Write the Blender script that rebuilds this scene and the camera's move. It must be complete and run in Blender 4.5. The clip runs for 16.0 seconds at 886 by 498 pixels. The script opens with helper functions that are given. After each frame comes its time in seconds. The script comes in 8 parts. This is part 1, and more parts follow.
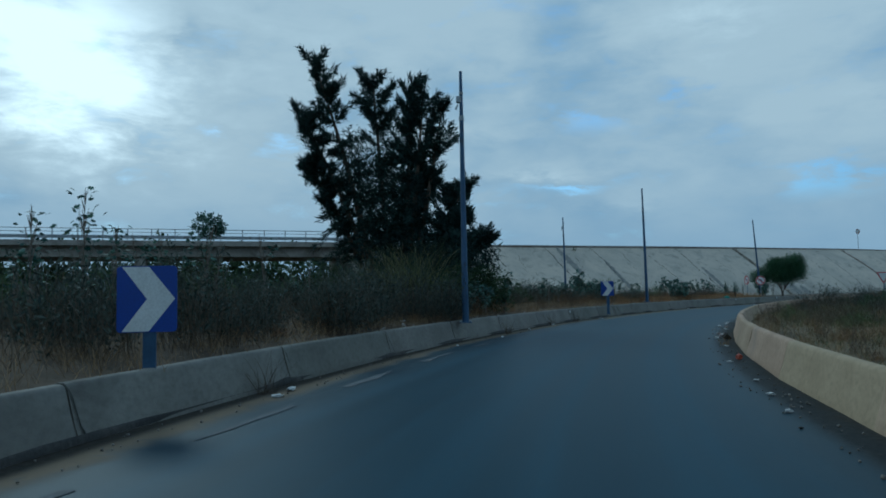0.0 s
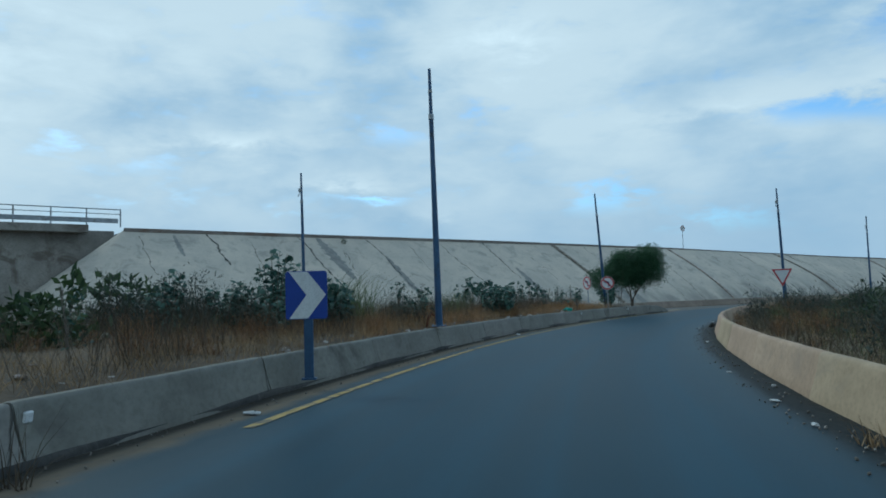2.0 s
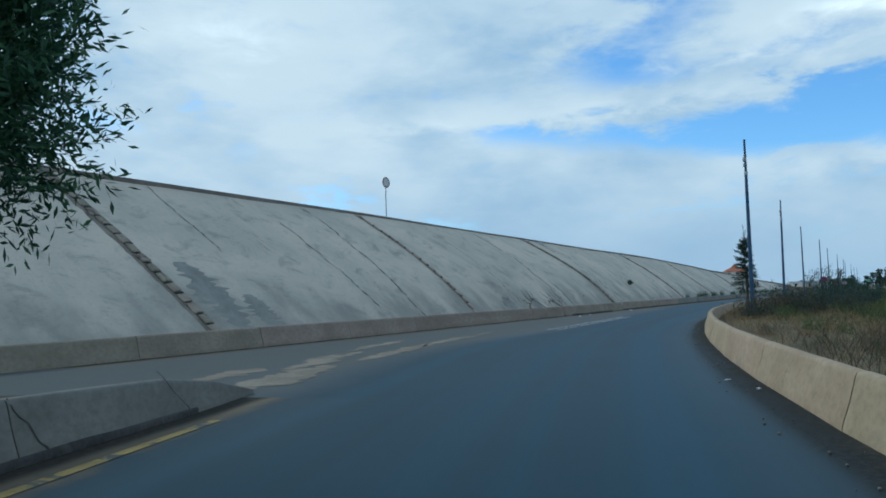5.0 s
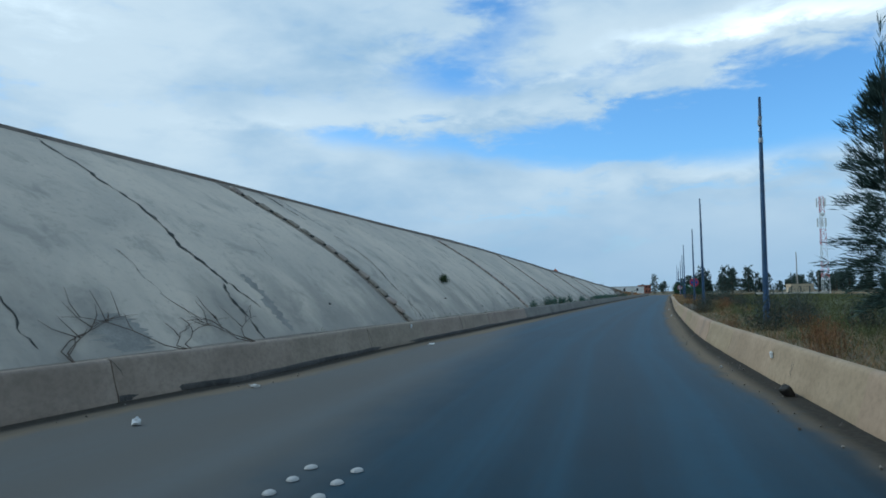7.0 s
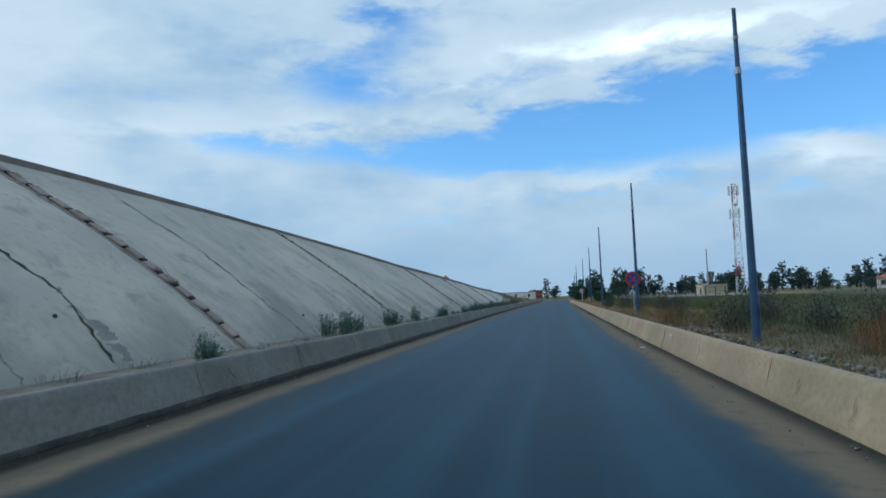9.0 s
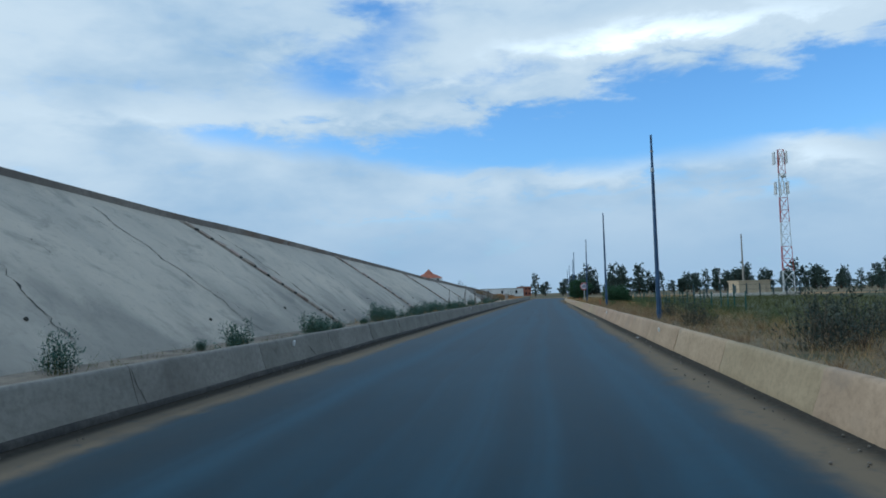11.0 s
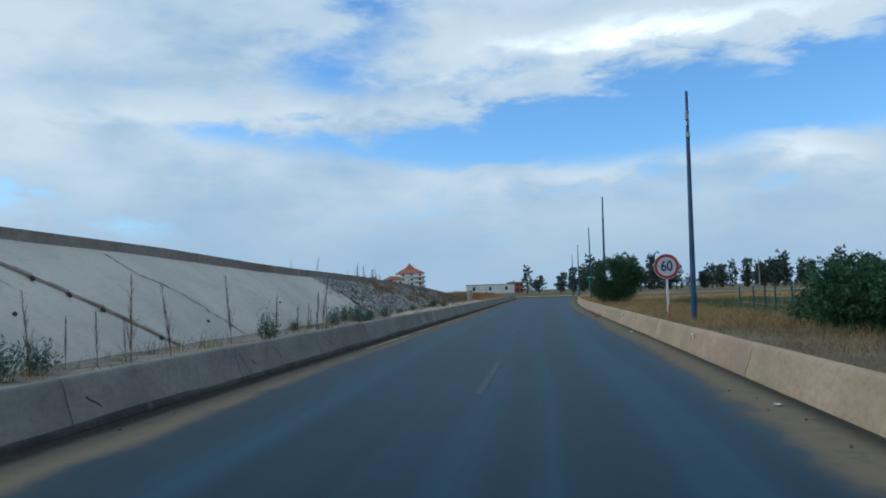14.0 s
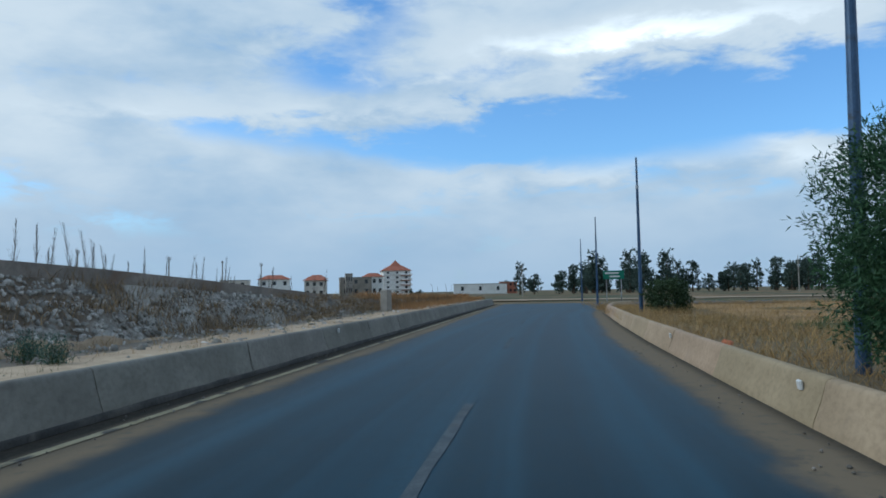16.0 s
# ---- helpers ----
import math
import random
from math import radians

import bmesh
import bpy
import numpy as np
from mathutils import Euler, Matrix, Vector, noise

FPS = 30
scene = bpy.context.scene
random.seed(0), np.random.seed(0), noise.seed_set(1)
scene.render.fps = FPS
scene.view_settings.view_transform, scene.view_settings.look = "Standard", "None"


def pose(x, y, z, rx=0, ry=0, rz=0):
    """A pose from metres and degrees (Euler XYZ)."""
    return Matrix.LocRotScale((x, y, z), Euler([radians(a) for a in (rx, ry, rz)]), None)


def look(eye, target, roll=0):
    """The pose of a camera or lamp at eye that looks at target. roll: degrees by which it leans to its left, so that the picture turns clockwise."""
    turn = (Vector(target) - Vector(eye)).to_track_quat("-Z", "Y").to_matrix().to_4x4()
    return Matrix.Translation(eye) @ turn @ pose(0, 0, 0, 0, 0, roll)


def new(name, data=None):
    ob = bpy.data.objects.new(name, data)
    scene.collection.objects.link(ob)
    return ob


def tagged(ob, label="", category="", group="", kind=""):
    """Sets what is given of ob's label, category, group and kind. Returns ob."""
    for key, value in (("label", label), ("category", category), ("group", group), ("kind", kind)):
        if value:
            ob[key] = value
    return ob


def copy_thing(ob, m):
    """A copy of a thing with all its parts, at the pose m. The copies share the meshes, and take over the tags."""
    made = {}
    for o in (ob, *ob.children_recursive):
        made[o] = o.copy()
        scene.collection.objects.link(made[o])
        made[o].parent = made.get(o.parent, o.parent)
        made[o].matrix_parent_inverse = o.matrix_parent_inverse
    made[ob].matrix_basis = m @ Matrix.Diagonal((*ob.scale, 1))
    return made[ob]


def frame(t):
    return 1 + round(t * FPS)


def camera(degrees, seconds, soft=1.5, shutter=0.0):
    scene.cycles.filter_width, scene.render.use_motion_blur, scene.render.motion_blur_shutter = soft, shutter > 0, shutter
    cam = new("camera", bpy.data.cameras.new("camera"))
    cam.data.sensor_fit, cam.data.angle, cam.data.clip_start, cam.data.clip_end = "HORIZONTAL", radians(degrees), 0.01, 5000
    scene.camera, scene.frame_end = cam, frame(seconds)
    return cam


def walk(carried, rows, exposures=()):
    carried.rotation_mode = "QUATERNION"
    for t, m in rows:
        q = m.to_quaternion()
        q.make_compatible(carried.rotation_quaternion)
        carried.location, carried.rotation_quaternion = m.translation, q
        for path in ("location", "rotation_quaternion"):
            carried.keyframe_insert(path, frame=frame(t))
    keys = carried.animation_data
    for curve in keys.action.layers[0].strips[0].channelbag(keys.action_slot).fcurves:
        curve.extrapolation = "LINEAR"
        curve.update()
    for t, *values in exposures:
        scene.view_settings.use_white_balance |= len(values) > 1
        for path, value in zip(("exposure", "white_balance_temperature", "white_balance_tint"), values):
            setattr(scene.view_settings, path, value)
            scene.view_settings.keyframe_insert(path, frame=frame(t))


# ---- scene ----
cam = camera(63.84, 16.0, 1.75)
PATH = [
    (0.0, pose(0.000, 0.000, 1.300, 93.639, 1.099, 0.130)),
    (0.5, pose(1.209, 6.557, 1.300, 93.794, 1.360, -3.102)),
    (1.0, pose(2.810, 12.867, 1.300, 93.820, 0.892, -7.044)),
    (1.5, pose(4.827, 18.941, 1.300, 93.912, 0.950, -11.197)),
    (2.0, pose(7.306, 24.874, 1.300, 94.060, 1.707, -15.471)),
    (2.5, pose(10.235, 30.788, 1.300, 93.724, 1.837, -18.968)),
    (3.0, pose(13.589, 36.719, 1.300, 93.878, 2.235, -22.056)),
    (3.5, pose(17.367, 42.601, 1.300, 93.679, 2.361, -25.408)),
    (4.0, pose(21.664, 48.312, 1.300, 93.476, 1.227, -29.844)),
    (4.5, pose(26.466, 53.813, 1.300, 93.702, 1.453, -33.863)),
    (5.0, pose(31.738, 59.102, 1.300, 93.799, 1.514, -37.595)),
    (5.5, pose(37.456, 64.178, 1.300, 93.767, 1.410, -41.041)),
    (6.0, pose(43.602, 69.026, 1.300, 93.685, 1.228, -44.359)),
    (6.5, pose(50.171, 73.615, 1.300, 93.632, 1.054, -47.710)),
    (7.0, pose(57.162, 77.890, 1.300, 93.688, 0.976, -51.250)),
    (7.5, pose(64.572, 81.779, 1.300, 93.853, 0.993, -54.981)),
    (8.0, pose(72.324, 85.353, 1.300, 94.014, 1.573, -57.656)),
    (8.5, pose(80.336, 88.751, 1.300, 94.220, 1.867, -59.197)),
    (9.0, pose(88.544, 92.119, 1.300, 94.152, 2.257, -59.691)),
    (9.5, pose(96.943, 95.504, 1.300, 94.067, 2.350, -60.065)),
    (10.0, pose(105.548, 98.925, 1.300, 93.966, 2.147, -60.316)),
    (10.5, pose(114.366, 102.399, 1.300, 93.862, 1.813, -60.471)),
    (11.0, pose(123.391, 105.938, 1.300, 93.768, 1.511, -60.554)),
    (11.5, pose(132.604, 109.542, 1.300, 93.699, 1.405, -60.589)),
    (12.0, pose(141.974, 113.208, 1.300, 93.653, 1.497, -60.577)),
    (12.5, pose(151.472, 116.928, 1.300, 93.906, 1.694, -60.568)),
    (13.0, pose(161.108, 120.680, 1.300, 94.012, 1.782, -60.715)),
    (13.5, pose(170.858, 124.435, 1.300, 93.685, 1.878, -60.928)),
    (14.0, pose(180.637, 128.181, 1.300, 93.497, 1.783, -61.002)),
    (14.5, pose(190.315, 131.869, 1.300, 93.547, 1.524, -61.111)),
    (15.0, pose(199.755, 135.458, 1.300, 93.787, 2.304, -61.133)),
    (15.5, pose(208.877, 138.921, 1.300, 93.533, 1.399, -61.178)),
    (16.0, pose(217.678, 142.239, 1.300, 93.429, 0.975, -61.332)),
]
# the picture is darker at the start and bluish throughout: seconds, stops, kelvin, tint
EXPOSURES = [(0.0, -0.66, 4620, -9), (0.6, -0.42, 4740, -8), (1.0, -0.24, 4800, -7), (1.6, -0.19, 4900, -6), (2.6, -0.12, 4960, -5), (5.0, -0.10, 4980, -3), (9.0, -0.12, 4980, 0), (13.0, -0.13, 5100, 2), (16.0, -0.12, 5180, 3)]
walk(cam, PATH, EXPOSURES)

# ---- world, sun, exposure ----
SUN_AZ, SUN_EL = -29.0, 36.0          # degrees from +y towards +x; height over the horizon


class Nodes:
    """Short hand for building a node tree."""

    def __init__(self, tree):
        self.tree = tree
        tree.nodes.clear()

    def add(self, kind):
        return self.tree.nodes.new(kind)

    def link(self, a, b):
        self.tree.links.new(a, b)

    def put(self, socket, value):
        if isinstance(value, bpy.types.NodeSocket):
            self.link(value, socket)
        else:
            socket.default_value = value

    def math(self, op, a, b=0.0, c=0.0):
        node = self.add("ShaderNodeMath")
        node.operation = op
        for socket, value in zip(node.inputs, (a, b, c)):
            self.put(socket, value)
        return node.outputs[0]

    def mix(self, fac, a, b, blend="MIX"):
        node = self.add("ShaderNodeMix")
        node.data_type, node.blend_type = "RGBA", blend
        self.put(node.inputs[0], fac)
        self.put(node.inputs[6], a if isinstance(a, bpy.types.NodeSocket) else (*a, 1.0))
        self.put(node.inputs[7], b if isinstance(b, bpy.types.NodeSocket) else (*b, 1.0))
        return node.outputs[2]

    def noise(self, vector, scale, detail=4.0, rough=0.55, distort=0.0):
        node = self.add("ShaderNodeTexNoise")
        self.put(node.inputs["Vector"], vector)
        for key, value in (("Scale", scale), ("Detail", detail), ("Roughness", rough), ("Distortion", distort)):
            node.inputs[key].default_value = value
        return node.outputs["Fac"]

    def step(self, value, low, high, smooth=True):
        if low > high:
            return self.math("SUBTRACT", 1.0, self.step(value, high, low, smooth))
        node = self.add("ShaderNodeMapRange")
        node.interpolation_type = "SMOOTHSTEP" if smooth else "LINEAR"
        self.put(node.inputs[0], value)
        node.inputs[1].default_value, node.inputs[2].default_value = low, high
        return node.outputs[0]

    def stretch(self, vector, scale, turn=0.0):
        node = self.add("ShaderNodeMapping")
        self.put(node.inputs["Vector"], vector)
        node.inputs["Scale"].default_value = scale
        node.inputs["Rotation"].default_value[2] = radians(turn)
        return node.outputs[0]


def build_sky():
    world = bpy.data.worlds.new("sky")
    scene.world = world
    world.use_nodes = True
    n = Nodes(world.node_tree)
    ray = n.add("ShaderNodeTexCoord").outputs["Generated"]
    xyz = n.add("ShaderNodeSeparateXYZ")
    n.link(ray, xyz.inputs[0])
    x, y, z = xyz.outputs
    az = n.math("DEGREES", n.math("ARCTAN2", x, y))
    el = n.math("DEGREES", n.math("ARCSINE", z))
    # cloud texture, drawn out level
    big = n.noise(n.stretch(ray, (1.0, 1.0, 2.4)), 3.0, 5.0, 0.50, 0.2)
    fine = n.noise(n.stretch(ray, (1.0, 1.0, 2.8), 20), 11.0, 8.0, 0.58, 0.25)
    puff = n.noise(n.stretch(ray, (1.0, 1.0, 2.0), 70), 5.0, 6.0, 0.50, 0.15)
    wob = n.math("MULTIPLY", n.math("SUBTRACT", fine, 0.5), 5.0)
    wob2 = n.math("MULTIPLY", n.math("SUBTRACT", puff, 0.5), 9.0)

    def blob(a, e, sa, se, turn, crisp):
        c, s = math.cos(radians(turn)), math.sin(radians(turn))
        da = n.math("ADD", n.math("SUBTRACT", az, a), wob2)
        de = n.math("ADD", n.math("SUBTRACT", el, e), wob)
        p = n.math("DIVIDE", n.math("ADD", n.math("MULTIPLY", da, c), n.math("MULTIPLY", de, s)), sa)
        q = n.math("DIVIDE", n.math("SUBTRACT", n.math("MULTIPLY", de, c), n.math("MULTIPLY", da, s)), se)
        r = n.math("ADD", n.math("MULTIPLY", p, p), n.math("MULTIPLY", q, q))
        if crisp:
            r = n.math("MULTIPLY", r, r)
        return n.math("EXPONENT", n.math("MULTIPLY", r, -1.0))

    def total(rows, crisp):
        out = None
        for amount, *shape in rows:
            one = n.math("MULTIPLY", blob(*shape, crisp), amount)
            out = one if out is None else n.math("ADD", out, one)
        return out

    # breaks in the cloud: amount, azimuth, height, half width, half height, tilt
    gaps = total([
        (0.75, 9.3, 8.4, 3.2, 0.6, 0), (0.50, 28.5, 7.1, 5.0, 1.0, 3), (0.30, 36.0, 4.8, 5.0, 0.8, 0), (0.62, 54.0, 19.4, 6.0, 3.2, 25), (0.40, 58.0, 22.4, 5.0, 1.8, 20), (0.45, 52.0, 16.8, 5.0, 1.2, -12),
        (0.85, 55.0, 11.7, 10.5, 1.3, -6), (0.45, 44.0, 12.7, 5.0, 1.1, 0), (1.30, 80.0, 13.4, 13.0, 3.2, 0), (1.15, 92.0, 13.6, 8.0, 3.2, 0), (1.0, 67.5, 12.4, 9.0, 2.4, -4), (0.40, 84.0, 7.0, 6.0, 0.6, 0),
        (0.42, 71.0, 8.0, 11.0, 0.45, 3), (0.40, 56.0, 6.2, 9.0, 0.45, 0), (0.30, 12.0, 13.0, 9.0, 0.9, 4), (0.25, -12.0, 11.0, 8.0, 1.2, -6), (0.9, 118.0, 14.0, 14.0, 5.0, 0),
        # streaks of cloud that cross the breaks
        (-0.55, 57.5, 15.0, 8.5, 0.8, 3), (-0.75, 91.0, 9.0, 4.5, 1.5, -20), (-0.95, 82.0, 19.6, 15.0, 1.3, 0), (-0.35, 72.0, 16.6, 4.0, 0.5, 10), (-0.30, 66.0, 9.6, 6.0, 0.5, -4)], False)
    # bright lit parts of the cloud
    lit = total([
        (1.6, -27.5, 16.5, 7.0, 5.5, -20), (0.36, -24.0, 20.0, 28.0, 16.0, 0), (0.95, 78.0, 19.4, 15.0, 1.3, 2), (0.5, 60.0, 16.8, 6.0, 0.8, 4), (0.40, 54.0, 14.8, 8.0, 0.6, 3),
        (0.50, 22.0, 20.5, 9.0, 4.0, 0), (0.50, 6.5, 10.0, 5.0, 1.0, 3), (0.40, 14.5, 7.4, 4.0, 0.8, 0), (0.65, 90.0, 9.2, 5.0, 1.3, -20), (0.4, 74.0, 9.6, 9.0, 0.6, 4), (0.45, 36.0, 14.0, 8.0, 0.9, 3),
        (0.40, 47.0, 20.0, 5.0, 2.0, 0), (0.45, -2.0, 13.0, 6.0, 1.0, 4), (0.12, -6.0, 20.0, 14.0, 4.0, 0)], False)
    cover = n.math("ADD", n.math("MULTIPLY", n.math("SUBTRACT", big, 0.5), 0.55), 0.86)
    cover = n.math("ADD", cover, n.math("MULTIPLY", n.math("SUBTRACT", fine, 0.5), 1.7))
    # cloud thinned overhead, out of view, added to weaken the fill light
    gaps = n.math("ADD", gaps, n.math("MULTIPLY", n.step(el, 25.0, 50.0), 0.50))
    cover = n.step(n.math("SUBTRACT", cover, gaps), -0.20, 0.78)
    sky = n.add("ShaderNodeTexSky")
    sky.sky_type, sky.sun_disc = "NISHITA", False
    sky.sun_elevation, sky.sun_rotation = radians(SUN_EL), radians(SUN_AZ)
    clear = n.mix(1.0, sky.outputs[0], (0.128, 0.154, 0.172), "MULTIPLY")
    shade = n.math("ADD", n.math("MULTIPLY", n.math("SUBTRACT", puff, 0.47), 2.2), n.math("MULTIPLY", n.math("SUBTRACT", fine, 0.5), 0.7))
    lit = n.math("MULTIPLY", lit, n.math("MULTIPLY_ADD", n.math("ADD", puff, fine), 2.2, -1.25))
    shade = n.math("ADD", n.math("ADD", shade, 0.35), lit)
    cloud = n.mix(n.step(shade, -0.4, 1.0), (0.41, 0.51, 0.595), (0.78, 0.77, 0.73))
    cloud = n.mix(n.step(lit, 0.30, 1.9), cloud, (1.75, 1.62, 1.42))
    haze = n.step(el, 11.0, 1.0)
    cloud = n.mix(n.math("MULTIPLY", haze, 0.8), cloud, (0.45, 0.53, 0.60))
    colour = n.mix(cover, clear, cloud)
    back = n.add("ShaderNodeBackground")
    n.link(colour, back.inputs["Color"])
    back.inputs["Strength"].default_value = 1.0
    n.link(back.outputs[0], n.add("ShaderNodeOutputWorld").inputs["Surface"])


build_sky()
sun = new("sun", bpy.data.lights.new("sun", "SUN"))
sun.data.energy, sun.data.angle, sun.data.color = 1.5, radians(14), (1.0, 0.90, 0.75)
a, e = radians(SUN_AZ), radians(SUN_EL)
sun.matrix_world = look((0, 0, 60), (-60 * math.sin(a) * math.cos(e), -60 * math.cos(a) * math.cos(e), 60 - 60 * math.sin(e)))


# ---- materials ----
def surface(name, dark, light, scale, rough=0.85, bump=0.3, bump_scale=None, spots=None, spot_scale=0.35, metal=0.0,
            spot_low=0.52, spot_high=0.68, stretch=(1, 1, 1), per_object=0.0, per_island=0.0, spec=0.3, depth=0.02):
    """A weathered surface: two scales of colour, a stain colour in patches, and fine relief."""
    m = bpy.data.materials.new(name)
    m.use_nodes = True
    n = Nodes(m.node_tree)
    at = n.stretch(n.add("ShaderNodeTexCoord").outputs["Object"], stretch)
    if per_object:                                  # no two pieces share their stains
        shift = n.add("ShaderNodeVectorMath")
        n.link(at, shift.inputs[0])
        n.link(n.math("MULTIPLY", n.add("ShaderNodeObjectInfo").outputs["Random"], 90.0), shift.inputs[1])
        at = shift.outputs[0]
    coarse = n.noise(at, scale, 6.0, 0.6, 0.3)
    grain = n.noise(at, scale * 14, 4.0, 0.65)
    colour = n.mix(n.step(coarse, 0.30, 0.70), dark, light)
    colour = n.mix(n.math("MULTIPLY", n.step(grain, 0.35, 0.75), 0.45), colour, [v * 0.62 for v in dark])
    if spots:
        patch = n.noise(at, spot_scale, 7.0, 0.62, 0.8)
        colour = n.mix(n.step(patch, spot_low, spot_high), colour, spots)
    if per_object or per_island:
        if per_object:
            rnd = n.add("ShaderNodeObjectInfo").outputs["Random"]
        else:
            rnd = n.add("ShaderNodeNewGeometry").outputs["Random Per Island"]
        hue = n.add("ShaderNodeHueSaturation")
        n.link(n.math("MULTIPLY_ADD", rnd, 2 * (per_object or per_island), 1 - (per_object or per_island)), hue.inputs["Value"])
        n.link(n.math("MULTIPLY_ADD", rnd, -0.03, 0.515), hue.inputs["Hue"])
        n.link(colour, hue.inputs["Color"])
        colour = hue.outputs[0]
    b = n.add("ShaderNodeBsdfPrincipled")
    n.link(colour, b.inputs["Base Color"])
    n.link(n.math("MULTIPLY_ADD", grain, 0.2, rough - 0.1), b.inputs["Roughness"])
    b.inputs["Metallic"].default_value, b.inputs["Specular IOR Level"].default_value = metal, spec
    if bump:
        bp = n.add("ShaderNodeBump")
        bp.inputs["Strength"].default_value, bp.inputs["Distance"].default_value = bump, depth
        n.link(n.math("ADD", n.noise(at, bump_scale or scale * 6, 5.0, 0.65), n.math("MULTIPLY", grain, 0.5)), bp.inputs["Height"])
        n.link(bp.outputs[0], b.inputs["Normal"])
    n.link(b.outputs[0], n.add("ShaderNodeOutputMaterial").inputs["Surface"])
    return m


def leafy(name, dark, light, rough=0.6, through_light=0.25):
    """Leaves and blades: each one its own tone, with some light passing through."""
    m = bpy.data.materials.new(name)
    m.use_nodes = True
    n = Nodes(m.node_tree)
    rnd = n.add("ShaderNodeNewGeometry").outputs["Random Per Island"]
    clump = n.noise(n.add("ShaderNodeTexCoord").outputs["Object"], 0.9, 3.0)
    colour = n.mix(n.step(n.math("ADD", n.math("MULTIPLY", rnd, 0.6), n.math("MULTIPLY", clump, 0.8)), 0.35, 1.05), dark, light)
    b = n.add("ShaderNodeBsdfPrincipled")
    n.link(colour, b.inputs["Base Color"])
    b.inputs["Roughness"].default_value, b.inputs["Specular IOR Level"].default_value = rough, 0.25
    t = n.add("ShaderNodeBsdfTranslucent")
    n.link(colour, t.inputs["Color"])
    s = n.add("ShaderNodeMixShader")
    s.inputs[0].default_value = through_light
    n.link(b.outputs[0], s.inputs[1])
    n.link(t.outputs[0], s.inputs[2])
    n.link(s.outputs[0], n.add("ShaderNodeOutputMaterial").inputs["Surface"])
    return m


def paint(name, colour, rough=0.5, metal=0.0, wear=0.12):
    return surface(name, [v * (1 - wear) for v in colour], colour, 3.0, rough, 0.06, 40, [v * (1 - 2.2 * wear) for v in colour], 5.0, metal, 0.6, 0.75, spec=0.4)


def asphalt_material():
    m = bpy.data.materials.new("asphalt")
    m.use_nodes = True
    n = Nodes(m.node_tree)
    at = n.add("ShaderNodeTexCoord").outputs["Object"]
    edges = n.add("ShaderNodeSeparateXYZ")      # distance from the right and from the left edge, in metres
    n.link(n.add("ShaderNodeUVMap").outputs[0], edges.inputs[0])
    from_right, from_left = edges.outputs[0], edges.outputs[1]
    lane = n.add("ShaderNodeCombineXYZ")
    n.link(from_right, lane.inputs[0])
    along = lane.outputs[0]
    grain = n.noise(at, 60.0, 3.0, 0.7)
    patch = n.noise(at, 0.35, 5.0, 0.6)
    drift = n.math("MULTIPLY", n.math("SUBTRACT", n.noise(at, 0.07, 2.0), 0.5), 0.9)
    shifted = n.add("ShaderNodeCombineXYZ")
    n.link(n.math("ADD", from_right, drift), shifted.inputs[0])
    track = n.math("ADD", n.math("MULTIPLY", n.noise(shifted.outputs[0], 1.05, 4.0, 0.6), 0.85), n.math("MULTIPLY", n.noise(at, 0.25, 4.0), 0.15))
    colour = n.mix(n.step(patch, 0.3, 0.7), (0.0020, 0.0145, 0.0265), (0.0040, 0.0205, 0.0355))
    # wheel tracks, mixed brighter to carry the sky's reflection along the lane
    colour = n.mix(n.math("MULTIPLY", n.step(track, 0.40, 0.66), 0.90), colour, (0.018, 0.054, 0.086))
    colour = n.mix(n.math("MULTIPLY", n.step(grain, 0.55, 0.8), 0.22), colour, (0.020, 0.046, 0.066))
    crack = n.noise(at, 0.8, 8.0, 0.7, 1.5)
    colour = n.mix(n.math("MULTIPLY", n.step(n.math("ABSOLUTE", n.math("SUBTRACT", crack, 0.5)), 0.012, 0.0), 0.35), colour, (0.015, 0.02, 0.025))
    ragged = n.math("MULTIPLY", n.math("SUBTRACT", n.noise(at, 1.3, 6.0, 0.65), 0.5), 0.6)
    ragged = n.math("ADD", ragged, n.math("MULTIPLY", n.math("SUBTRACT", n.noise(at, 0.09, 2.0), 0.5), 0.7))
    place = n.add("ShaderNodeSeparateXYZ")
    n.link(at, place.inputs[0])
    narrow = n.math("MULTIPLY", n.step(place.outputs[0], 78.0, 45.0), 0.65)      # less dirt drifts in on the curve
    curve_lift = n.math("MULTIPLY", n.step(n.math("ADD", place.outputs[0], n.math("MULTIPLY", ragged, 12.0)), 62.0, 30.0), 0.42)      # brightness put into the colour: the curve is mixed paler
    colour = n.mix(curve_lift, colour, (0.024, 0.056, 0.080))
    dust = n.math("MAXIMUM", n.step(n.math("ADD", n.math("ADD", from_right, ragged), narrow), 0.86, 0.46), n.step(n.math("SUBTRACT", n.math("ADD", from_left, ragged), n.math("MULTIPLY", n.step(place.outputs[0], 60.0, 85.0), 0.25)), 0.74, 0.34))
    thin = n.math("MAXIMUM", n.step(n.math("ADD", from_right, ragged), 1.3, 0.4), n.step(n.math("ADD", from_left, ragged), 2.2, 0.8))
    dust = n.math("MULTIPLY", dust, n.step(n.noise(at, 5.0, 5.0, 0.65), 0.12, 0.50))
    colour = n.mix(n.math("MULTIPLY", thin, 0.09), colour, (0.15, 0.14, 0.12))
    opening = n.add("ShaderNodeUVMap")          # dirt carried out where the ramp opens, in metres past its edge
    opening.uv_map = "drift"
    reach = n.add("ShaderNodeSeparateXYZ")
    n.link(opening.outputs[0], reach.inputs[0])
    gore = n.step(n.math("ADD", reach.outputs[0], n.math("MULTIPLY", ragged, 1.6)), -0.7, 1.0)
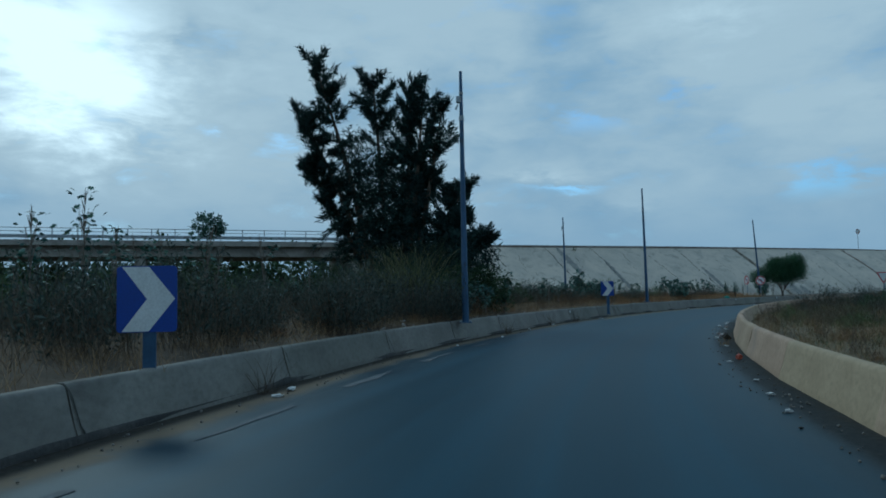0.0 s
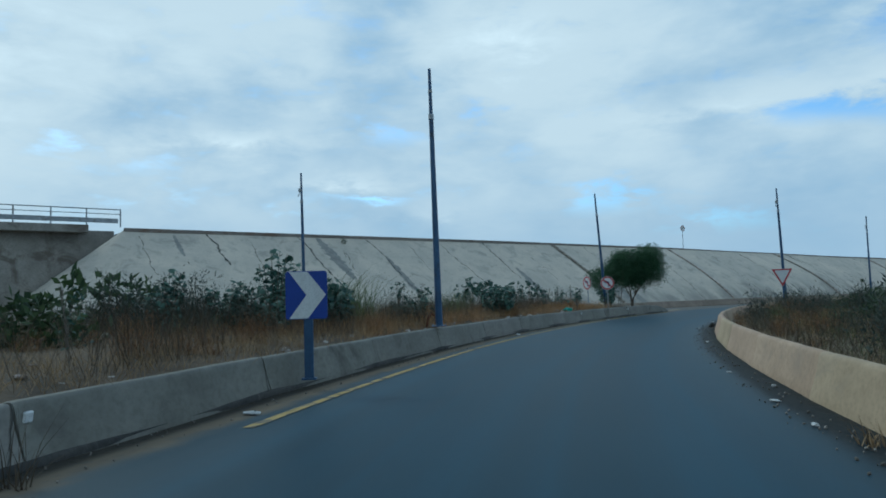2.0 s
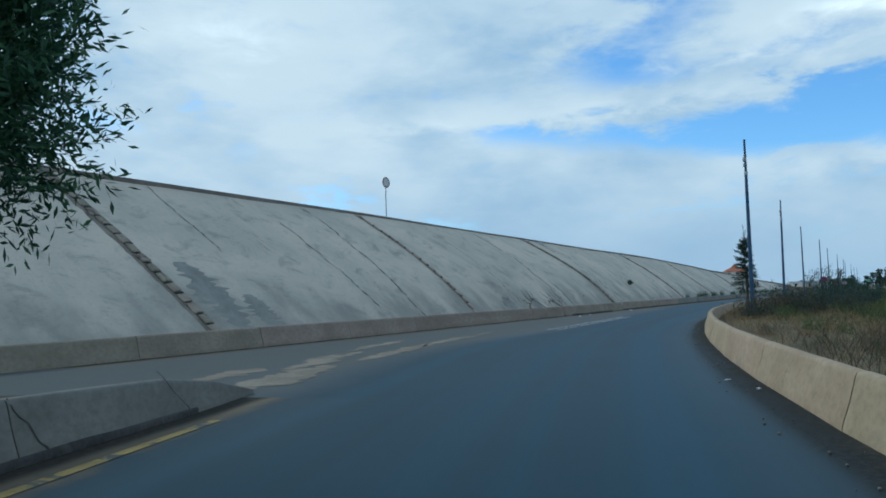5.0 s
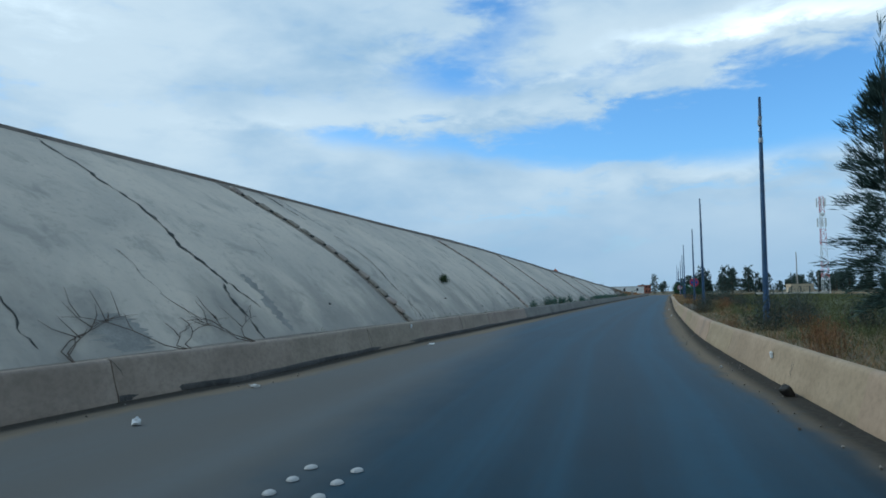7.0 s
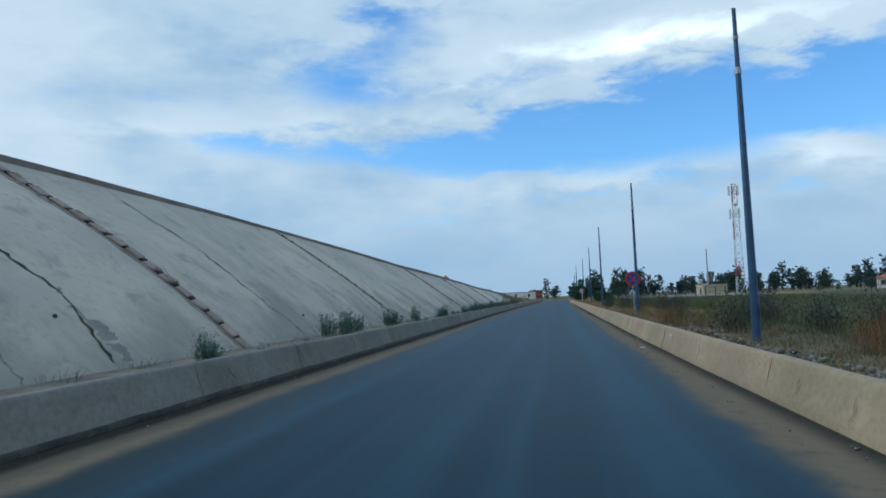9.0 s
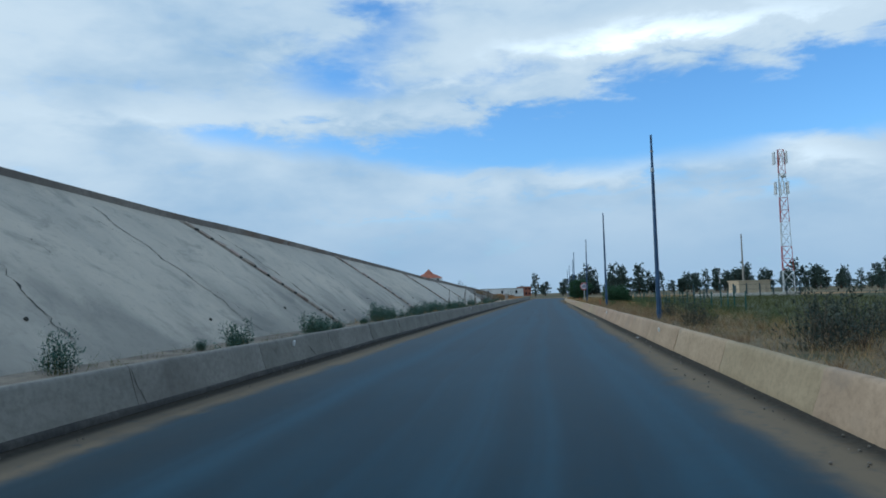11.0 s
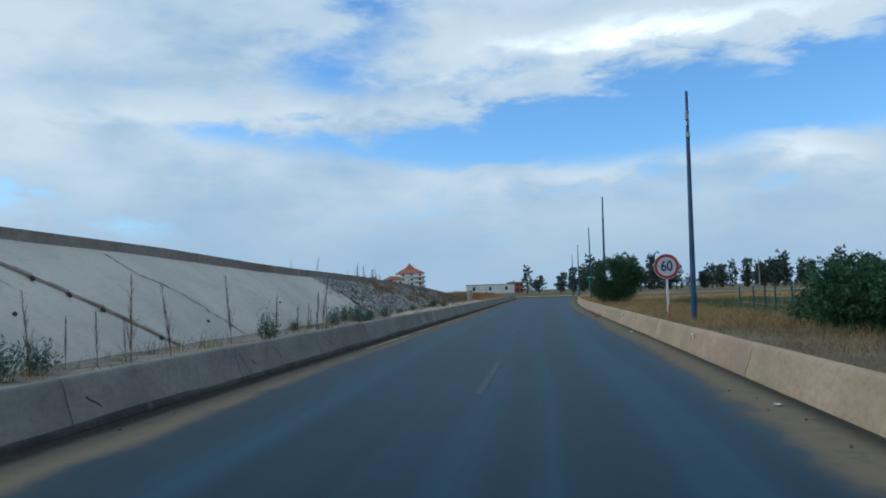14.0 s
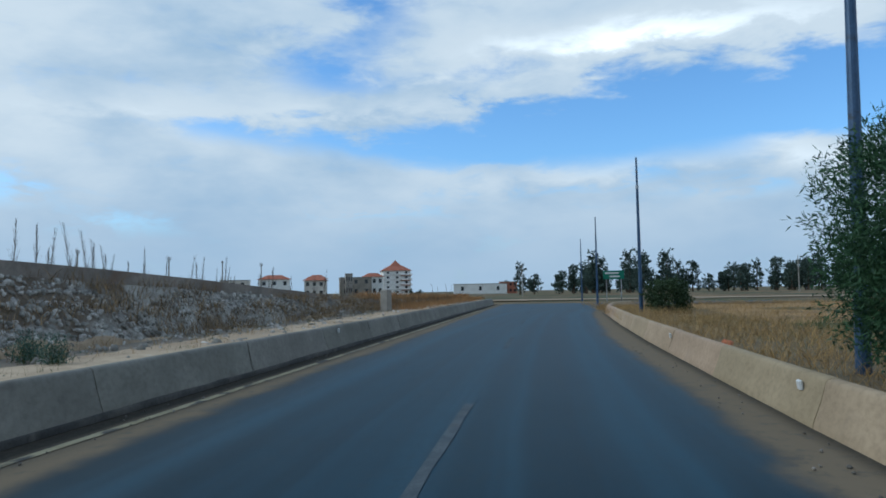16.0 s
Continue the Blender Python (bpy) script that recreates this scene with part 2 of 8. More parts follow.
    colour = n.mix(n.math("MULTIPLY", gore, 0.62), colour, (0.165, 0.155, 0.135))
    colour = n.mix(n.math("MULTIPLY", dust, 0.85), colour, (0.195, 0.157, 0.108))
    grimy = n.math("MULTIPLY", ragged, 0.16)
    clean = n.math("MULTIPLY", n.step(place.outputs[0], 165.0, 205.0), 0.22)
    clean = n.math("ADD", clean, n.math("MULTIPLY", n.math("MULTIPLY", n.step(place.outputs[0], 70.0, 85.0), n.step(place.outputs[0], 140.0, 125.0)), 0.14))
    clean = n.math("SUBTRACT", clean, n.math("MULTIPLY", n.step(place.outputs[0], 65.0, 45.0), 0.12))
    tar = n.math("MAXIMUM", n.step(n.math("ADD", n.math("ADD", from_right, grimy), clean), 0.42, 0.12), n.step(n.math("ADD", from_left, grimy), 0.33, 0.12))
    crumbs = n.math("MULTIPLY", n.step(n.noise(at, 14.0, 4.0, 0.7), 0.35, 0.7), 0.3)
    colour = n.mix(n.math("MULTIPLY", tar, 0.82), colour, n.mix(crumbs, (0.019, 0.021, 0.021), (0.11, 0.10, 0.085)))
    b = n.add("ShaderNodeBsdfPrincipled")
    n.link(colour, b.inputs["Base Color"])
    n.link(n.math("MULTIPLY_ADD", dust, 0.3, n.math("MULTIPLY_ADD", track, 0.14, 0.42)), b.inputs["Roughness"])
    bare = n.math("SUBTRACT", 1.0, n.math("MAXIMUM", n.math("MAXIMUM", tar, dust), gore))
    n.link(n.math("MULTIPLY_ADD", bare, 0.060, 0.01), b.inputs["Specular IOR Level"])
    b.inputs["Specular Tint"].default_value = (0.36, 0.86, 1.0, 1.0)
    bp = n.add("ShaderNodeBump")
    bp.inputs["Strength"].default_value, bp.inputs["Distance"].default_value = 0.25, 0.005
    n.link(grain, bp.inputs["Height"])
    n.link(bp.outputs[0], b.inputs["Normal"])
    n.link(b.outputs[0], n.add("ShaderNodeOutputMaterial").inputs["Surface"])
    return m


def slope_material():
    """Pale poured facing: cloudy patches, ragged darkening towards the foot, thin runs down the fall line."""
    m = bpy.data.materials.new("slope_concrete")
    m.use_nodes = True
    n = Nodes(m.node_tree)
    at = n.stretch(n.add("ShaderNodeTexCoord").outputs["Object"], (1, 1, 1), -21.5)
    xyz = n.add("ShaderNodeSeparateXYZ")
    n.link(at, xyz.inputs[0])
    cloud = n.noise(at, 0.22, 8.0, 0.62, 0.6)
    blotch = n.noise(at, 0.9, 7.0, 0.66, 0.5)
    grain = n.noise(at, 6.0, 6.0, 0.68)
    run = n.noise(n.stretch(at, (1.6, 0.10, 0.12)), 1.0, 6.0, 0.62)
    colour = n.mix(n.step(cloud, 0.32, 0.66), (0.575, 0.51, 0.41), (0.45, 0.41, 0.34))
    colour = n.mix(n.math("MULTIPLY", n.step(blotch, 0.50, 0.70), 0.62), colour, (0.265, 0.25, 0.217))
    colour = n.mix(n.math("MULTIPLY", n.step(blotch, 0.44, 0.28), 0.45), colour, (0.56, 0.50, 0.41))
    colour = n.mix(n.math("MULTIPLY", n.step(run, 0.54, 0.72), 0.09), colour, (0.20, 0.192, 0.17))
    foot_tone = n.math("ADD", n.math("MULTIPLY", n.math("SUBTRACT", n.noise(n.stretch(at, (1.0, 0.5, 0.5)), 0.35, 6.0, 0.6), 0.5), 8.0), xyz.outputs[2])
    colour = n.mix(n.math("MULTIPLY", n.step(foot_tone, 2.2, -0.2), 0.65), colour, (0.19, 0.188, 0.168))
    colour = n.mix(n.math("MULTIPLY", n.step(xyz.outputs[0], 203.0, 222.0), 0.40), colour, (0.63, 0.58, 0.50))
    colour = n.mix(n.math("MULTIPLY", n.step(grain, 0.52, 0.72), 0.30), colour, (0.19, 0.185, 0.17))
    b = n.add("ShaderNodeBsdfPrincipled")
    n.link(colour, b.inputs["Base Color"])
    b.inputs["Roughness"].default_value, b.inputs["Specular IOR Level"].default_value = 0.92, 0.25
    bp = n.add("ShaderNodeBump")
    bp.inputs["Strength"].default_value, bp.inputs["Distance"].default_value = 0.6, 0.05
    n.link(n.math("ADD", blotch, n.math("MULTIPLY", grain, 0.5)), bp.inputs["Height"])
    n.link(bp.outputs[0], b.inputs["Normal"])
    n.link(b.outputs[0], n.add("ShaderNodeOutputMaterial").inputs["Surface"])
    return m


ASPHALT = asphalt_material()
OLD_ASPHALT = surface("old_asphalt", (0.085, 0.088, 0.09), (0.14, 0.14, 0.135), 0.6, 0.9, 0.4, 20, (0.19, 0.175, 0.15), 0.5)
GRIME = surface("gutter_grime", (0.036, 0.036, 0.035), (0.085, 0.080, 0.072), 1.2, 0.85, 0.5, 20, (0.09, 0.085, 0.075), 1.6)
DUST = surface("roadside_dust", (0.16, 0.135, 0.105), (0.27, 0.23, 0.175), 0.9, 0.95, 0.5, 14, (0.11, 0.10, 0.085), 1.1)
SOIL = surface("field_soil", (0.075, 0.060, 0.030), (0.22, 0.145, 0.070), 0.12, 0.95, 0.5, 3, (0.045, 0.065, 0.028), 0.035, spot_low=0.45, spot_high=0.62, depth=0.1)
DRY_SOIL = surface("verge_soil", (0.045, 0.034, 0.021), (0.100, 0.073, 0.043), 0.5, 0.95, 0.6, 6, (0.034, 0.027, 0.017), 0.8, depth=0.06)
VERGE_SOIL = surface("inner_verge_soil", (0.085, 0.068, 0.038), (0.19, 0.150, 0.085), 0.5, 0.95, 0.6, 6, (0.050, 0.055, 0.026), 0.5, depth=0.06)
PALE_DIRT = surface("pale_dirt", (0.31, 0.235, 0.155), (0.45, 0.355, 0.245), 0.3, 0.95, 0.4, 4, (0.24, 0.185, 0.125), 0.4)
RUBBLE_SOIL = surface("rubble_soil", (0.21, 0.198, 0.175), (0.50, 0.475, 0.425), 1.3, 0.95, 0.9, 7, (0.14, 0.110, 0.080), 0.24, spot_low=0.50, spot_high=0.60, depth=0.12)
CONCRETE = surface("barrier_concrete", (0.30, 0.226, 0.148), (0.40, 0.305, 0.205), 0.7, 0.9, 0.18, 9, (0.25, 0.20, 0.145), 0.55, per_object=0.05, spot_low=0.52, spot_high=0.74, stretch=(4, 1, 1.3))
# outer barriers: weathered grey, with the shade of their road faces mixed in
SHADED_OLD_CONCRETE = surface("shaded_weathered_concrete", (0.158, 0.152, 0.132), (0.232, 0.224, 0.195), 0.8, 0.9, 0.18, 9, (0.092, 0.084, 0.074), 0.7, per_object=0.07, spot_low=0.55, spot_high=0.78, stretch=(4, 1, 1.2))
BARE_CONCRETE = surface("bare_concrete", (0.24, 0.225, 0.20), (0.36, 0.335, 0.295), 0.8, 0.9, 0.35, 10, (0.15, 0.13, 0.11), 0.6)
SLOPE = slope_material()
MEADOW = surface("meadow_soil", (0.034, 0.044, 0.018), (0.090, 0.096, 0.040), 0.25, 0.95, 0.6, 5, (0.10, 0.072, 0.035), 0.10, spot_low=0.56, spot_high=0.7, depth=0.08)
STUBBLE = surface("stubble_soil", (0.20, 0.122, 0.050), (0.40, 0.255, 0.11), 0.25, 0.95, 0.6, 5, (0.060, 0.060, 0.026), 0.09, spot_low=0.54, spot_high=0.7, depth=0.08)
STAIN = surface("damp_stain", (0.22, 0.215, 0.195), (0.31, 0.30, 0.265), 1.6, 0.9, 0.5, 8)
CRACK = surface("crack_dark", (0.035, 0.037, 0.035), (0.085, 0.083, 0.072), 1.5, 0.95, 0.4)
CHUTE = surface("chute_concrete", (0.22, 0.185, 0.145), (0.36, 0.31, 0.245), 1.6, 0.95, 0.5, 12, (0.10, 0.085, 0.07), 1.3, per_object=0.12)
PARAPET = surface("parapet_concrete", (0.17, 0.150, 0.132), (0.27, 0.24, 0.21), 0.5, 0.9, 0.3, 8, (0.16, 0.115, 0.085), 0.35)
POLE = surface("painted_pole", (0.032, 0.068, 0.135), (0.055, 0.105, 0.200), 2.0, 0.45, 0.08, 30, (0.035, 0.045, 0.06), 2.5, metal=0.35, spec=0.5)
GALV = surface("galvanised_steel", (0.26, 0.28, 0.30), (0.38, 0.40, 0.42), 3.0, 0.5, 0.08, 30, (0.20, 0.19, 0.18), 2.0, metal=0.6)
WHITE = paint("white_paint", (0.72, 0.73, 0.72), 0.55)
FADED_WHITE = surface("faded_line", (0.040, 0.056, 0.070), (0.082, 0.100, 0.114), 3.0, 0.8, 0.2, 20, (0.06, 0.068, 0.075), 2.2, spot_low=0.52, spot_high=0.66)
YELLOW = surface("yellow_line", (0.24, 0.18, 0.06), (0.37, 0.27, 0.085), 2.0, 0.8, 0.2, 20, (0.08, 0.08, 0.075), 2.6, spot_low=0.50, spot_high=0.62)
PALE_LINE = surface("pale_edge_line", (0.30, 0.255, 0.15), (0.46, 0.40, 0.25), 2.0, 0.85, 0.2, 20, (0.09, 0.085, 0.075), 1.6, spot_low=0.50, spot_high=0.60)
SIGN_WHITE = paint("sign_white", (0.66, 0.67, 0.66), 0.4)
SIGN_RED = paint("sign_red", (0.42, 0.035, 0.045), 0.4)
SIGN_BLUE = paint("sign_blue", (0.018, 0.05, 0.30), 0.4)
SIGN_INK = paint("sign_ink", (0.02, 0.045, 0.13), 0.45)
SIGN_GREY = paint("sign_back", (0.30, 0.31, 0.32), 0.5, 0.4)
SIGN_GREEN = paint("sign_green", (0.012, 0.16, 0.10), 0.45)
STUD = paint("stud_ceramic", (0.42, 0.42, 0.40), 0.45)
BARK = surface("bark", (0.06, 0.045, 0.033), (0.13, 0.10, 0.075), 4.0, 0.95, 0.8, 20, stretch=(1, 1, 0.3))
PALE_BARK = surface("pale_bark", (0.13, 0.11, 0.09), (0.24, 0.21, 0.17), 4.0, 0.95, 0.7, 20, stretch=(1, 1, 0.3))
NEEDLE = leafy("casuarina_needles", (0.010, 0.023, 0.024), (0.030, 0.056, 0.046), 0.7, 0.18)
MIMOSA = leafy("mimosa_leaves", (0.022, 0.054, 0.030), (0.075, 0.150, 0.066), 0.6, 0.28)
OLIVE = leafy("shrub_leaves", (0.022, 0.042, 0.020), (0.070, 0.105, 0.045), 0.65, 0.25)
CASTOR = leafy("castor_leaves", (0.024, 0.058, 0.048), (0.115, 0.190, 0.145), 0.65, 0.25)
PINE = leafy("pine_needles", (0.020, 0.038, 0.034), (0.070, 0.108, 0.088), 0.7, 0.15)
# paler and bluer: a little distance haze is painted into these leaves
FAR_LEAF = leafy("hazed_far_leaves", (0.030, 0.050, 0.046), (0.080, 0.112, 0.088), 0.8, 0.15)
DRY = leafy("dry_grass", (0.115, 0.082, 0.046), (0.370, 0.260, 0.138), 0.8, 0.2)
STRAW = leafy("straw_grass", (0.180, 0.118, 0.048), (0.480, 0.325, 0.140), 0.8, 0.25)
GREEN = leafy("green_grass", (0.042, 0.054, 0.020), (0.145, 0.150, 0.058), 0.75, 0.25)
RUST = leafy("rusty_dry_grass", (0.150, 0.083, 0.036), (0.440, 0.250, 0.108), 0.8, 0.2)
DARK_DRY = leafy("dark_dry_weeds", (0.050, 0.041, 0.030), (0.125, 0.100, 0.070), 0.8, 0.15)
SCRUB = leafy("scrub_leaves", (0.022, 0.034, 0.030), (0.085, 0.100, 0.078), 0.8, 0.15)
RUSSET = leafy("russet_brush", (0.075, 0.040, 0.019), (0.290, 0.155, 0.070), 0.8, 0.15)
FRESH = leafy("fresh_weed_leaves", (0.040, 0.066, 0.026), (0.150, 0.185, 0.075), 0.7, 0.25)
REED = leafy("reed_leaves", (0.045, 0.060, 0.026), (0.19, 0.18, 0.085), 0.7, 0.25)
HOUSE_WHITE = surface("white_house_wall", (0.76, 0.75, 0.72), (0.84, 0.83, 0.80), 0.3, 0.85, 0.1, 4, (0.66, 0.64, 0.60), 0.2)
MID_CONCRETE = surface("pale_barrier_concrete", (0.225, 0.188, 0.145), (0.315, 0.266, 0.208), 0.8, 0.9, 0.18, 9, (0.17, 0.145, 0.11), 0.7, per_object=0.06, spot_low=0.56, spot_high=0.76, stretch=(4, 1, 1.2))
PINK_BRICK = surface("chute_brick", (0.31, 0.245, 0.20), (0.44, 0.36, 0.295), 2.0, 0.95, 0.5, 12, (0.15, 0.11, 0.09), 1.5, per_object=0.15)
FENCE_GREEN = paint("fence_green", (0.02, 0.09, 0.075), 0.6)
RENDER_WALL = surface("rendered_wall", (0.55, 0.51, 0.45), (0.68, 0.64, 0.57), 0.3, 0.9, 0.15, 4, (0.44, 0.40, 0.35), 0.25)
HUT_WALL = surface("hut_wall", (0.50, 0.40, 0.27), (0.60, 0.49, 0.34), 0.6, 0.9, 0.2, 6, (0.38, 0.30, 0.21), 0.5)
BLOCK_WALL = surface("block_wall", (0.24, 0.215, 0.18), (0.35, 0.31, 0.26), 0.3, 0.95, 0.3, 4, (0.18, 0.16, 0.14), 0.2)
ROOF_TILE = surface("red_roof", (0.30, 0.115, 0.075), (0.40, 0.16, 0.10), 0.8, 0.85, 0.4, 6, (0.25, 0.08, 0.05), 0.5)
GLASS_DARK = surface("dark_glass", (0.02, 0.025, 0.03), (0.04, 0.045, 0.05), 1.0, 0.15, 0.0, spec=0.6)
TOWER_RED = paint("tower_red", (0.45, 0.08, 0.07), 0.5)
ROCK = surface("rubble_stone", (0.20, 0.19, 0.17), (0.46, 0.44, 0.40), 2.5, 0.95, 0.6, 14, per_island=0.45)
GREY_ROCK = surface("grey_stone", (0.11, 0.10, 0.088), (0.25, 0.232, 0.20), 2.5, 0.95, 0.6, 14, per_island=0.45)
CHUTE_BED = surface("chute_bed", (0.17, 0.150, 0.122), (0.30, 0.265, 0.215), 1.6, 0.95, 0.5, 12, (0.11, 0.096, 0.08), 1.3)
CHANNEL = surface("channel_bed", (0.24, 0.205, 0.165), (0.36, 0.315, 0.26), 1.6, 0.95, 0.5, 12, (0.08, 0.070, 0.058), 1.3)
FADED_RED = paint("faded_red", (0.42, 0.22, 0.20), 0.6)
SCRAP = surface("litter_scrap", (0.16, 0.13, 0.11), (0.36, 0.31, 0.28), 5.0, 0.8, 0.2, per_object=0.3)
RUBBISH = surface("litter_paper", (0.42, 0.43, 0.42), (0.68, 0.68, 0.66), 5.0, 0.7, 0.2, per_object=0.2)
PLASTIC = paint("orange_plastic", (0.42, 0.09, 0.05), 0.6)
TEAL = paint("teal_plastic", (0.05, 0.36, 0.28), 0.5)
BRICK = paint("orange_rag", (0.45, 0.16, 0.08), 0.9)
FENCE = paint("fence_paint", (0.03, 0.06, 0.07), 0.6)


# ---- building helpers ----
def part(name, bm, material, parent=None, label=""):
    """Links a bmesh as one mesh object, under its thing when one is given."""
    data = bpy.data.meshes.new(name)
    bm.to_mesh(data)
    bm.free()
    data.materials.append(material)
    ob = new(name, data)
    if parent:
        ob.parent = parent
    return tagged(ob, label)


def sheet(name, verts, faces, material, parent=None, label="", smooth=False, uvs=None):
    data = bpy.data.meshes.new(name)
    data.from_pydata([tuple(v) for v in verts], [], [tuple(f) for f in faces])
    data.materials.append(material)
    if smooth:
        data.polygons.foreach_set("use_smooth", [True] * len(data.polygons))
    if uvs is not None:
        layer = data.uv_layers.new(name="UVMap")
        loops = np.empty(len(data.loops), int)
        data.loops.foreach_get("vertex_index", loops)
        layer.data.foreach_set("uv", np.asarray(uvs, float)[loops].ravel())
    data.update()
    ob = new(name, data)
    if parent:
        ob.parent = parent
    return tagged(ob, label)


def thing(name, place, label, category, group="", turn=0.0):
    ob = new(name)
    ob.matrix_basis = pose(*place, 0, 0, turn)
    ob.empty_display_size = 0.2
    return tagged(ob, label, category, group)


def grid(name, points, material, parent=None, label="", smooth=True, uvs=None):
    """A sheet from rows of points."""
    rows, cols = len(points), len(points[0])
    verts = [p for row in points for p in row]
    faces = [(i * cols + j, i * cols + j + 1, (i + 1) * cols + j + 1, (i + 1) * cols + j) for i in range(rows - 1) for j in range(cols - 1)]
    return sheet(name, verts, faces, material, parent, label, smooth, None if uvs is None else [p for row in uvs for p in row])


def add_box(bm, size, m=None, bevel=0.0):
    made = bmesh.ops.create_cube(bm, size=1.0)
    bmesh.ops.scale(bm, vec=size, verts=made["verts"])
    if bevel:
        edges = list({e for v in made["verts"] for e in v.link_edges})
        out = bmesh.ops.bevel(bm, geom=edges, offset=bevel, segments=1, affect="EDGES")
        verts = list({v for f in out["faces"] for v in f.verts} | {v for v in made["verts"] if v.is_valid})
    else:
        verts = made["verts"]
    if m is not None:
        bmesh.ops.transform(bm, matrix=m, verts=verts)


def add_rod(bm, a, b, r0, r1=None, sides=8):
    """A tapered rod between two points."""
    a, b = Vector(a), Vector(b)
    way = b - a
    m = Matrix.Translation((a + b) / 2) @ way.to_track_quat("Z", "Y").to_matrix().to_4x4()
    bmesh.ops.create_cone(bm, cap_ends=True, segments=sides, radius1=r0, radius2=r0 if r1 is None else r1, depth=way.length, matrix=m)


def add_tube(bm, points, radii, sides=7):
    """A bent tapered limb through the points."""
    rings, up = [], Vector((0.3, 0.2, 1)).normalized()
    pts = [Vector(p) for p in points]
    for i, p in enumerate(pts):
        way = (pts[min(i + 1, len(pts) - 1)] - pts[max(i - 1, 0)]).normalized()
        side = way.cross(up if abs(way.dot(up)) < 0.95 else Vector((1, 0, 0))).normalized()
        other = side.cross(way)
        rings.append([bm.verts.new(p + radii[i] * (math.cos(k * math.tau / sides) * side + math.sin(k * math.tau / sides) * other)) for k in range(sides)])
    for r, q in zip(rings, rings[1:]):
        for k in range(sides):
            bm.faces.new((r[k], r[(k + 1) % sides], q[(k + 1) % sides], q[k]))
    bm.faces.new(rings[-1])


def extrude_outline(outline, depth):
    """A flat plate with the outline (x, z), its front at y = 0 and its back at y = depth."""
    bm = bmesh.new()
    front = [bm.verts.new((x, 0, z)) for x, z in outline]
    back = [bm.verts.new((x, depth, z)) for x, z in outline]
    bm.faces.new(front)
    bm.faces.new(back[::-1])
    for k in range(len(outline)):
        j = (k + 1) % len(outline)
        bm.faces.new((front[j], front[k], back[k], back[j]))
    bmesh.ops.recalc_face_normals(bm, faces=bm.faces)
    return bm


# ---- plan: the road's spine and the straight frame of the embankment ----
SPINE = np.array([(2.4, -45), (-1.2, -22), (0, 0), (2.81, 12.87), (7.31, 24.87), (13.59, 36.72), (21.66, 48.31), (31.74, 59.1),
                  (43.6, 69.03), (54.32, 76.22), (72.32, 85.35), (88.54, 92.12), (105.55, 98.92), (123.39, 105.94), (161.11, 120.68),
                  (199.75, 135.46), (217.68, 142.24), (271.0, 162.3), (345.0, 190.1)])
KNOT = np.r_[0, np.cumsum(np.hypot(*np.diff(SPINE, axis=0).T))]
KNOT = KNOT - KNOT[2]
SLOPES = np.gradient(SPINE, KNOT, axis=0)


def spine(s):
    i = int(np.clip(np.searchsorted(KNOT, s, side="right") - 1, 0, len(KNOT) - 2))
    h = KNOT[i + 1] - KNOT[i]
    u = (s - KNOT[i]) / h
    return ((2 * u**3 - 3 * u**2 + 1) * SPINE[i] + (u**3 - 2 * u**2 + u) * h * SLOPES[i]
            + (-2 * u**3 + 3 * u**2) * SPINE[i + 1] + (u**3 - u**2) * h * SLOPES[i + 1])


def tangent(s):
    way = spine(s + 0.2) - spine(s - 0.2)
    return way / np.hypot(*way)


def beside(s, d, z=0.0):
    """The point d metres to the left of the spine at s."""
    t = tangent(s)
    p = spine(s) + d * np.array([-t[1], t[0]])
    return (float(p[0]), float(p[1]), z)


ALONG, ACROSS = np.array([0.9305, 0.3663]), np.array([-0.3663, 0.9305])
BANK_TURN = math.degrees(math.atan2(ALONG[1], ALONG[0]))


def bank(u, w, z=0.0):
    """The embankment's frame: u along it, w away from the road."""
    p = u * ALONG + w * ACROSS
    return (float(p[0]), float(p[1]), z)


def across_of(p):
    return float(np.dot(p[:2], ACROSS))


def left_edge(s):
    """Offset of the paved left edge: the ramp's barrier, then the barrier under the slope."""
    if s < 77.2:
        return 4.42
    p, t = spine(s), tangent(s)
    reach = (58.15 - across_of(p)) / float(np.dot(np.array([-t[1], t[0]]), ACROSS))
    return float(min(reach, np.interp(s, [74, 110, 140, 205, 280, 345], [20, 5.3, 4.95, 4.75, 4.55, 4.6])))


def right_edge(s):
    return float(np.interp(s, [-45, 30, 62, 110, 150, 210, 250, 270, 280, 290, 300, 312, 322, 334, 345], [-2.5, -2.52, -2.15, -2.42, -2.42, -2.75, -2.62, -2.40, -2.33, -2.42, -2.68, -3.15, -4.4, -12.0, -30.0]))


S_END = 316.0
REACH = 342.0

# ---- ground, road, verges ----
rng = np.random.default_rng(5)


def ground_sheet():
    ticks = np.unique(np.round(np.concatenate([np.linspace(-3600, -300, 12), np.linspace(-300, 700, 101), np.linspace(700, 4200, 14)]), 2))
    rows = [[(x + 120, y + 60, -0.05 - 0.12 * (noise.noise((x * 0.03, y * 0.03, 0)) + 1) * (1 if abs(x) < 800 else 0)) for y in ticks - 150] for x in ticks - 150]
    tagged(grid("ground", rows, SOIL), "flat field ground with dry and green patches", "ground", kind="structure")


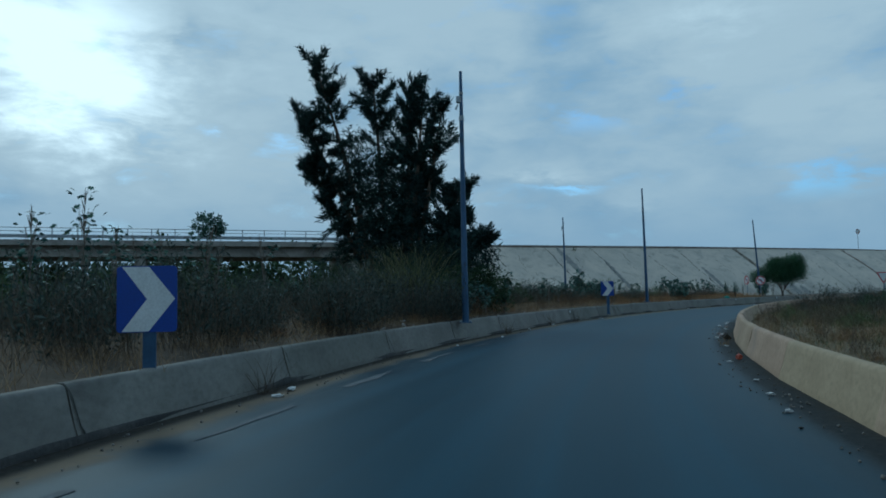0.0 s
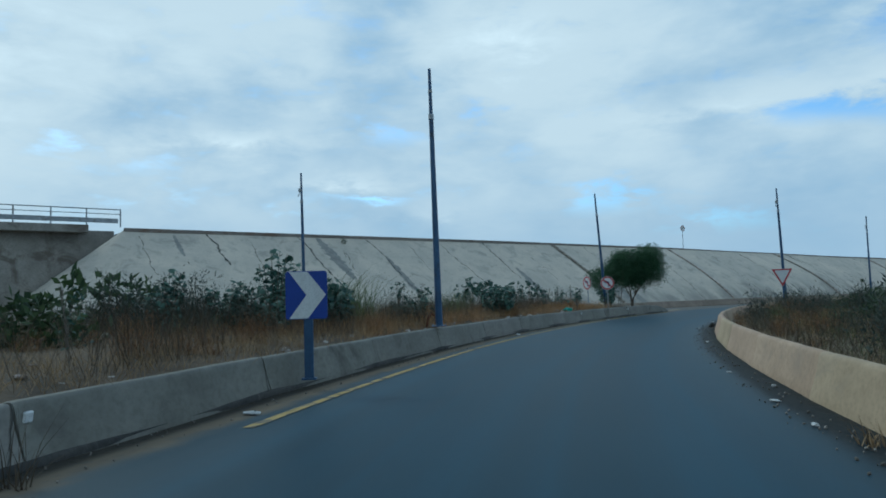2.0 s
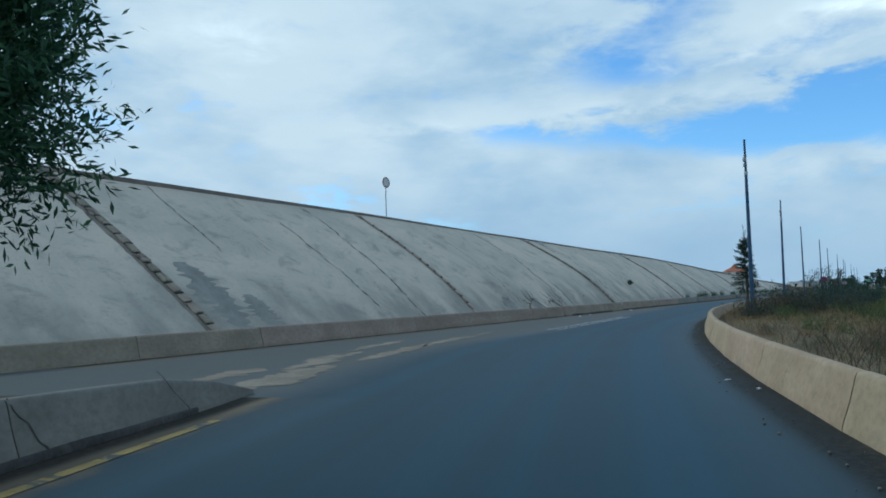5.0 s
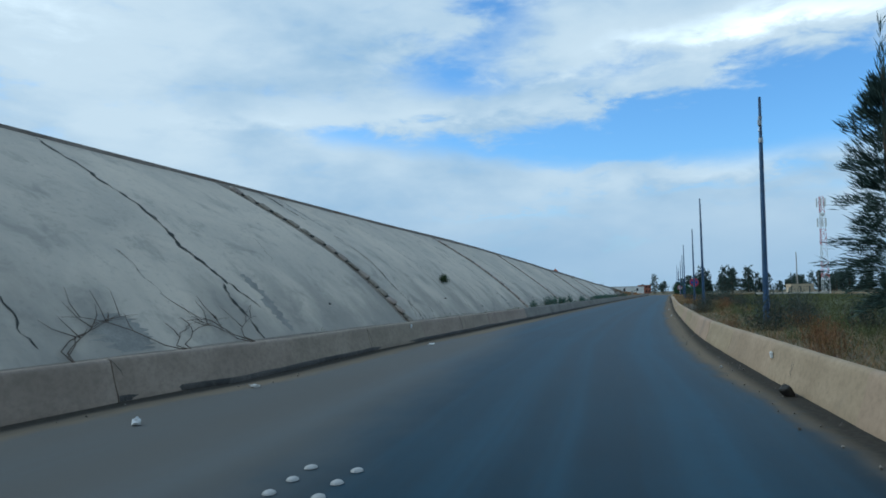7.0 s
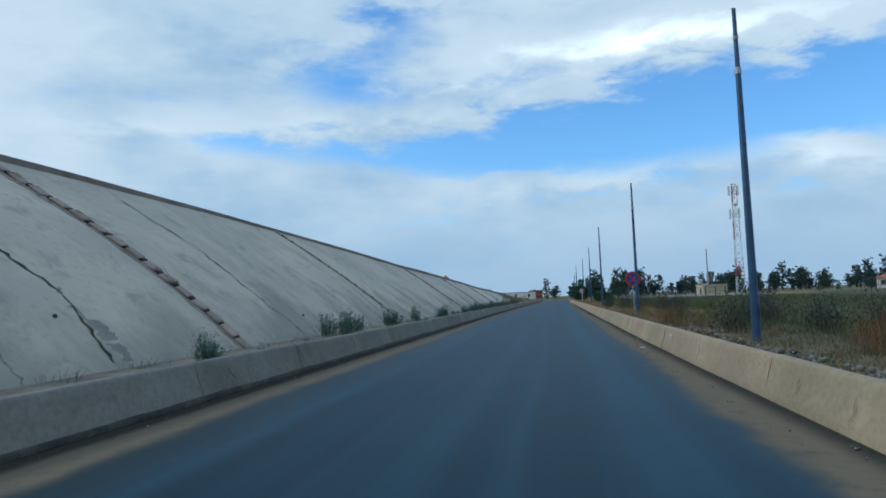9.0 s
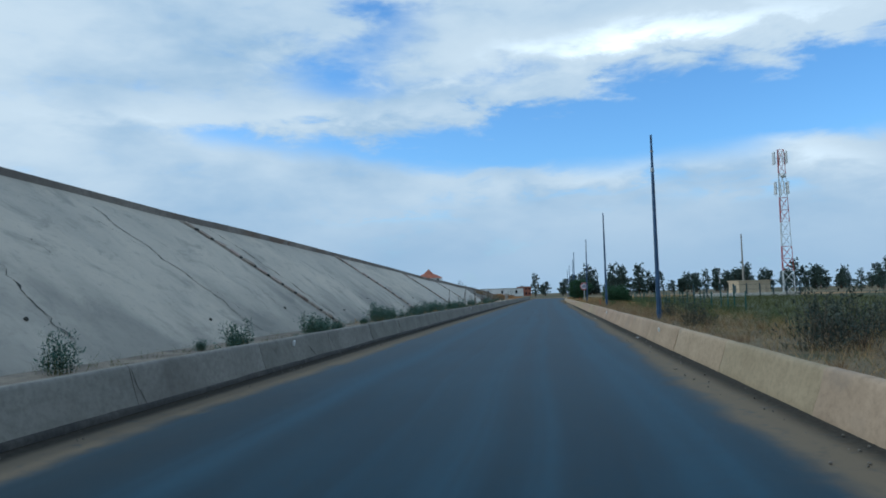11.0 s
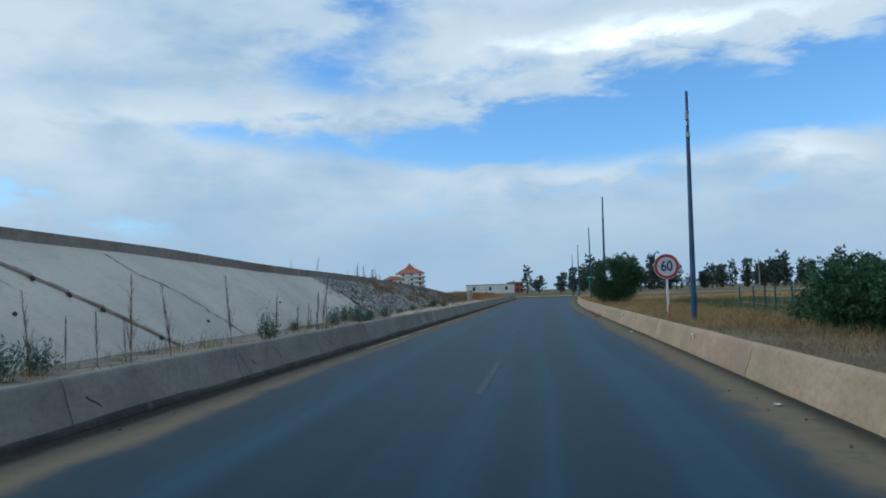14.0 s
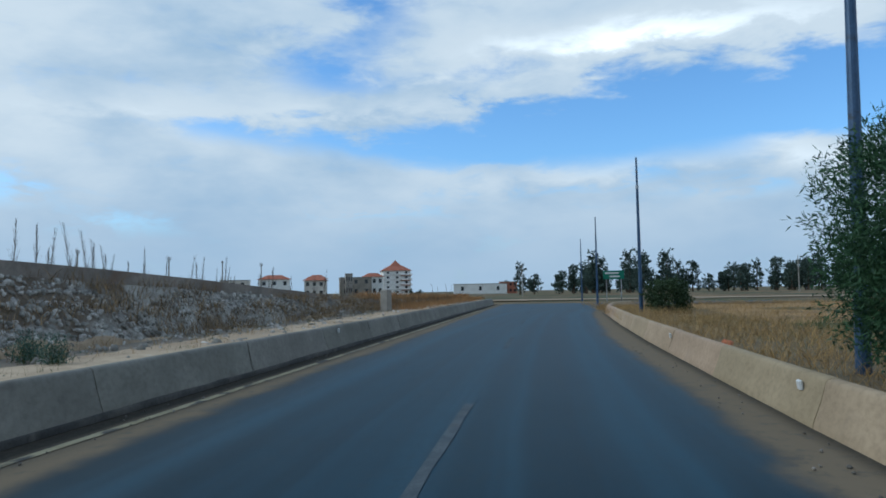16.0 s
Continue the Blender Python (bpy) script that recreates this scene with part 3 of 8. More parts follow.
def road_sheet():
    ss = np.sort(np.append(np.arange(-45, REACH + 0.1, 1.5), [77.19, 77.21]))
    rows, uvs = [], []
    for s in ss:
        lo, hi = right_edge(s) - 0.2, left_edge(s) + 0.2
        ds = np.linspace(lo, hi, 13)
        rows.append([beside(s, d, 0.0) for d in ds])
        clear = 2.6 if 77.2 <= s < 80.5 else -1.0        # no barrier foot where the ramp opens out
        uvs.append([(d - right_edge(s), max(left_edge(s) - d, clear)) for d in ds])
    road = grid("road", rows, ASPHALT, uvs=uvs)
    past = [d - float(np.interp(s, [77.2, 82, 86.5, 91, 95, 105, 117.5, 132], [4.1, 4.1, 3.7, 2.8, 2.1, 2.1, 2.5, 4.4])) if 77.2 <= s < 134 else -5.0
            for s in ss for d in np.linspace(right_edge(s) - 0.2, left_edge(s) + 0.2, 13)]
    layer = road.data.uv_layers.new(name="drift")
    for loop in road.data.loops:
        layer.data[loop.index].uv = (past[loop.vertex_index], 0.0)
    tagged(road, "worn dark asphalt road between concrete barriers", "road", kind="structure")
    rows = [[bank(u, w, -0.012) for w in (51.5, 54, 56, 58.4)] for u in np.arange(-60, 84, 4)]
    tagged(grid("road_side_lane", rows, OLD_ASPHALT), "pale worn side lane along the foot of the slope", "road", kind="structure")
    rows = [[bank(u, w, -0.02) for u in (349, 353, 358)] for w in np.arange(-260, 160, 20)]
    tagged(grid("road_crossing", rows, PALE_DIRT), "pale crossing road at the end of the slip road", "road", kind="structure")


def strip(name, s0, s1, inner, outer, z, material, label, ragged=0.12, step=0.5, kind="structure", category="trim"):
    """A strip along the road between two offsets, with ragged inner edge."""
    rows = []
    for k, s in enumerate(np.arange(s0, s1 + 0.01, step)):
        a = inner(s) + ragged * (noise.noise((s * 0.9, 3.1, z * 90)) + 0.6 * noise.noise((s * 3.1, 7.7, z * 90)))
        b = outer(s)
        rows.append([beside(s, a + (b - a) * f, z) for f in (0, 0.5, 1)])
    return tagged(grid(name, rows, material), label, category, kind=kind)


def fields():
    rows = [[beside(s, d, -0.035 + 0.02 * noise.noise((s * 0.2, d * 0.2, 6))) for d in (-5.6, -7, -9, -12, -16, -22, -30, -42, -60)] for s in np.arange(88, 301, 4)]
    tagged(grid("field_meadow", rows, MEADOW), "low green meadow beside the slip road", "field", kind="structure")
    rows = [[beside(s, d, -0.035 + 0.02 * noise.noise((s * 0.2, d * 0.2, 6))) for d in (-5.6, -7, -9, -12, -16, -22, -30, -42, -60)] for s in np.arange(300, 333, 4)]
    tagged(grid("field_stubble", rows, STUBBLE), "field of yellow-brown stubble", "field", kind="structure")


ground_sheet()
fields()
road_sheet()


def yellow_line():
    off = lambda s: float(np.interp(s, [-30, 20, 44, 55, 64, 71, 76], [3.4, 3.45, 3.56, 3.56, 3.76, 3.90, 3.95]))
    strip("edge_line", 33.0, 75.5, lambda s: off(s) - 0.065, lambda s: off(s) + 0.065, 0.007, YELLOW, "worn yellow edge line", 0.012, category="road marking")
    k = 0
    for s in np.arange(-12, 30, 3.6):
        strip("edge_line_worn", s, s + 2.1, lambda s: off(s) - 0.06, lambda s: off(s) + 0.05, 0.007, FADED_WHITE, "nearly worn off edge line", 0.13, category="road marking")
    strip("edge_line_pale", 250.0, 322.0, lambda s: left_edge(s) - 0.40, lambda s: left_edge(s) - 0.29, 0.008, PALE_LINE, "worn pale yellow edge line", 0.015, category="road marking")
    for s in np.arange(207.6, 338, 11.6):
        strip("centre_dash", s, s + 4.2, lambda s: 0.82, lambda s: 0.93, 0.006, FADED_WHITE, "faded white centre dash", 0.02, category="road marking")


yellow_line()


def verge_left():
    """The filled island behind the ramp's barrier."""
    rows = []
    for s in np.append(np.arange(-45, 76.5, 1.5), 77.1):
        a = np.array(beside(s, 4.72)[:2])
        w0, u0 = across_of(a), float(np.dot(a, ALONG))
        row = []
        for f in (0, 0.02, 0.05, 0.1, 0.16, 0.23, 0.32, 0.42, 0.54, 0.68, 0.82, 0.93, 1.0):
            w = w0 + (53.0 - w0) * f
            fall = np.interp(f * (53 - w0), [0, 1.0, 6, 14, 40], [0.46, 0.60, 0.72, 0.75, 0.4]) * np.interp(f, [0.9, 1.0], [1, 0.1])
            fall = fall * np.interp(s, [71, 76.9], [1, 0.05])
            row.append(bank(u0, w, float(fall) + 0.05 * noise.noise((u0 * 0.5, w * 0.5, 1))))
        rows.append(row)
    tagged(grid("verge_left", rows, DRY_SOIL), "filled verge of dry brown soil behind the barrier", "verge", kind="structure")
    rows = []
    for s in np.arange(-45, S_END + 1, 1.5):
        base = right_edge(s) - 0.42
        rows.append([beside(s, base - f, h + 0.05 * noise.noise((s * 0.6, f * 0.7, 2))) for f, h in ((0, 0.10), (0.5, 0.18), (1.5, 0.18), (3, 0.12), (5, 0.02), (7, -0.2))])
    tagged(grid("verge_right", rows, VERGE_SOIL), "low verge of dry soil behind the barrier", "verge", kind="structure")
    rows = []
    for u in np.arange(18, 330, 2.0):
        rows.append([bank(u, w, z + 0.04 * noise.noise((u * 0.5, w, 4))) for w, z in ((58.5, 0.25), (59.4, 0.30), (60.6, 0.28), (61.5, 0.30), (63, 0.0))])
    tagged(grid("slope_foot", rows, DUST), "narrow strip of soil at the slope's foot", "verge", kind="structure")


verge_left()

# ---- concrete barriers ----
PROFILE = [(0.06, -0.02), (0.062, 0.03), (0.078, 0.10), (0.108, 0.19), (0.145, 0.31), (0.175, 0.43), (0.195, 0.51), (0.212, 0.543), (0.245, 0.555), (0.305, 0.555),
           (0.338, 0.543), (0.355, 0.51), (0.38, 0.41), (0.41, 0.31), (0.462, 0.10), (0.48, -0.02)]


def barrier_mesh(seed, rounded_end=False, material=CONCRETE):
    """One cast unit, 1 m long along x from 0, its road face at y = 0 and its body towards +y."""
    bm = bmesh.new()
    xs = [0.0, 0.004, 0.25, 0.5, 0.75, 0.996, 1.0]
    rings = []
    for x in xs:
        inset = 0.006 if x in (0.0, 1.0) else 0.0
        ring = []
        for k, (y, z) in enumerate(PROFILE):
            low = 1.0
            if rounded_end:
                low = max(0.10, 1 - 0.35 * x - 0.62 * max(0.0, (x - 0.45) / 0.55) ** 2)
            wob = 0.010 * noise.noise((x * 3 + seed * 9, y * 3, z * 3))
            cy = 0.265
            ring.append(bm.verts.new((x, cy + (y - cy) * (1 - inset) * (low if rounded_end else 1) + wob, max(z * low - inset + 0.6 * wob, -0.02) if z > 0 else z)))
        rings.append(ring)
    n = len(PROFILE)
    for a, b in zip(rings, rings[1:]):
        for k in range(n - 1):
            bm.faces.new((a[k], a[k + 1], b[k + 1], b[k])).smooth = True
    bm.faces.new(rings[0])
    bm.faces.new(rings[-1][::-1])
    bmesh.ops.recalc_face_normals(bm, faces=bm.faces)
    data = bpy.data.meshes.new("barrier_unit")
    bm.to_mesh(data)
    bm.free()
    data.materials.append(material)
    return data


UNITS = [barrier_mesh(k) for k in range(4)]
SHADED_OLD_UNITS = [barrier_mesh(20 + k, False, SHADED_OLD_CONCRETE) for k in range(4)]
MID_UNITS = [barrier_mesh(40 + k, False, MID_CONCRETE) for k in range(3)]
END_UNIT = barrier_mesh(9, True, SHADED_OLD_CONCRETE)


def barrier_row(name, s0, s1, offset, side, label, length=4.0, last=None):
    """Cast units end to end. side: +1 body to the left of the road face, -1 to its right."""
    row = tagged(new(name), label, "concrete barrier", kind="structure")
    count = max(1, round((s1 - s0) / length))
    cuts = np.linspace(s0, s1, count + 1)
    for k, (a, b) in enumerate(zip(cuts, cuts[1:])):
        p, q = np.array(beside(a, offset(a))[:2]), np.array(beside(b, offset(b))[:2])
        if side < 0:
            p, q = q, p
        p, q = p + rng.normal(0, 0.004, 2), q + rng.normal(0, 0.004, 2)
        way = q - p
        size = float(np.hypot(*way)) - (0.016 if side > 0 else 0.008)
        ob = new("unit", END_UNIT if last == k - count + 1 else (SHADED_OLD_UNITS if side > 0 else UNITS)[k % 4])
        ob.matrix_basis = (pose(float(p[0]), float(p[1]), float(rng.normal(0, 0.003)), 0, float(rng.normal(0, 0.06)), math.degrees(math.atan2(way[1], way[0])))
                           @ Matrix.Diagonal((size, 1, float(1 + rng.normal(0, 0.004)) * (float(np.interp(a, [40, 75, 110, 145, 210, 255], [1.0, 0.96, 0.93, 0.90, 0.86, 0.82])) if side < 0 else 1.0), 1)))
        ob.parent = row


barrier_row("barrier_ramp_left", -45, 77.6, lambda s: 4.38, 1, "grey cast-concrete barrier along the ramp's outer edge", 4.2, last=0)
barrier_row("barrier_right", -45, S_END + 8, right_edge, -1, "beige cast-concrete barrier along the road's inner edge")


def slope_barrier():
    row = tagged(new("barrier_slope_foot"), "grey cast-concrete barrier at the slope's foot", "concrete barrier", kind="structure")
    pts = [np.array(bank(u, 58.15)[:2]) for u in np.arange(18, 78, 4.0)]
    s = 104.0
    while s < REACH:
        pts.append(np.array(beside(s, left_edge(s) + 0.02)[:2]))
        s += 4.0
    pts = [p for k, p in enumerate(pts) if k == 0 or np.dot(p - pts[k - 1], ALONG) > 2.0]
    for k, (p, q) in enumerate(zip(pts, pts[1:])):
        way = q - p
        u = float(np.dot(p, ALONG))
        ob = new("unit", MID_UNITS[k % 3] if u < 116 else SHADED_OLD_UNITS[k % 4])
        ob.matrix_basis = (pose(float(p[0]), float(p[1]), float(rng.normal(0, 0.003)), 0, float(rng.normal(0, 0.06)), math.degrees(math.atan2(way[1], way[0])))
                           @ Matrix.Diagonal((float(np.hypot(*way)) - 0.016, 1, 1, 1)))
        ob.parent = row


slope_barrier()


def foot_grime():
    """Tar and dirt splashed along the feet of the outer barriers."""
    def band(s0, s1, label):
        rows = []
        for s in np.arange(s0, s1, 0.22):
            edge = (left_edge(s) - 0.04 if s < 78 else left_edge(s) + 0.02) + 0.06
            top = 0.085 + 0.035 * noise.noise((s * 0.35, 1, 1)) + 0.012 * noise.noise((s * 1.6, 2, 1))
            rows.append([beside(s, edge - 0.012, 0.004), beside(s, edge - 0.012, 0.055), beside(s, edge + 0.003, 0.078), beside(s, edge + 0.008 + max(0.0, top - 0.078) * 0.30, max(top, 0.08))])
        tagged(grid("grime_band", rows, GRIME), label, "grime", kind="structure")
    band(-20, 76.0, "dark dirt splashed along the ramp barrier's foot")
    band(108, 330, "dark dirt splashed along the slope barrier's foot")


foot_grime()


def joint_cracks():
    """Ragged dark cracks across the outer barriers' faces, one by most joints."""
    def across(s, face, row, k):
        lean = rng.normal(0.16, 0.16)
        left, right = [], []
        for z in np.linspace(0.05, 0.553, 10):
            q = np.interp(z, [0.03, 0.10, 0.19, 0.31, 0.43, 0.51, 0.553], [0.062, 0.078, 0.108, 0.145, 0.175, 0.195, 0.235]) - 0.006
            c = s + lean * (0.55 - z) * 2.4 + 0.05 * noise.noise((z * 8, k, 1)) + 0.02 * noise.noise((z * 25, k, 3))
            half = 0.006 + 0.012 * abs(noise.noise((z * 14, k, 5)))
            left.append(beside(c - half, face(c) + q, z + 0.002))
            right.append(beside(c + half, face(c) + q, z + 0.002))
        grid("crack", [left, right], CRACK, row, smooth=False)

    ramp, foot = bpy.data.objects["barrier_ramp_left"], bpy.data.objects["barrier_slope_foot"]
    cuts = np.linspace(-45, 77.6, 30)
    for k, s in enumerate(cuts[9:-1]):
        across(float(s), lambda c: 4.38, ramp, k)
        if k % 3 == 1:
            across(float(s) + 2.0, lambda c: 4.38, ramp, k + 60)
    for k, s in enumerate(np.arange(108.0, 300, 4.0)):
        if k % 2 == 0:
            across(float(s), lambda c: left_edge(c) + 0.02, foot, k + 30)


joint_cracks()


def scuffs():
    """Dark rubs and short cracks on the barriers' faces."""
    def rub(row, s, face, side, low, high, lean, wide, k):
        left, right = [], []
        for z in np.linspace(low, high, 8):
            q = np.interp(z, [0.03, 0.10, 0.19, 0.31, 0.43, 0.51, 0.553], [0.062, 0.078, 0.108, 0.145, 0.175, 0.195, 0.235]) - 0.006
            c = s + lean * (high - z) + 0.06 * noise.noise((z * 12, k, 2))
            half = wide * (0.25 + 0.9 * abs(noise.noise((z * 17, k, 6)))) * math.sin(math.pi * (0.1 + 0.8 * (z - low) / (high - low)))
            left.append(beside(c - half, face(c) + side * q, z))
            right.append(beside(c + half, face(c) + side * q, z))
        grid("scuff", [left, right], CRACK, row, smooth=False)

    ramp, foot, inner = (bpy.data.objects[name] for name in ("barrier_ramp_left", "barrier_slope_foot", "barrier_right"))
    for k, s in enumerate([186.5, 191.9, 198.5, 213.8, 212.6, 226.5, 233.8, 234.6, 240.3, 244.5, 245.6, 248.5, 249.5, 253.0, 257.6, 261.8, 266.1, 270.5, 150.7, 144.9, 37.9, 43.1, 50.1, 54.1, 54.4]):
        if s < 77:
            rub(ramp, s, lambda c: 4.38, 1, 0.06, 0.40, 0.8, 0.022, k)
        else:
            low = rng.uniform(0.06, 0.22)
            rub(foot, s, lambda c: left_edge(c) + 0.02, 1, low, low + rng.uniform(0.10, 0.26), rng.uniform(0.3, 1.6), 0.05, k)
    for k, s in enumerate([24.2, 22.5, 57.9, 54.9, 72.9, 71.2, 74.4, 77.7, 110.1, 110.2, 153.0, 142.4, 141.0, 216.2, 216.8, 211.8]):
        rub(inner, s, right_edge, -1, rng.uniform(0.06, 0.2), rng.uniform(0.3, 0.42), rng.normal(-0.3, 0.4), 0.018, k + 40)


scuffs()


# ---- embankment, slope, bridge ----
def crest(u):
    """Height of the slope's top edge."""
    return float(np.interp(u, [20, 27, 60, 70, 85, 97, 107, 124, 137, 146, 156, 166, 178, 190, 203, 210, 222, 229, 235, 241, 246, 251, 257, 262, 270, 276, 282, 290, 305, 330],
                           [6.25, 6.25, 6.25, 6.24, 6.22, 6.06, 5.95, 5.68, 5.58, 5.46, 5.18, 4.85, 4.30, 4.02, 3.62, 3.42, 2.88, 2.74, 2.62, 2.38, 2.25, 2.20, 2.10, 1.95, 1.72, 1.45, 1.20, 1.04, 0.87, 0.6]))


def crest_wall(u):
    return float(np.interp(u, [20, 60, 72, 95, 120, 135, 150, 178, 182, 195, 210, 225, 236, 248, 258, 264, 276, 283, 292, 330], [0.24, 0.22, 0.17, 0.10, 0.12, 0.18, 0.14, 0.20, 0.25, 0.22, 0.20, 0.23, 0.28, 0.30, 0.30, 0.28, 0.32, 0.26, 0.04, 0.03]))


def belly(u):
    """How far the facing bulges out half way up."""
    return float(np.interp(u, [45, 70, 88, 108, 125, 140, 155, 175], [0.0, 0.25, 0.65, 0.80, 0.65, 0.40, 0.20, 0.12]))


def slope_w(z):
    return 60.8 + 1.3 * z


def slope_point(u, f, lift=0.0):
    """A point of the slope: f from 0 at the foot to 1 at the top edge."""
    z = 0.22 + (crest(u) - 0.22) * f
    w = slope_w(z) - belly(u) * math.sin(math.pi * min(max(f, 0.0), 1.0)) + 0.05 * noise.noise((u * 0.35, z * 0.7, 3)) + 0.02 * noise.noise((u * 1.3, z * 2.0, 8))
    return bank(u, w - 0.61 * lift, z + 0.79 * lift)


def bank_relief(u, f):
    return 0.34 * noise.noise((u * 0.30, f * 3, 5)) + 0.20 * noise.noise((u * 0.9, f * 6, 6)) + 0.12 * noise.noise((u * 2.3, f * 14, 7))


def bank_surface(u, f, lift=0.0):
    """A point of the unfaced bank: f from 0 at the foot to 1 at the wall."""
    z = 0.15 + (crest(u) - 0.15) * f
    ease = math.sin(math.pi * min(max(f, 0), 1)) ** 0.5
    return bank(u, 61.2 + (slope_w(crest(u)) - 61.2) * f, z + bank_relief(u, f) * ease * 0.9 + lift)


def embankment():
    rows = [[slope_point(u, f) for f in np.linspace(-0.06, 1, 14)] for u in np.append(np.arange(27, 248.0, 1.25), 248.7)]
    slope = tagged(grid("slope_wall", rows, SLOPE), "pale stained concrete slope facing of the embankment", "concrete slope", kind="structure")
    # rounded end of the facing under the bridge
    rows = []
    for a in np.linspace(0, 105, 15):
        row = []
        for f in np.linspace(-0.05, 1, 12):
            z = 0.22 + (6.35 - 0.22) * f
            reach = (6.35 - z) * 1.3 + 0.02
            c = bank(27.0, slope_w(6.35))
            row.append(bank(27.0 - reach * math.sin(radians(a)), slope_w(6.35) - reach * math.cos(radians(a)), z))
        rows.append(row)
    tagged(grid("slope_cone", rows, SLOPE), "rounded concrete facing at the bridge end", "concrete slope", kind="structure")
    # crest wall and the upper road behind it
    rows = []
    for u in np.arange(27, 331, 2.0):
        z, h, w = crest(u), crest_wall(u), slope_w(crest(u))
        rows.append([bank(u, w - 0.03, z - (0.06 if u < 246 else 0.5)), bank(u, w - 0.03, z + h), bank(u, w + 0.22, z + h), bank(u, w + 0.25, z + 0.02)])
    tagged(grid("crest_wall", rows, PARAPET, smooth=False), "weathered low concrete wall along the embankment's top", "wall", kind="structure")
    rows = [[bank(u, slope_w(crest(u)) + w, crest(u) + z) for w, z in ((0.2, 0.02), (4, 0.05), (12, 0.05), (13, -0.1), (26, -0.3 - crest(u)))] for u in np.arange(27, 331, 4.0)]
    tagged(grid("upper_road", rows, OLD_ASPHALT), "upper road on the embankment", "road", kind="structure")
    # the unfaced end: earth and rubble falling away
    rows = []
    for u in np.arange(246.6, 331, 0.6):
        row = []
        for f in np.linspace(-0.1, 1, 20):
            row.append(bank_surface(u, f))
        rows.append(row)
    tagged(grid("rubble_bank", rows, RUBBLE_SOIL), "rough bank of earth and broken rubble", "earth bank", kind="structure")
    return slope


SLOPE_WALL = embankment()


def dirt_paths():
    """Trodden pale tracks down the bank and loose dirt at the ramp's opening."""
    track = [(261.0, 0.98), (261.6, 0.84), (262.2, 0.66), (262.8, 0.48), (263.4, 0.30), (265.2, 0.12), (269, 0.03), (274, 0.04), (281, 0.12), (286, 0.25), (289, 0.45)]
    rows = []
    for k in range(140):
        q = k / 139 * (len(track) - 1)
        u = float(np.interp(q, range(len(track)), [p[0] for p in track]))
        f = float(np.interp(q, range(len(track)), [p[1] for p in track]))
        half = 0.38 + 0.20 * noise.noise((k * 0.17, 2, 2))
        steep = f > 0.14 and k < 80
        rows.append([bank_surface(u + e * half * (1.3 if steep else 0.2), f + e * half * (0.0 if steep else 0.12), 0.14 - 0.12 * abs(e)) for e in (-1, -0.4, 0.4, 1)])
    tagged(grid("dirt_track", rows, PALE_DIRT), "pale trodden dirt track down the rubble bank", "path", kind="structure")
    rows = []
    for u in np.arange(245, 312, 0.5):
        edge = 60.1 + 0.4 * noise.noise((u * 0.5, 1, 1)) + 0.25 * noise.noise((u * 1.9, 1, 2))
        rows.append([bank(u, w, 0.33 + 0.02 * noise.noise((u, w, 3))) for w in (58.62, 59.2, 59.8, edge)])
    tagged(grid("dirt_strip", rows, PALE_DIRT), "pale sandy strip behind the barrier", "dirt", kind="structure")
    for s0, s1, out, wide in ((77.7, 81.5, 5.1, 0.55), (80.6, 84.5, 5.7, 0.45), (82.2, 87.0, 4.9, 0.40), (86.0, 90.5, 4.7, 0.26), (84.6, 88.6, 6.2, 0.30), (89.4, 93.0, 4.5, 0.14), (78.6, 80.8, 6.5, 0.40)):
        rows = []
        for s in np.arange(s0, s1, 0.10):
            half = wide * math.sin(math.pi * (s - s0 + 0.05) / (s1 - s0 + 0.1)) ** 0.6
            edge = [max(0.01, half * (0.75 + 0.6 * noise.noise((s * 1.1, e, out)) + 0.7 * noise.noise((s * 3.7, e, out)))) for e in (1, 2)]
            mid = out + 0.25 * noise.noise((s * 0.5, 3, out))
            rows.append([beside(s, mid + q, 0.006) for q in (-edge[0], 0, edge[1])])
        tagged(grid("dirt_patch", rows, DUST), "loose pale dirt on the asphalt where the ramp opens out", "dirt", kind="structure")


dirt_paths()


def crack(u, f0, f1, width, lean=0.0, seed=0):
    """A dark open joint running down the slope."""
    left, right = [], []
    n = max(10, int(70 * abs(f1 - f0)))
    x = 0.0
    for k in range(n + 1):
        f = f0 + (f1 - f0) * k / n
        x += rng.normal(0, 0.05)
        x *= 0.965
        wid = width * max(0.12, 0.55 + 1.3 * noise.noise((k * 0.55, seed * 3.3, 0)) + 0.5 * noise.noise((k * 1.9, seed * 3.3, 5))) * (0.35 if k in (0, n) else 1)
        c = u + lean * (f0 - f) + x
        left.append(slope_point(c - wid / 2, f, 0.012))
        right.append(slope_point(c + wid / 2, f, 0.012))
    return grid("crack", [left, right], CRACK, SLOPE_WALL, smooth=False)


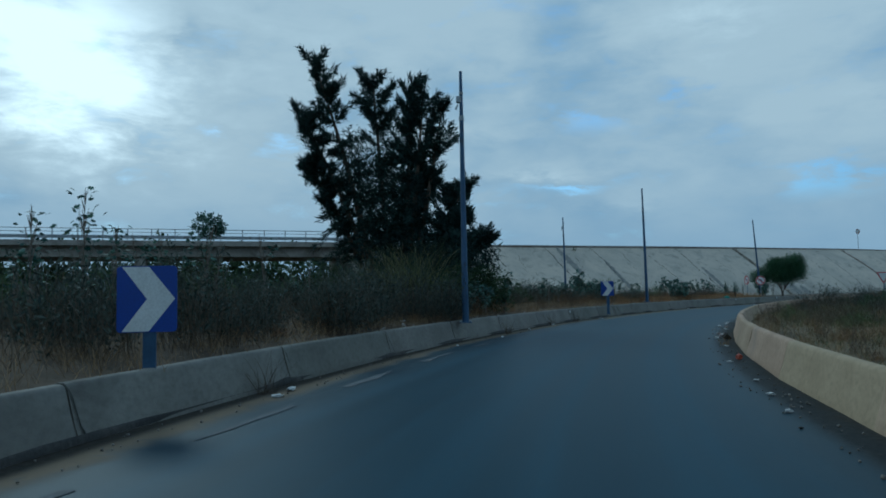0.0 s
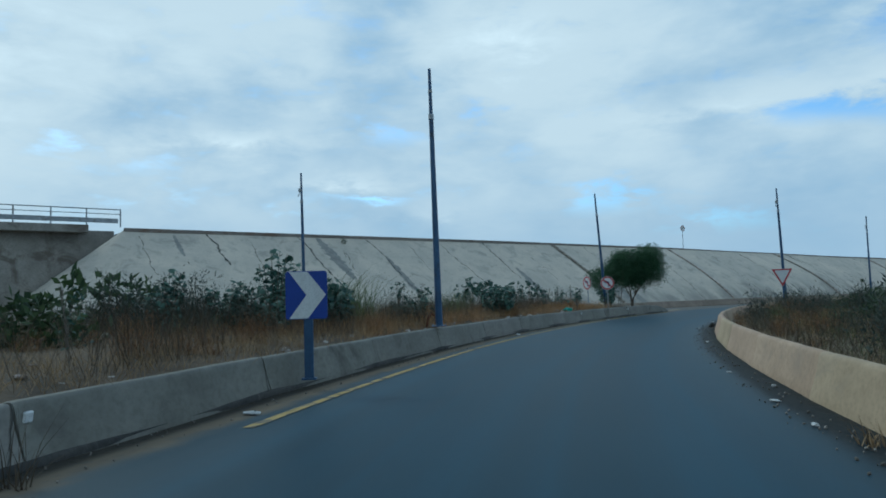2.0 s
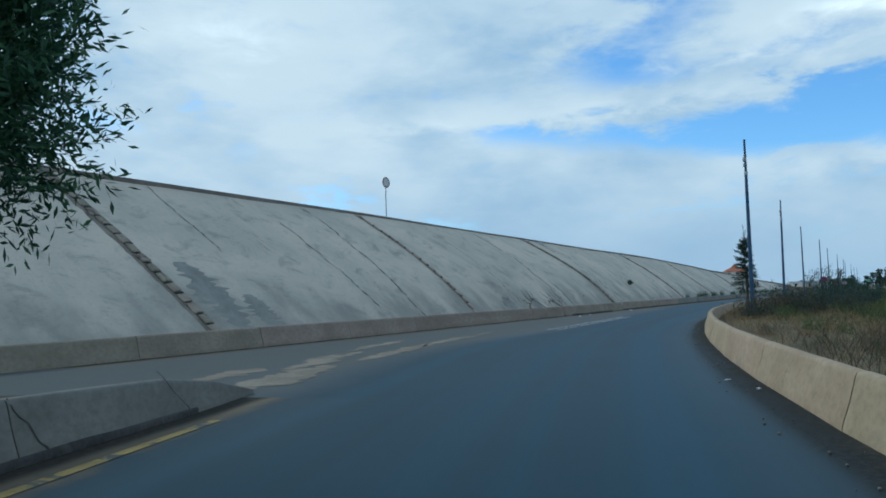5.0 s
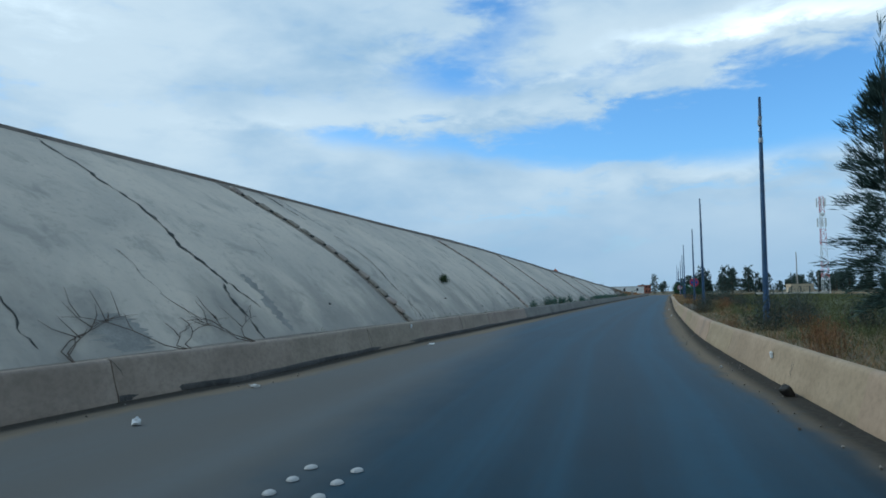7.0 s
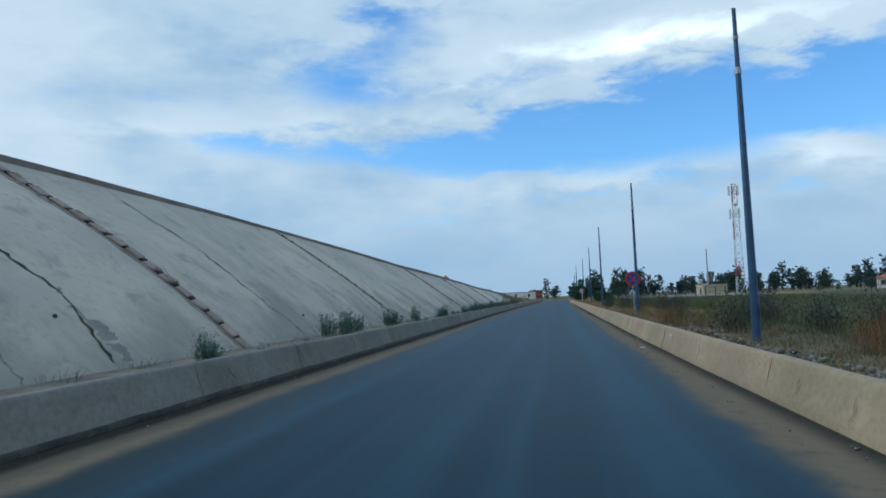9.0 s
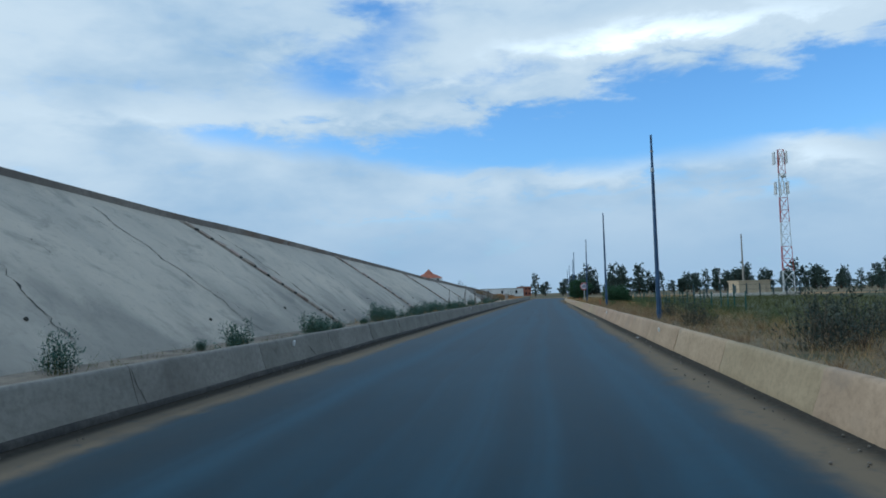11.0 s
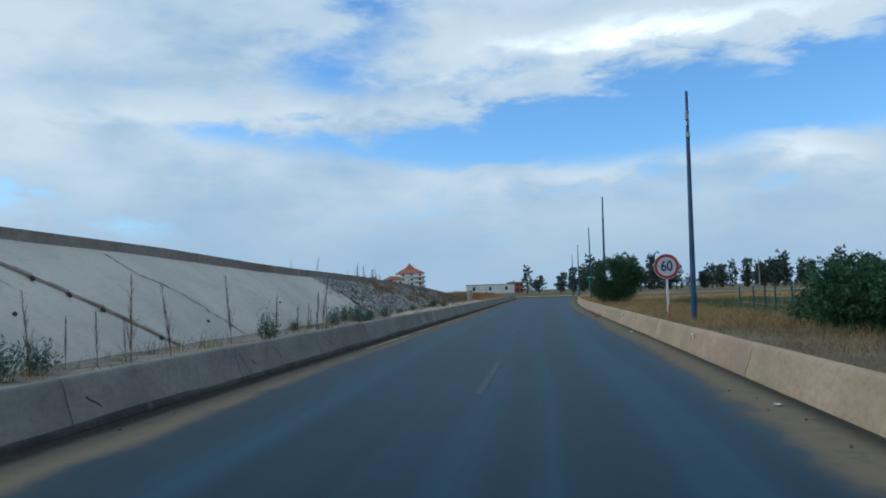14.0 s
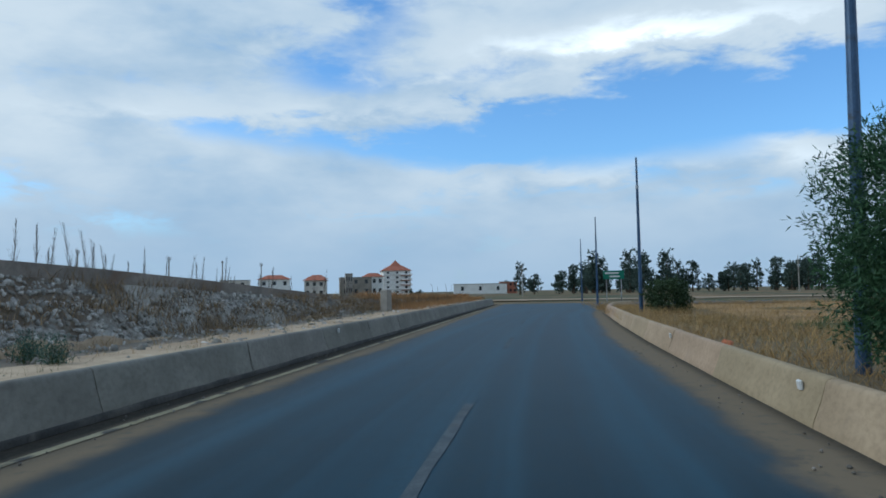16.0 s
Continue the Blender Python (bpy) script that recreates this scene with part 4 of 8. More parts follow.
def slope_cracks():
    """Open joints: place at the head, height span, width, drift along the slope on the way down."""
    rows = [(27.8, 0.95, 0.5, 0.05, 0.2), (32.2, 1, 0.62, 0.13, 0.5), (35.0, 0.95, 0.6, 0.05, 0.1), (39.1, 1, 0.25, 0.13, 1.0), (42.0, 0.8, 0.45, 0.05, -0.2), (44.9, 1, 0.1, 0.085, 0.9), (48.5, 0.9, 0.55, 0.035, 0.5),
            (51.8, 1, 0.15, 0.085, 1.4), (57.0, 1, 0.10, 0.10, 0.6), (61.0, 0.8, 0.4, 0.03, 0.5), (70, 1, 0.5, 0.05, 0.5), (76, 0.8, 0.1, 0.045, 0.5), (79.2, 0.98, 0.02, 0.09, 0.0), (90.5, 0.95, 0.05, 0.05, 0.3),
            (97.4, 1, 0.25, 0.17, 0.4), (97.7, 0.25, 0.0, 0.12, -0.5), (98.0, 0.27, 0.14, 0.08, 0.6), (109.2, 1, 0.78, 0.22, 0.2), (110.0, 0.66, 0.0, 0.075, 0.0), (115.6, 1, 0.08, 0.04, 2.4),
            (122, 0.7, 0.1, 0.035, 0.5), (127.6, 1, 0.03, 0.065, 0.6), (137.6, 0.97, 0.03, 0.085, 0.6), (144, 0.6, 0.1, 0.035, 0.4), (149.0, 1, 0.04, 0.06, 0.8), (158.4, 0.9, 0.2, 0.05, 0.4),
            (165, 0.9, 0.1, 0.04, 0.8), (172.4, 0.9, 0.05, 0.06, 0.2), (179.6, 1, 0.1, 0.08, 1.8), (188, 0.6, 0.05, 0.035, 0.5), (195.4, 0.5, 0.10, 0.07, 0.5), (203, 0.5, 0.05, 0.03, 0.5),
            (232.0, 0.95, 0.05, 0.06, 1.8), (238, 0.6, 0.05, 0.03, 0.5)]
    for k, (u, f0, f1, width, drift) in enumerate(rows):
        crack(u, f0, f1, width * 1.25, drift / (f0 - f1), k)
    for k in range(46):
        u, f = rng.uniform(30, 230), rng.uniform(0.25, 0.9)
        crack(u, f, f - rng.uniform(0.06, 0.22), 0.025, rng.normal(0, 2.0), 50 + k)
    for k, (u, top, foot) in enumerate(((112.1, 0.115, 0.01), (113.8, 0.17, 0.02), (118.8, 0.21, 0.05), (121.4, 0.17, 0.02), (125.9, 0.10, 0.01), (109.7, 0.13, 0.03), (110.4, 0.08, 0.01))):
        crack(u, top, foot, 0.03, -5.0, 80 + k)


slope_cracks()


def slope_stains():
    """Dark damp smears down the facing: place, span, half width at the middle, lean."""
    for k, (u, f0, f1, half, lean) in enumerate(((40.6, 0.99, 0.45, 0.55, 1.4), (45.5, 0.75, 0.1, 0.35, 0.8), (57.9, 0.6, 0.05, 0.4, 0.8), (30.0, 0.97, 0.72, 0.2, 0.3), (67.9, 0.42, 0.02, 0.85, 1.0), (69.6, 0.22, 0.02, 0.6, 0.5),
                                                 (99.0, 0.30, 0.03, 0.30, 0.5), (110.2, 0.98, 0.74, 0.16, 0.4), (128.6, 0.30, 0.03, 0.30, 0.2), (89.2, 0.16, 0.01, 0.9, 0.2), (93.0, 0.14, 0.01, 0.8, 0.2))):
        rows = []
        for q in range(31):
            f = f0 + (f1 - f0) * q / 30
            wide = half * math.sin(math.pi * (0.06 + 0.88 * q / 30)) ** 0.6
            mid = u + lean * (f0 - f) + 0.12 * noise.noise((q * 0.5, k, 1))
            a, c = (wide * max(0.15, 0.8 + 0.9 * noise.noise((q * 0.7, k, e))) for e in (2, 3))
            rows.append([slope_point(mid - a, f, 0.005), slope_point(mid, f, 0.006), slope_point(mid + c, f, 0.005)])
        grid("stain", rows, STAIN, SLOPE_WALL)


slope_stains()


def weep_holes():
    """Short dark drain pipes low in the facing."""
    bm = bmesh.new()
    bmesh.ops.create_cone(bm, cap_ends=True, segments=8, radius1=0.042, radius2=0.042, depth=0.05)
    data = bpy.data.meshes.new("drain_hole")
    bm.to_mesh(data)
    bm.free()
    data.materials.append(CRACK)
    for k, u in enumerate(np.arange(84, 246, 6.2)):
        ob = new("drain_hole", data)
        f = (0.9 if k % 2 else 0.55) / (crest(u) - 0.22) + rng.normal(0, 0.02)
        ob.matrix_basis = Matrix.Translation(Vector(slope_point(u + rng.normal(0, 0.3), f, 0.01))) @ pose(0, 0, 0, 0, 0, BANK_TURN) @ pose(0, 0, 0, 52, 0, 0)
        ob.parent = SLOPE_WALL


weep_holes()


def drainage_chutes():
    """Chains of cast blocks laid down the slope, the shadows in their gaps put in as dark lumps."""
    bm = bmesh.new()
    add_box(bm, (0.40, 0.50, 0.12), bevel=0.035)
    for v in bm.verts:
        v.co += Vector((noise.noise(v.co * 7), noise.noise(v.co * 7 + Vector((4, 0, 0))), 0.5 * noise.noise(v.co * 7 + Vector((0, 4, 0))))) * 0.03
    block = bpy.data.meshes.new("chute_block")
    bm.to_mesh(block)
    bm.free()
    block.materials.append(CHUTE)
    pink = block.copy()
    pink.materials.clear()
    pink.materials.append(PINK_BRICK)
    bm = bmesh.new()
    bmesh.ops.create_icosphere(bm, subdivisions=1, radius=1.0, matrix=Matrix.Diagonal((0.22, 0.06, 0.05, 1)))
    gap_shade_mesh = bpy.data.meshes.new("chute_gap_shade")
    bm.to_mesh(gap_shade_mesh)
    bm.free()
    gap_shade_mesh.materials.append(CRACK)
    # place at the head, drift down the slope, width, kind of block
    for u, lean, width, mesh in ((65.8, 1.2, 0.9, block), (84.0, 0.4, 0.55, pink), (106.3, 1.8, 1.05, block), (132.4, 1.2, 0.95, pink), (151.8, 0.9, 0.5, pink), (177.9, 2.7, 0.62, pink),
                                 (195.6, 2.6, 0.7, pink), (212.6, 3.6, 0.7, pink), (226.8, 3.6, 0.28, pink), (248.2, 1.6, 0.6, pink)):
        chute = tagged(new("drainage_chute"), "stepped concrete drainage chute on the slope" if mesh is block else "brown drainage chute of rough blocks on the slope", "drainage chute", "drainage chutes")
        half = 0.24 * width
        bed = [[slope_point(u + x * (1 + 0.35 * noise.noise((f * 22, u, x * 5))) + lean * (1 - f), f, lift)
                for x, lift in ((-half * 1.5, 0.0), (-half * 1.2, 0.03), (-half * 0.6, 0.012), (half * 0.6, 0.012), (half, 0.03), (half * 1.15, 0.0))] for f in np.linspace(0.0, 1.0, 60)]
        grid("bed", bed, CHANNEL if mesh is pink else CHUTE_BED, chute, smooth=False)
        length = math.hypot(crest(u) - 0.22, slope_w(crest(u)) - 60.8)
        for f in np.arange(0.03, 0.985, 0.58 / length):
            ob = new("block", mesh)
            p = Vector(slope_point(u + lean * (1 - f), f, 0.045))
            fall = math.degrees(math.atan2(lean, length))
            turn = pose(0, 0, 0, 0, 0, BANK_TURN) @ pose(0, 0, 0, 37.5, 0, 0)
            ob.matrix_basis = (Matrix.Translation(p) @ turn @ pose(0, 0, 0, rng.normal(0, 2), rng.normal(0, 2), fall + rng.normal(0, 3))
                               @ Matrix.Diagonal((width * rng.uniform(0.85, 1.1), rng.uniform(0.85, 1.05), width * rng.uniform(0.6, 1.0), 1)))
            ob.parent = chute
            if rng.random() < 0.9:                      # a dark lump for the shadow in the gap between two blocks
                gap = new("hollow", gap_shade_mesh)
                p = Vector(slope_point(u + lean * (1 - f) + 0.05 * width, f - 0.29 / length, 0.05))
                gap.matrix_basis = (Matrix.Translation(p) @ turn @ pose(0, 0, 0, 0, 0, rng.normal(0, 10))
                                    @ Matrix.Diagonal((width * rng.uniform(0.6, 1.15), rng.uniform(0.7, 1.5), 1, 1)))
                gap.parent = chute


drainage_chutes()


def bridge():
    deck = tagged(new("bridge"), "concrete road bridge with grey steel railing", "bridge", kind="structure")
    w0 = 69.6
    for name, size, at, mat_ in (("deck", (95, 12, 0.30), (-22.5, w0 + 6, 6.40), BARE_CONCRETE), ("edge_beam", (95, 0.5, 0.50), (-22.5, w0 + 0.1, 6.42), BARE_CONCRETE),
                                 ("girder", (88, 0.5, 1.0), (-26, w0 + 1.0, 5.72), BARE_CONCRETE), ("girder", (88, 0.5, 1.0), (-26, w0 + 5.0, 5.72), BARE_CONCRETE),
                                 ("girder", (88, 0.5, 1.0), (-26, w0 + 9.0, 5.72), BARE_CONCRETE), ("abutment", (9.0, 11.0, 6.6), (22.2, w0 + 6.3, 3.1), BARE_CONCRETE)):
        bm = bmesh.new()
        add_box(bm, size, Matrix.Translation(bank(*at[:2], at[2])) @ pose(0, 0, 0, 0, 0, BANK_TURN), 0.03)
        part(name, bm, mat_, deck)
    for u in (-2, -24, -48):
        for w in (1.5, 5.5, 9.5):
            bm = bmesh.new()
            add_rod(bm, bank(u, w0 + w, -0.3), bank(u, w0 + w, 5.3), 0.45, sides=14)
            part("pier", bm, BARE_CONCRETE, deck)
    rail = tagged(new("bridge_railing"), "grey steel railing and guard rail along the bridge edge", "railing")
    for z, r in ((7.72, 0.035), (7.42, 0.025)):
        bm = bmesh.new()
        add_rod(bm, bank(-68, w0, z), bank(26.9, w0, z), r, sides=8)
        part("rail", bm, GALV, rail)
    bm = bmesh.new()
    add_box(bm, (94.5, 0.06, 0.30), Matrix.Translation(bank(-20.5, w0 - 0.05, 6.98)) @ pose(0, 0, 0, 0, 0, BANK_TURN), 0.02)
    part("guard_rail", bm, GALV, rail)
    for u in np.arange(-67, 27.2, 2.0):
        bm = bmesh.new()
        add_box(bm, (0.08, 0.08, 1.15), Matrix.Translation(bank(u - 0.1, w0, 7.18)) @ pose(0, 0, 0, 0, 0, BANK_TURN), 0.01)
        part("post", bm, GALV, rail)


bridge()


# ---- lamp posts without lanterns ----
def lamp_post(place, height, lean=(0, 0), bracket=False, broken=False):
    post = thing("lamp_post", place, "dark blue tapered steel lamp post without a lantern", "lamp post", "lamp posts")
    post.matrix_basis = pose(*place, lean[0], lean[1], 0)
    bm = bmesh.new()
    add_rod(bm, (0, 0, 0), (0, 0, height * 0.80), 0.095, 0.06, 14)
    part("shaft", bm, POLE, post)
    bm = bmesh.new()
    add_rod(bm, (0, 0, height * 0.80), (0, 0, height * 0.82), 0.075, 0.07, 14)
    part("collar", bm, GALV, post)
    bm = bmesh.new()
    add_rod(bm, (0, 0, height * 0.82), (0, 0, height), 0.052, 0.042, 12)
    part("top_tube", bm, POLE, post)
    bm = bmesh.new()
    add_rod(bm, (0, 0, height * 0.905), (0, 0, height * 0.915), 0.058, 0.058, 12)
    part("band", bm, GALV, post)
    bm = bmesh.new()
    add_box(bm, (0.34, 0.34, 0.025), Matrix.Translation((0, 0, 0.012)), 0.006)
    part("base_plate", bm, POLE, post)
    bm = bmesh.new()
    add_box(bm, (0.10, 0.012, 0.32), Matrix.Translation((0.0, -0.092, 0.75)), 0.004)
    part("hatch", bm, POLE, post)
    for x, y in ((1, 1), (1, -1), (-1, 1), (-1, -1)):
        bm = bmesh.new()
        add_rod(bm, (0.13 * x, 0.13 * y, 0.02), (0.13 * x, 0.13 * y, 0.07), 0.014, sides=6)
        part("bolt", bm, GALV, post)
    if bracket:
        bm = bmesh.new()
        add_box(bm, (0.16, 0.10, 0.20), Matrix.Translation((-0.06, 0, height * 0.885)), 0.02)
        add_rod(bm, (-0.1, 0, height * 0.865), (-0.16, 0, height * 0.845), 0.025)
        part("bracket", bm, GALV, post)
    return post


for place, height, lean, bracket in (((0.57, 19.82, 0.5), 7.1, (0, 0), True), ((9.94, 58.39, 0.3), 7.1, (0, -0.6), True), ((12.2, 43.0, 0.60), 6.9, (0, -0.6), False),
                                     ((28.19, 63.62, 0.55), 6.9, (-0.5, -3.3), False), ((37.4, 59.3, 0.10), 7.1, (0, -1.6), True), ((-5.64, 58.6, 0.3), 7.1, (0, 0), False)):
    lamp_post(place, height, lean, bracket)
for u, w in ((82.7, 47.5), (106.2, 48.5), (132.2, 49.05), (156.8, 48.69), (182.4, 48.9), (210.5, 48.45), (238.2, 48.26), (264.15, 48.56), (288.8, 47.62), (315, 47.3), (341, 46.8)):
    lean = {106.2: 0.7, 238.2: 0.9, 264.15: 0.8}.get(u, float(rng.normal(0, 0.08)))       # away from the slope
    lamp_post(bank(u, w, 0.06 if u < 300 else -0.1), 7.4, (0.93 * lean, 0.37 * lean), bool(rng.random() < 0.4))


# ---- signs ----
def disc(r, n=40, cx=0.0, cz=0.0):
    return [(cx + r * math.cos(k * math.tau / n), cz + r * math.sin(k * math.tau / n)) for k in range(n)]


def ring_bm(r0, r1, depth, n=40):
    bm = bmesh.new()
    a = [bm.verts.new((r1 * math.cos(k * math.tau / n), 0, r1 * math.sin(k * math.tau / n))) for k in range(n)]
    b = [bm.verts.new((r0 * math.cos(k * math.tau / n), 0, r0 * math.sin(k * math.tau / n))) for k in range(n)]
    for k in range(n):
        j = (k + 1) % n
        bm.faces.new((a[k], a[j], b[j], b[k]))
    out = bmesh.ops.extrude_face_region(bm, geom=bm.faces[:])
    bmesh.ops.translate(bm, vec=(0, depth, 0), verts=[v for v in out["geom"] if isinstance(v, bmesh.types.BMVert)])
    bmesh.ops.recalc_face_normals(bm, faces=bm.faces)
    return bm


def sign_base(name, place, ground, facing, label, category, material=GALV, radius=0.032, square=False):
    """A sign on a post; place is the plate's middle, facing the way it looks (degrees from +x)."""
    sign = thing(name, (place[0], place[1], ground), label, category, turn=facing + 90)
    bm = bmesh.new()
    top = place[2] - ground + 0.22
    if square:
        add_box(bm, (0.075, 0.045, top), Matrix.Translation((0, 0.045, top / 2)), 0.006)
    else:
        add_rod(bm, (0, 0.05, -0.05), (0, 0.05, top), radius, sides=10)
    part("post", bm, material, sign)
    bm = bmesh.new()
    for z in (-0.14, 0.14):
        add_box(bm, (0.13, 0.05, 0.03), Matrix.Translation((0, 0.03, place[2] - ground + z)), 0.004)
    part("clamp", bm, GALV, sign)
    return sign, place[2] - ground


def plate(sign, name, bm, material, h, y, label=""):
    bmesh.ops.translate(bm, vec=(0, y, h), verts=bm.verts)
    return part(name, bm, material, sign, label)


def turn_arrow(r):
    """Outline of an arrow that turns left."""
    k = r
    return [(0.12 * k, -0.62 * k), (0.30 * k, -0.62 * k), (0.30 * k, 0.10 * k), (0.22 * k, 0.24 * k), (0.08 * k, 0.30 * k), (-0.22 * k, 0.30 * k), (-0.22 * k, 0.46 * k),
            (-0.60 * k, 0.20 * k), (-0.22 * k, -0.06 * k), (-0.22 * k, 0.10 * k), (0.04 * k, 0.10 * k), (0.12 * k, 0.02 * k)]


def no_left_turn(place, ground, facing, r):
    sign, h = sign_base("no_left_turn_sign", place, ground, facing, "round white sign with red rim and a barred turn arrow", "road sign")
    plate(sign, "back_plate", extrude_outline(disc(r), 0.012), SIGN_GREY, h, 0.0)
    plate(sign, "face", extrude_outline(disc(r * 0.985), 0.004), SIGN_WHITE, h, -0.004)
    plate(sign, "rim", ring_bm(r * 0.76, r * 0.95, 0.003), SIGN_RED, h, -0.007)
    plate(sign, "arrow", extrude_outline(turn_arrow(r * 0.92), 0.002), SIGN_INK, h, -0.006)
    bm = bmesh.new()
    add_box(bm, (r * 1.62, 0.003, r * 0.17), pose(0, 0, 0, 0, 42, 0))
    plate(sign, "bar", bm, SIGN_RED, h, -0.0085)


no_left_turn((27.67, 62.38, 1.97), 0.55, 248, 0.40)
no_left_turn((26.97, 63.58, 2.03), 0.50, 188, 0.40)


def chevron_sign(place, facing):
    sign = thing("chevron_sign", (place[0], place[1], 0.0), "blue square curve sign with a white chevron", "road sign", "chevron signs", facing + 90)
    h, w, t = place[2], 0.315, 0.365

    def rounded(a, b, r=0.04):
        out = []
        for cx, cz, start in ((a - r, b - r, 0), (-a + r, b - r, 90), (-a + r, -b + r, 180), (a - r, -b + r, 270)):
            out += [(cx + r * math.cos(radians(start + k * 30)), cz + r * math.sin(radians(start + k * 30))) for k in range(4)]
        return out

    plate(sign, "plate", extrude_outline(rounded(w, t), 0.014), SIGN_BLUE, h, 0.0)
    arrow = [(-0.26, 0.355), (0.02, 0.355), (0.295, 0.0), (0.02, -0.355), (-0.26, -0.355), (0.0, 0.0)]
    plate(sign, "chevron", extrude_outline(arrow, 0.003), SIGN_WHITE, h, -0.006)
    bm = bmesh.new()
    add_box(bm, (0.14, 0.05, h - 0.15), Matrix.Translation((0.02, 0.045, (h + 0.15) / 2)), 0.008)
    part("post", bm, POLE, sign)
    bm = bmesh.new()
    add_box(bm, (0.22, 0.16, 0.03), Matrix.Translation((0.02, 0.06, 0.16)), 0.004)
    part("foot_plate", bm, POLE, sign)


chevron_sign((-3.28, 7.85, 1.31), 280)
chevron_sign((8.2, 35.9, 1.43), 258)


def yield_sign(place, ground, facing):
    sign, h = sign_base("yield_sign", place, ground, facing, "white triangular give-way sign with a red rim", "road sign", POLE, 0.035)
    side = 0.50

    def tri(k):
        return [(-side * k, 0.30 * k + 0.0), (side * k, 0.30 * k), (0.03 * k, -0.60 * k), (-0.03 * k, -0.60 * k)]

    plate(sign, "back_plate", extrude_outline(tri(1.0), 0.012), SIGN_GREY, h + 0.06, 0.0)
    plate(sign, "rim", extrude_outline(tri(0.985), 0.003), SIGN_RED, h + 0.06, -0.003)
    plate(sign, "face", extrude_outline(tri(0.74), 0.003), SIGN_WHITE, h + 0.063, -0.006)


yield_sign((34.85, 56.55, 2.03), 0.12, 222)


def text_mesh(words, size):
    curve = bpy.data.curves.new("words", "FONT")
    curve.body, curve.size, curve.align_x, curve.align_y, curve.extrude, curve.offset = words, size, "CENTER", "CENTER", 0.001, 0.012
    temp = new("words", curve)
    bpy.context.view_layer.update()
    data = bpy.data.meshes.new_from_object(temp.evaluated_get(bpy.context.evaluated_depsgraph_get()))
    bpy.data.objects.remove(temp)
    bpy.data.curves.remove(curve)
    return data


def speed_sign(place, ground, facing, r):
    sign, h = sign_base("speed_limit_sign", place, ground, facing, "round white sign with red rim reading 60", "road sign", WHITE, 0.0, True)
    plate(sign, "back_plate", extrude_outline(disc(r), 0.012), SIGN_GREY, h, 0.0)
    plate(sign, "face", extrude_outline(disc(r * 0.985), 0.004), SIGN_WHITE, h, -0.004)
    plate(sign, "rim", ring_bm(r * 0.75, r * 0.955, 0.003), SIGN_RED, h, -0.007)
    data = text_mesh("60", r * 1.02)
    data.materials.clear()
    data.materials.append(SIGN_INK)
    ob = new("number", data)
    ob.matrix_basis = pose(0, -0.007, h, 90, 0, 0) @ Matrix.Diagonal((0.92, 1.1, 1, 1))
    ob.parent = sign


speed_sign((207.55, 133.65, 2.0), 0.12, 204, 0.465)


def no_stopping(place, ground, facing, r):
    sign, h = sign_base("no_stopping_sign", place, ground, facing, "round blue sign with red rim and red cross", "road sign")
    plate(sign, "back_plate", extrude_outline(disc(r), 0.012), SIGN_GREY, h, 0.0)
    plate(sign, "face", extrude_outline(disc(r * 0.985), 0.004), SIGN_BLUE, h, -0.004)
    plate(sign, "rim", ring_bm(r * 0.74, r * 0.97, 0.003), SIGN_RED, h, -0.007)
    for a in (45, -45):
        bm = bmesh.new()
        add_box(bm, (r * 1.6, 0.003, r * 0.18), pose(0, 0, 0, 0, a, 0))
        plate(sign, "bar", bm, SIGN_RED, h, -0.0085 - 0.004 * (a > 0))


no_stopping((131.0, 103.75, 2.15), 0.12, 204, 0.45)


def crest_sign():
    p = bank(89.1, 70.2)
    sign, h = sign_base("upper_road_sign", (p[0], p[1], 8.85), 6.45, 284, "faded round sign on a thin post by the upper road", "road sign")
    plate(sign, "back_plate", extrude_outline(disc(0.36), 0.012), SIGN_GREY, h, 0.0)
    plate(sign, "face", extrude_outline(disc(0.35), 0.004), SIGN_WHITE, h, -0.004)
    plate(sign, "rim", ring_bm(0.26, 0.34, 0.003), FADED_RED, h, -0.007)


crest_sign()


def direction_sign():
    p = bank(336, 43.6)
    sign = thing("direction_sign", (p[0], p[1], -0.1), "green direction sign with white lettering on two posts", "road sign", turn=BANK_TURN - 90)
    for x in (-0.8, 0.8):
        bm = bmesh.new()
        add_rod(bm, (x, 0.05, 0), (x, 0.05, 3.4), 0.05, sides=8)
        part("post", bm, GALV, sign)
    bm = bmesh.new()
    add_box(bm, (2.3, 0.03, 0.95), Matrix.Translation((0, 0, 2.95)), 0.01)
    part("panel", bm, SIGN_GREEN, sign)
    for x, z, w in ((-0.2, 3.15, 1.5), (0.1, 2.78, 1.1)):
        bm = bmesh.new()
        add_box(bm, (w, 0.006, 0.16), Matrix.Translation((x, -0.019, z)))
        part("lettering", bm, SIGN_WHITE, sign)


direction_sign()


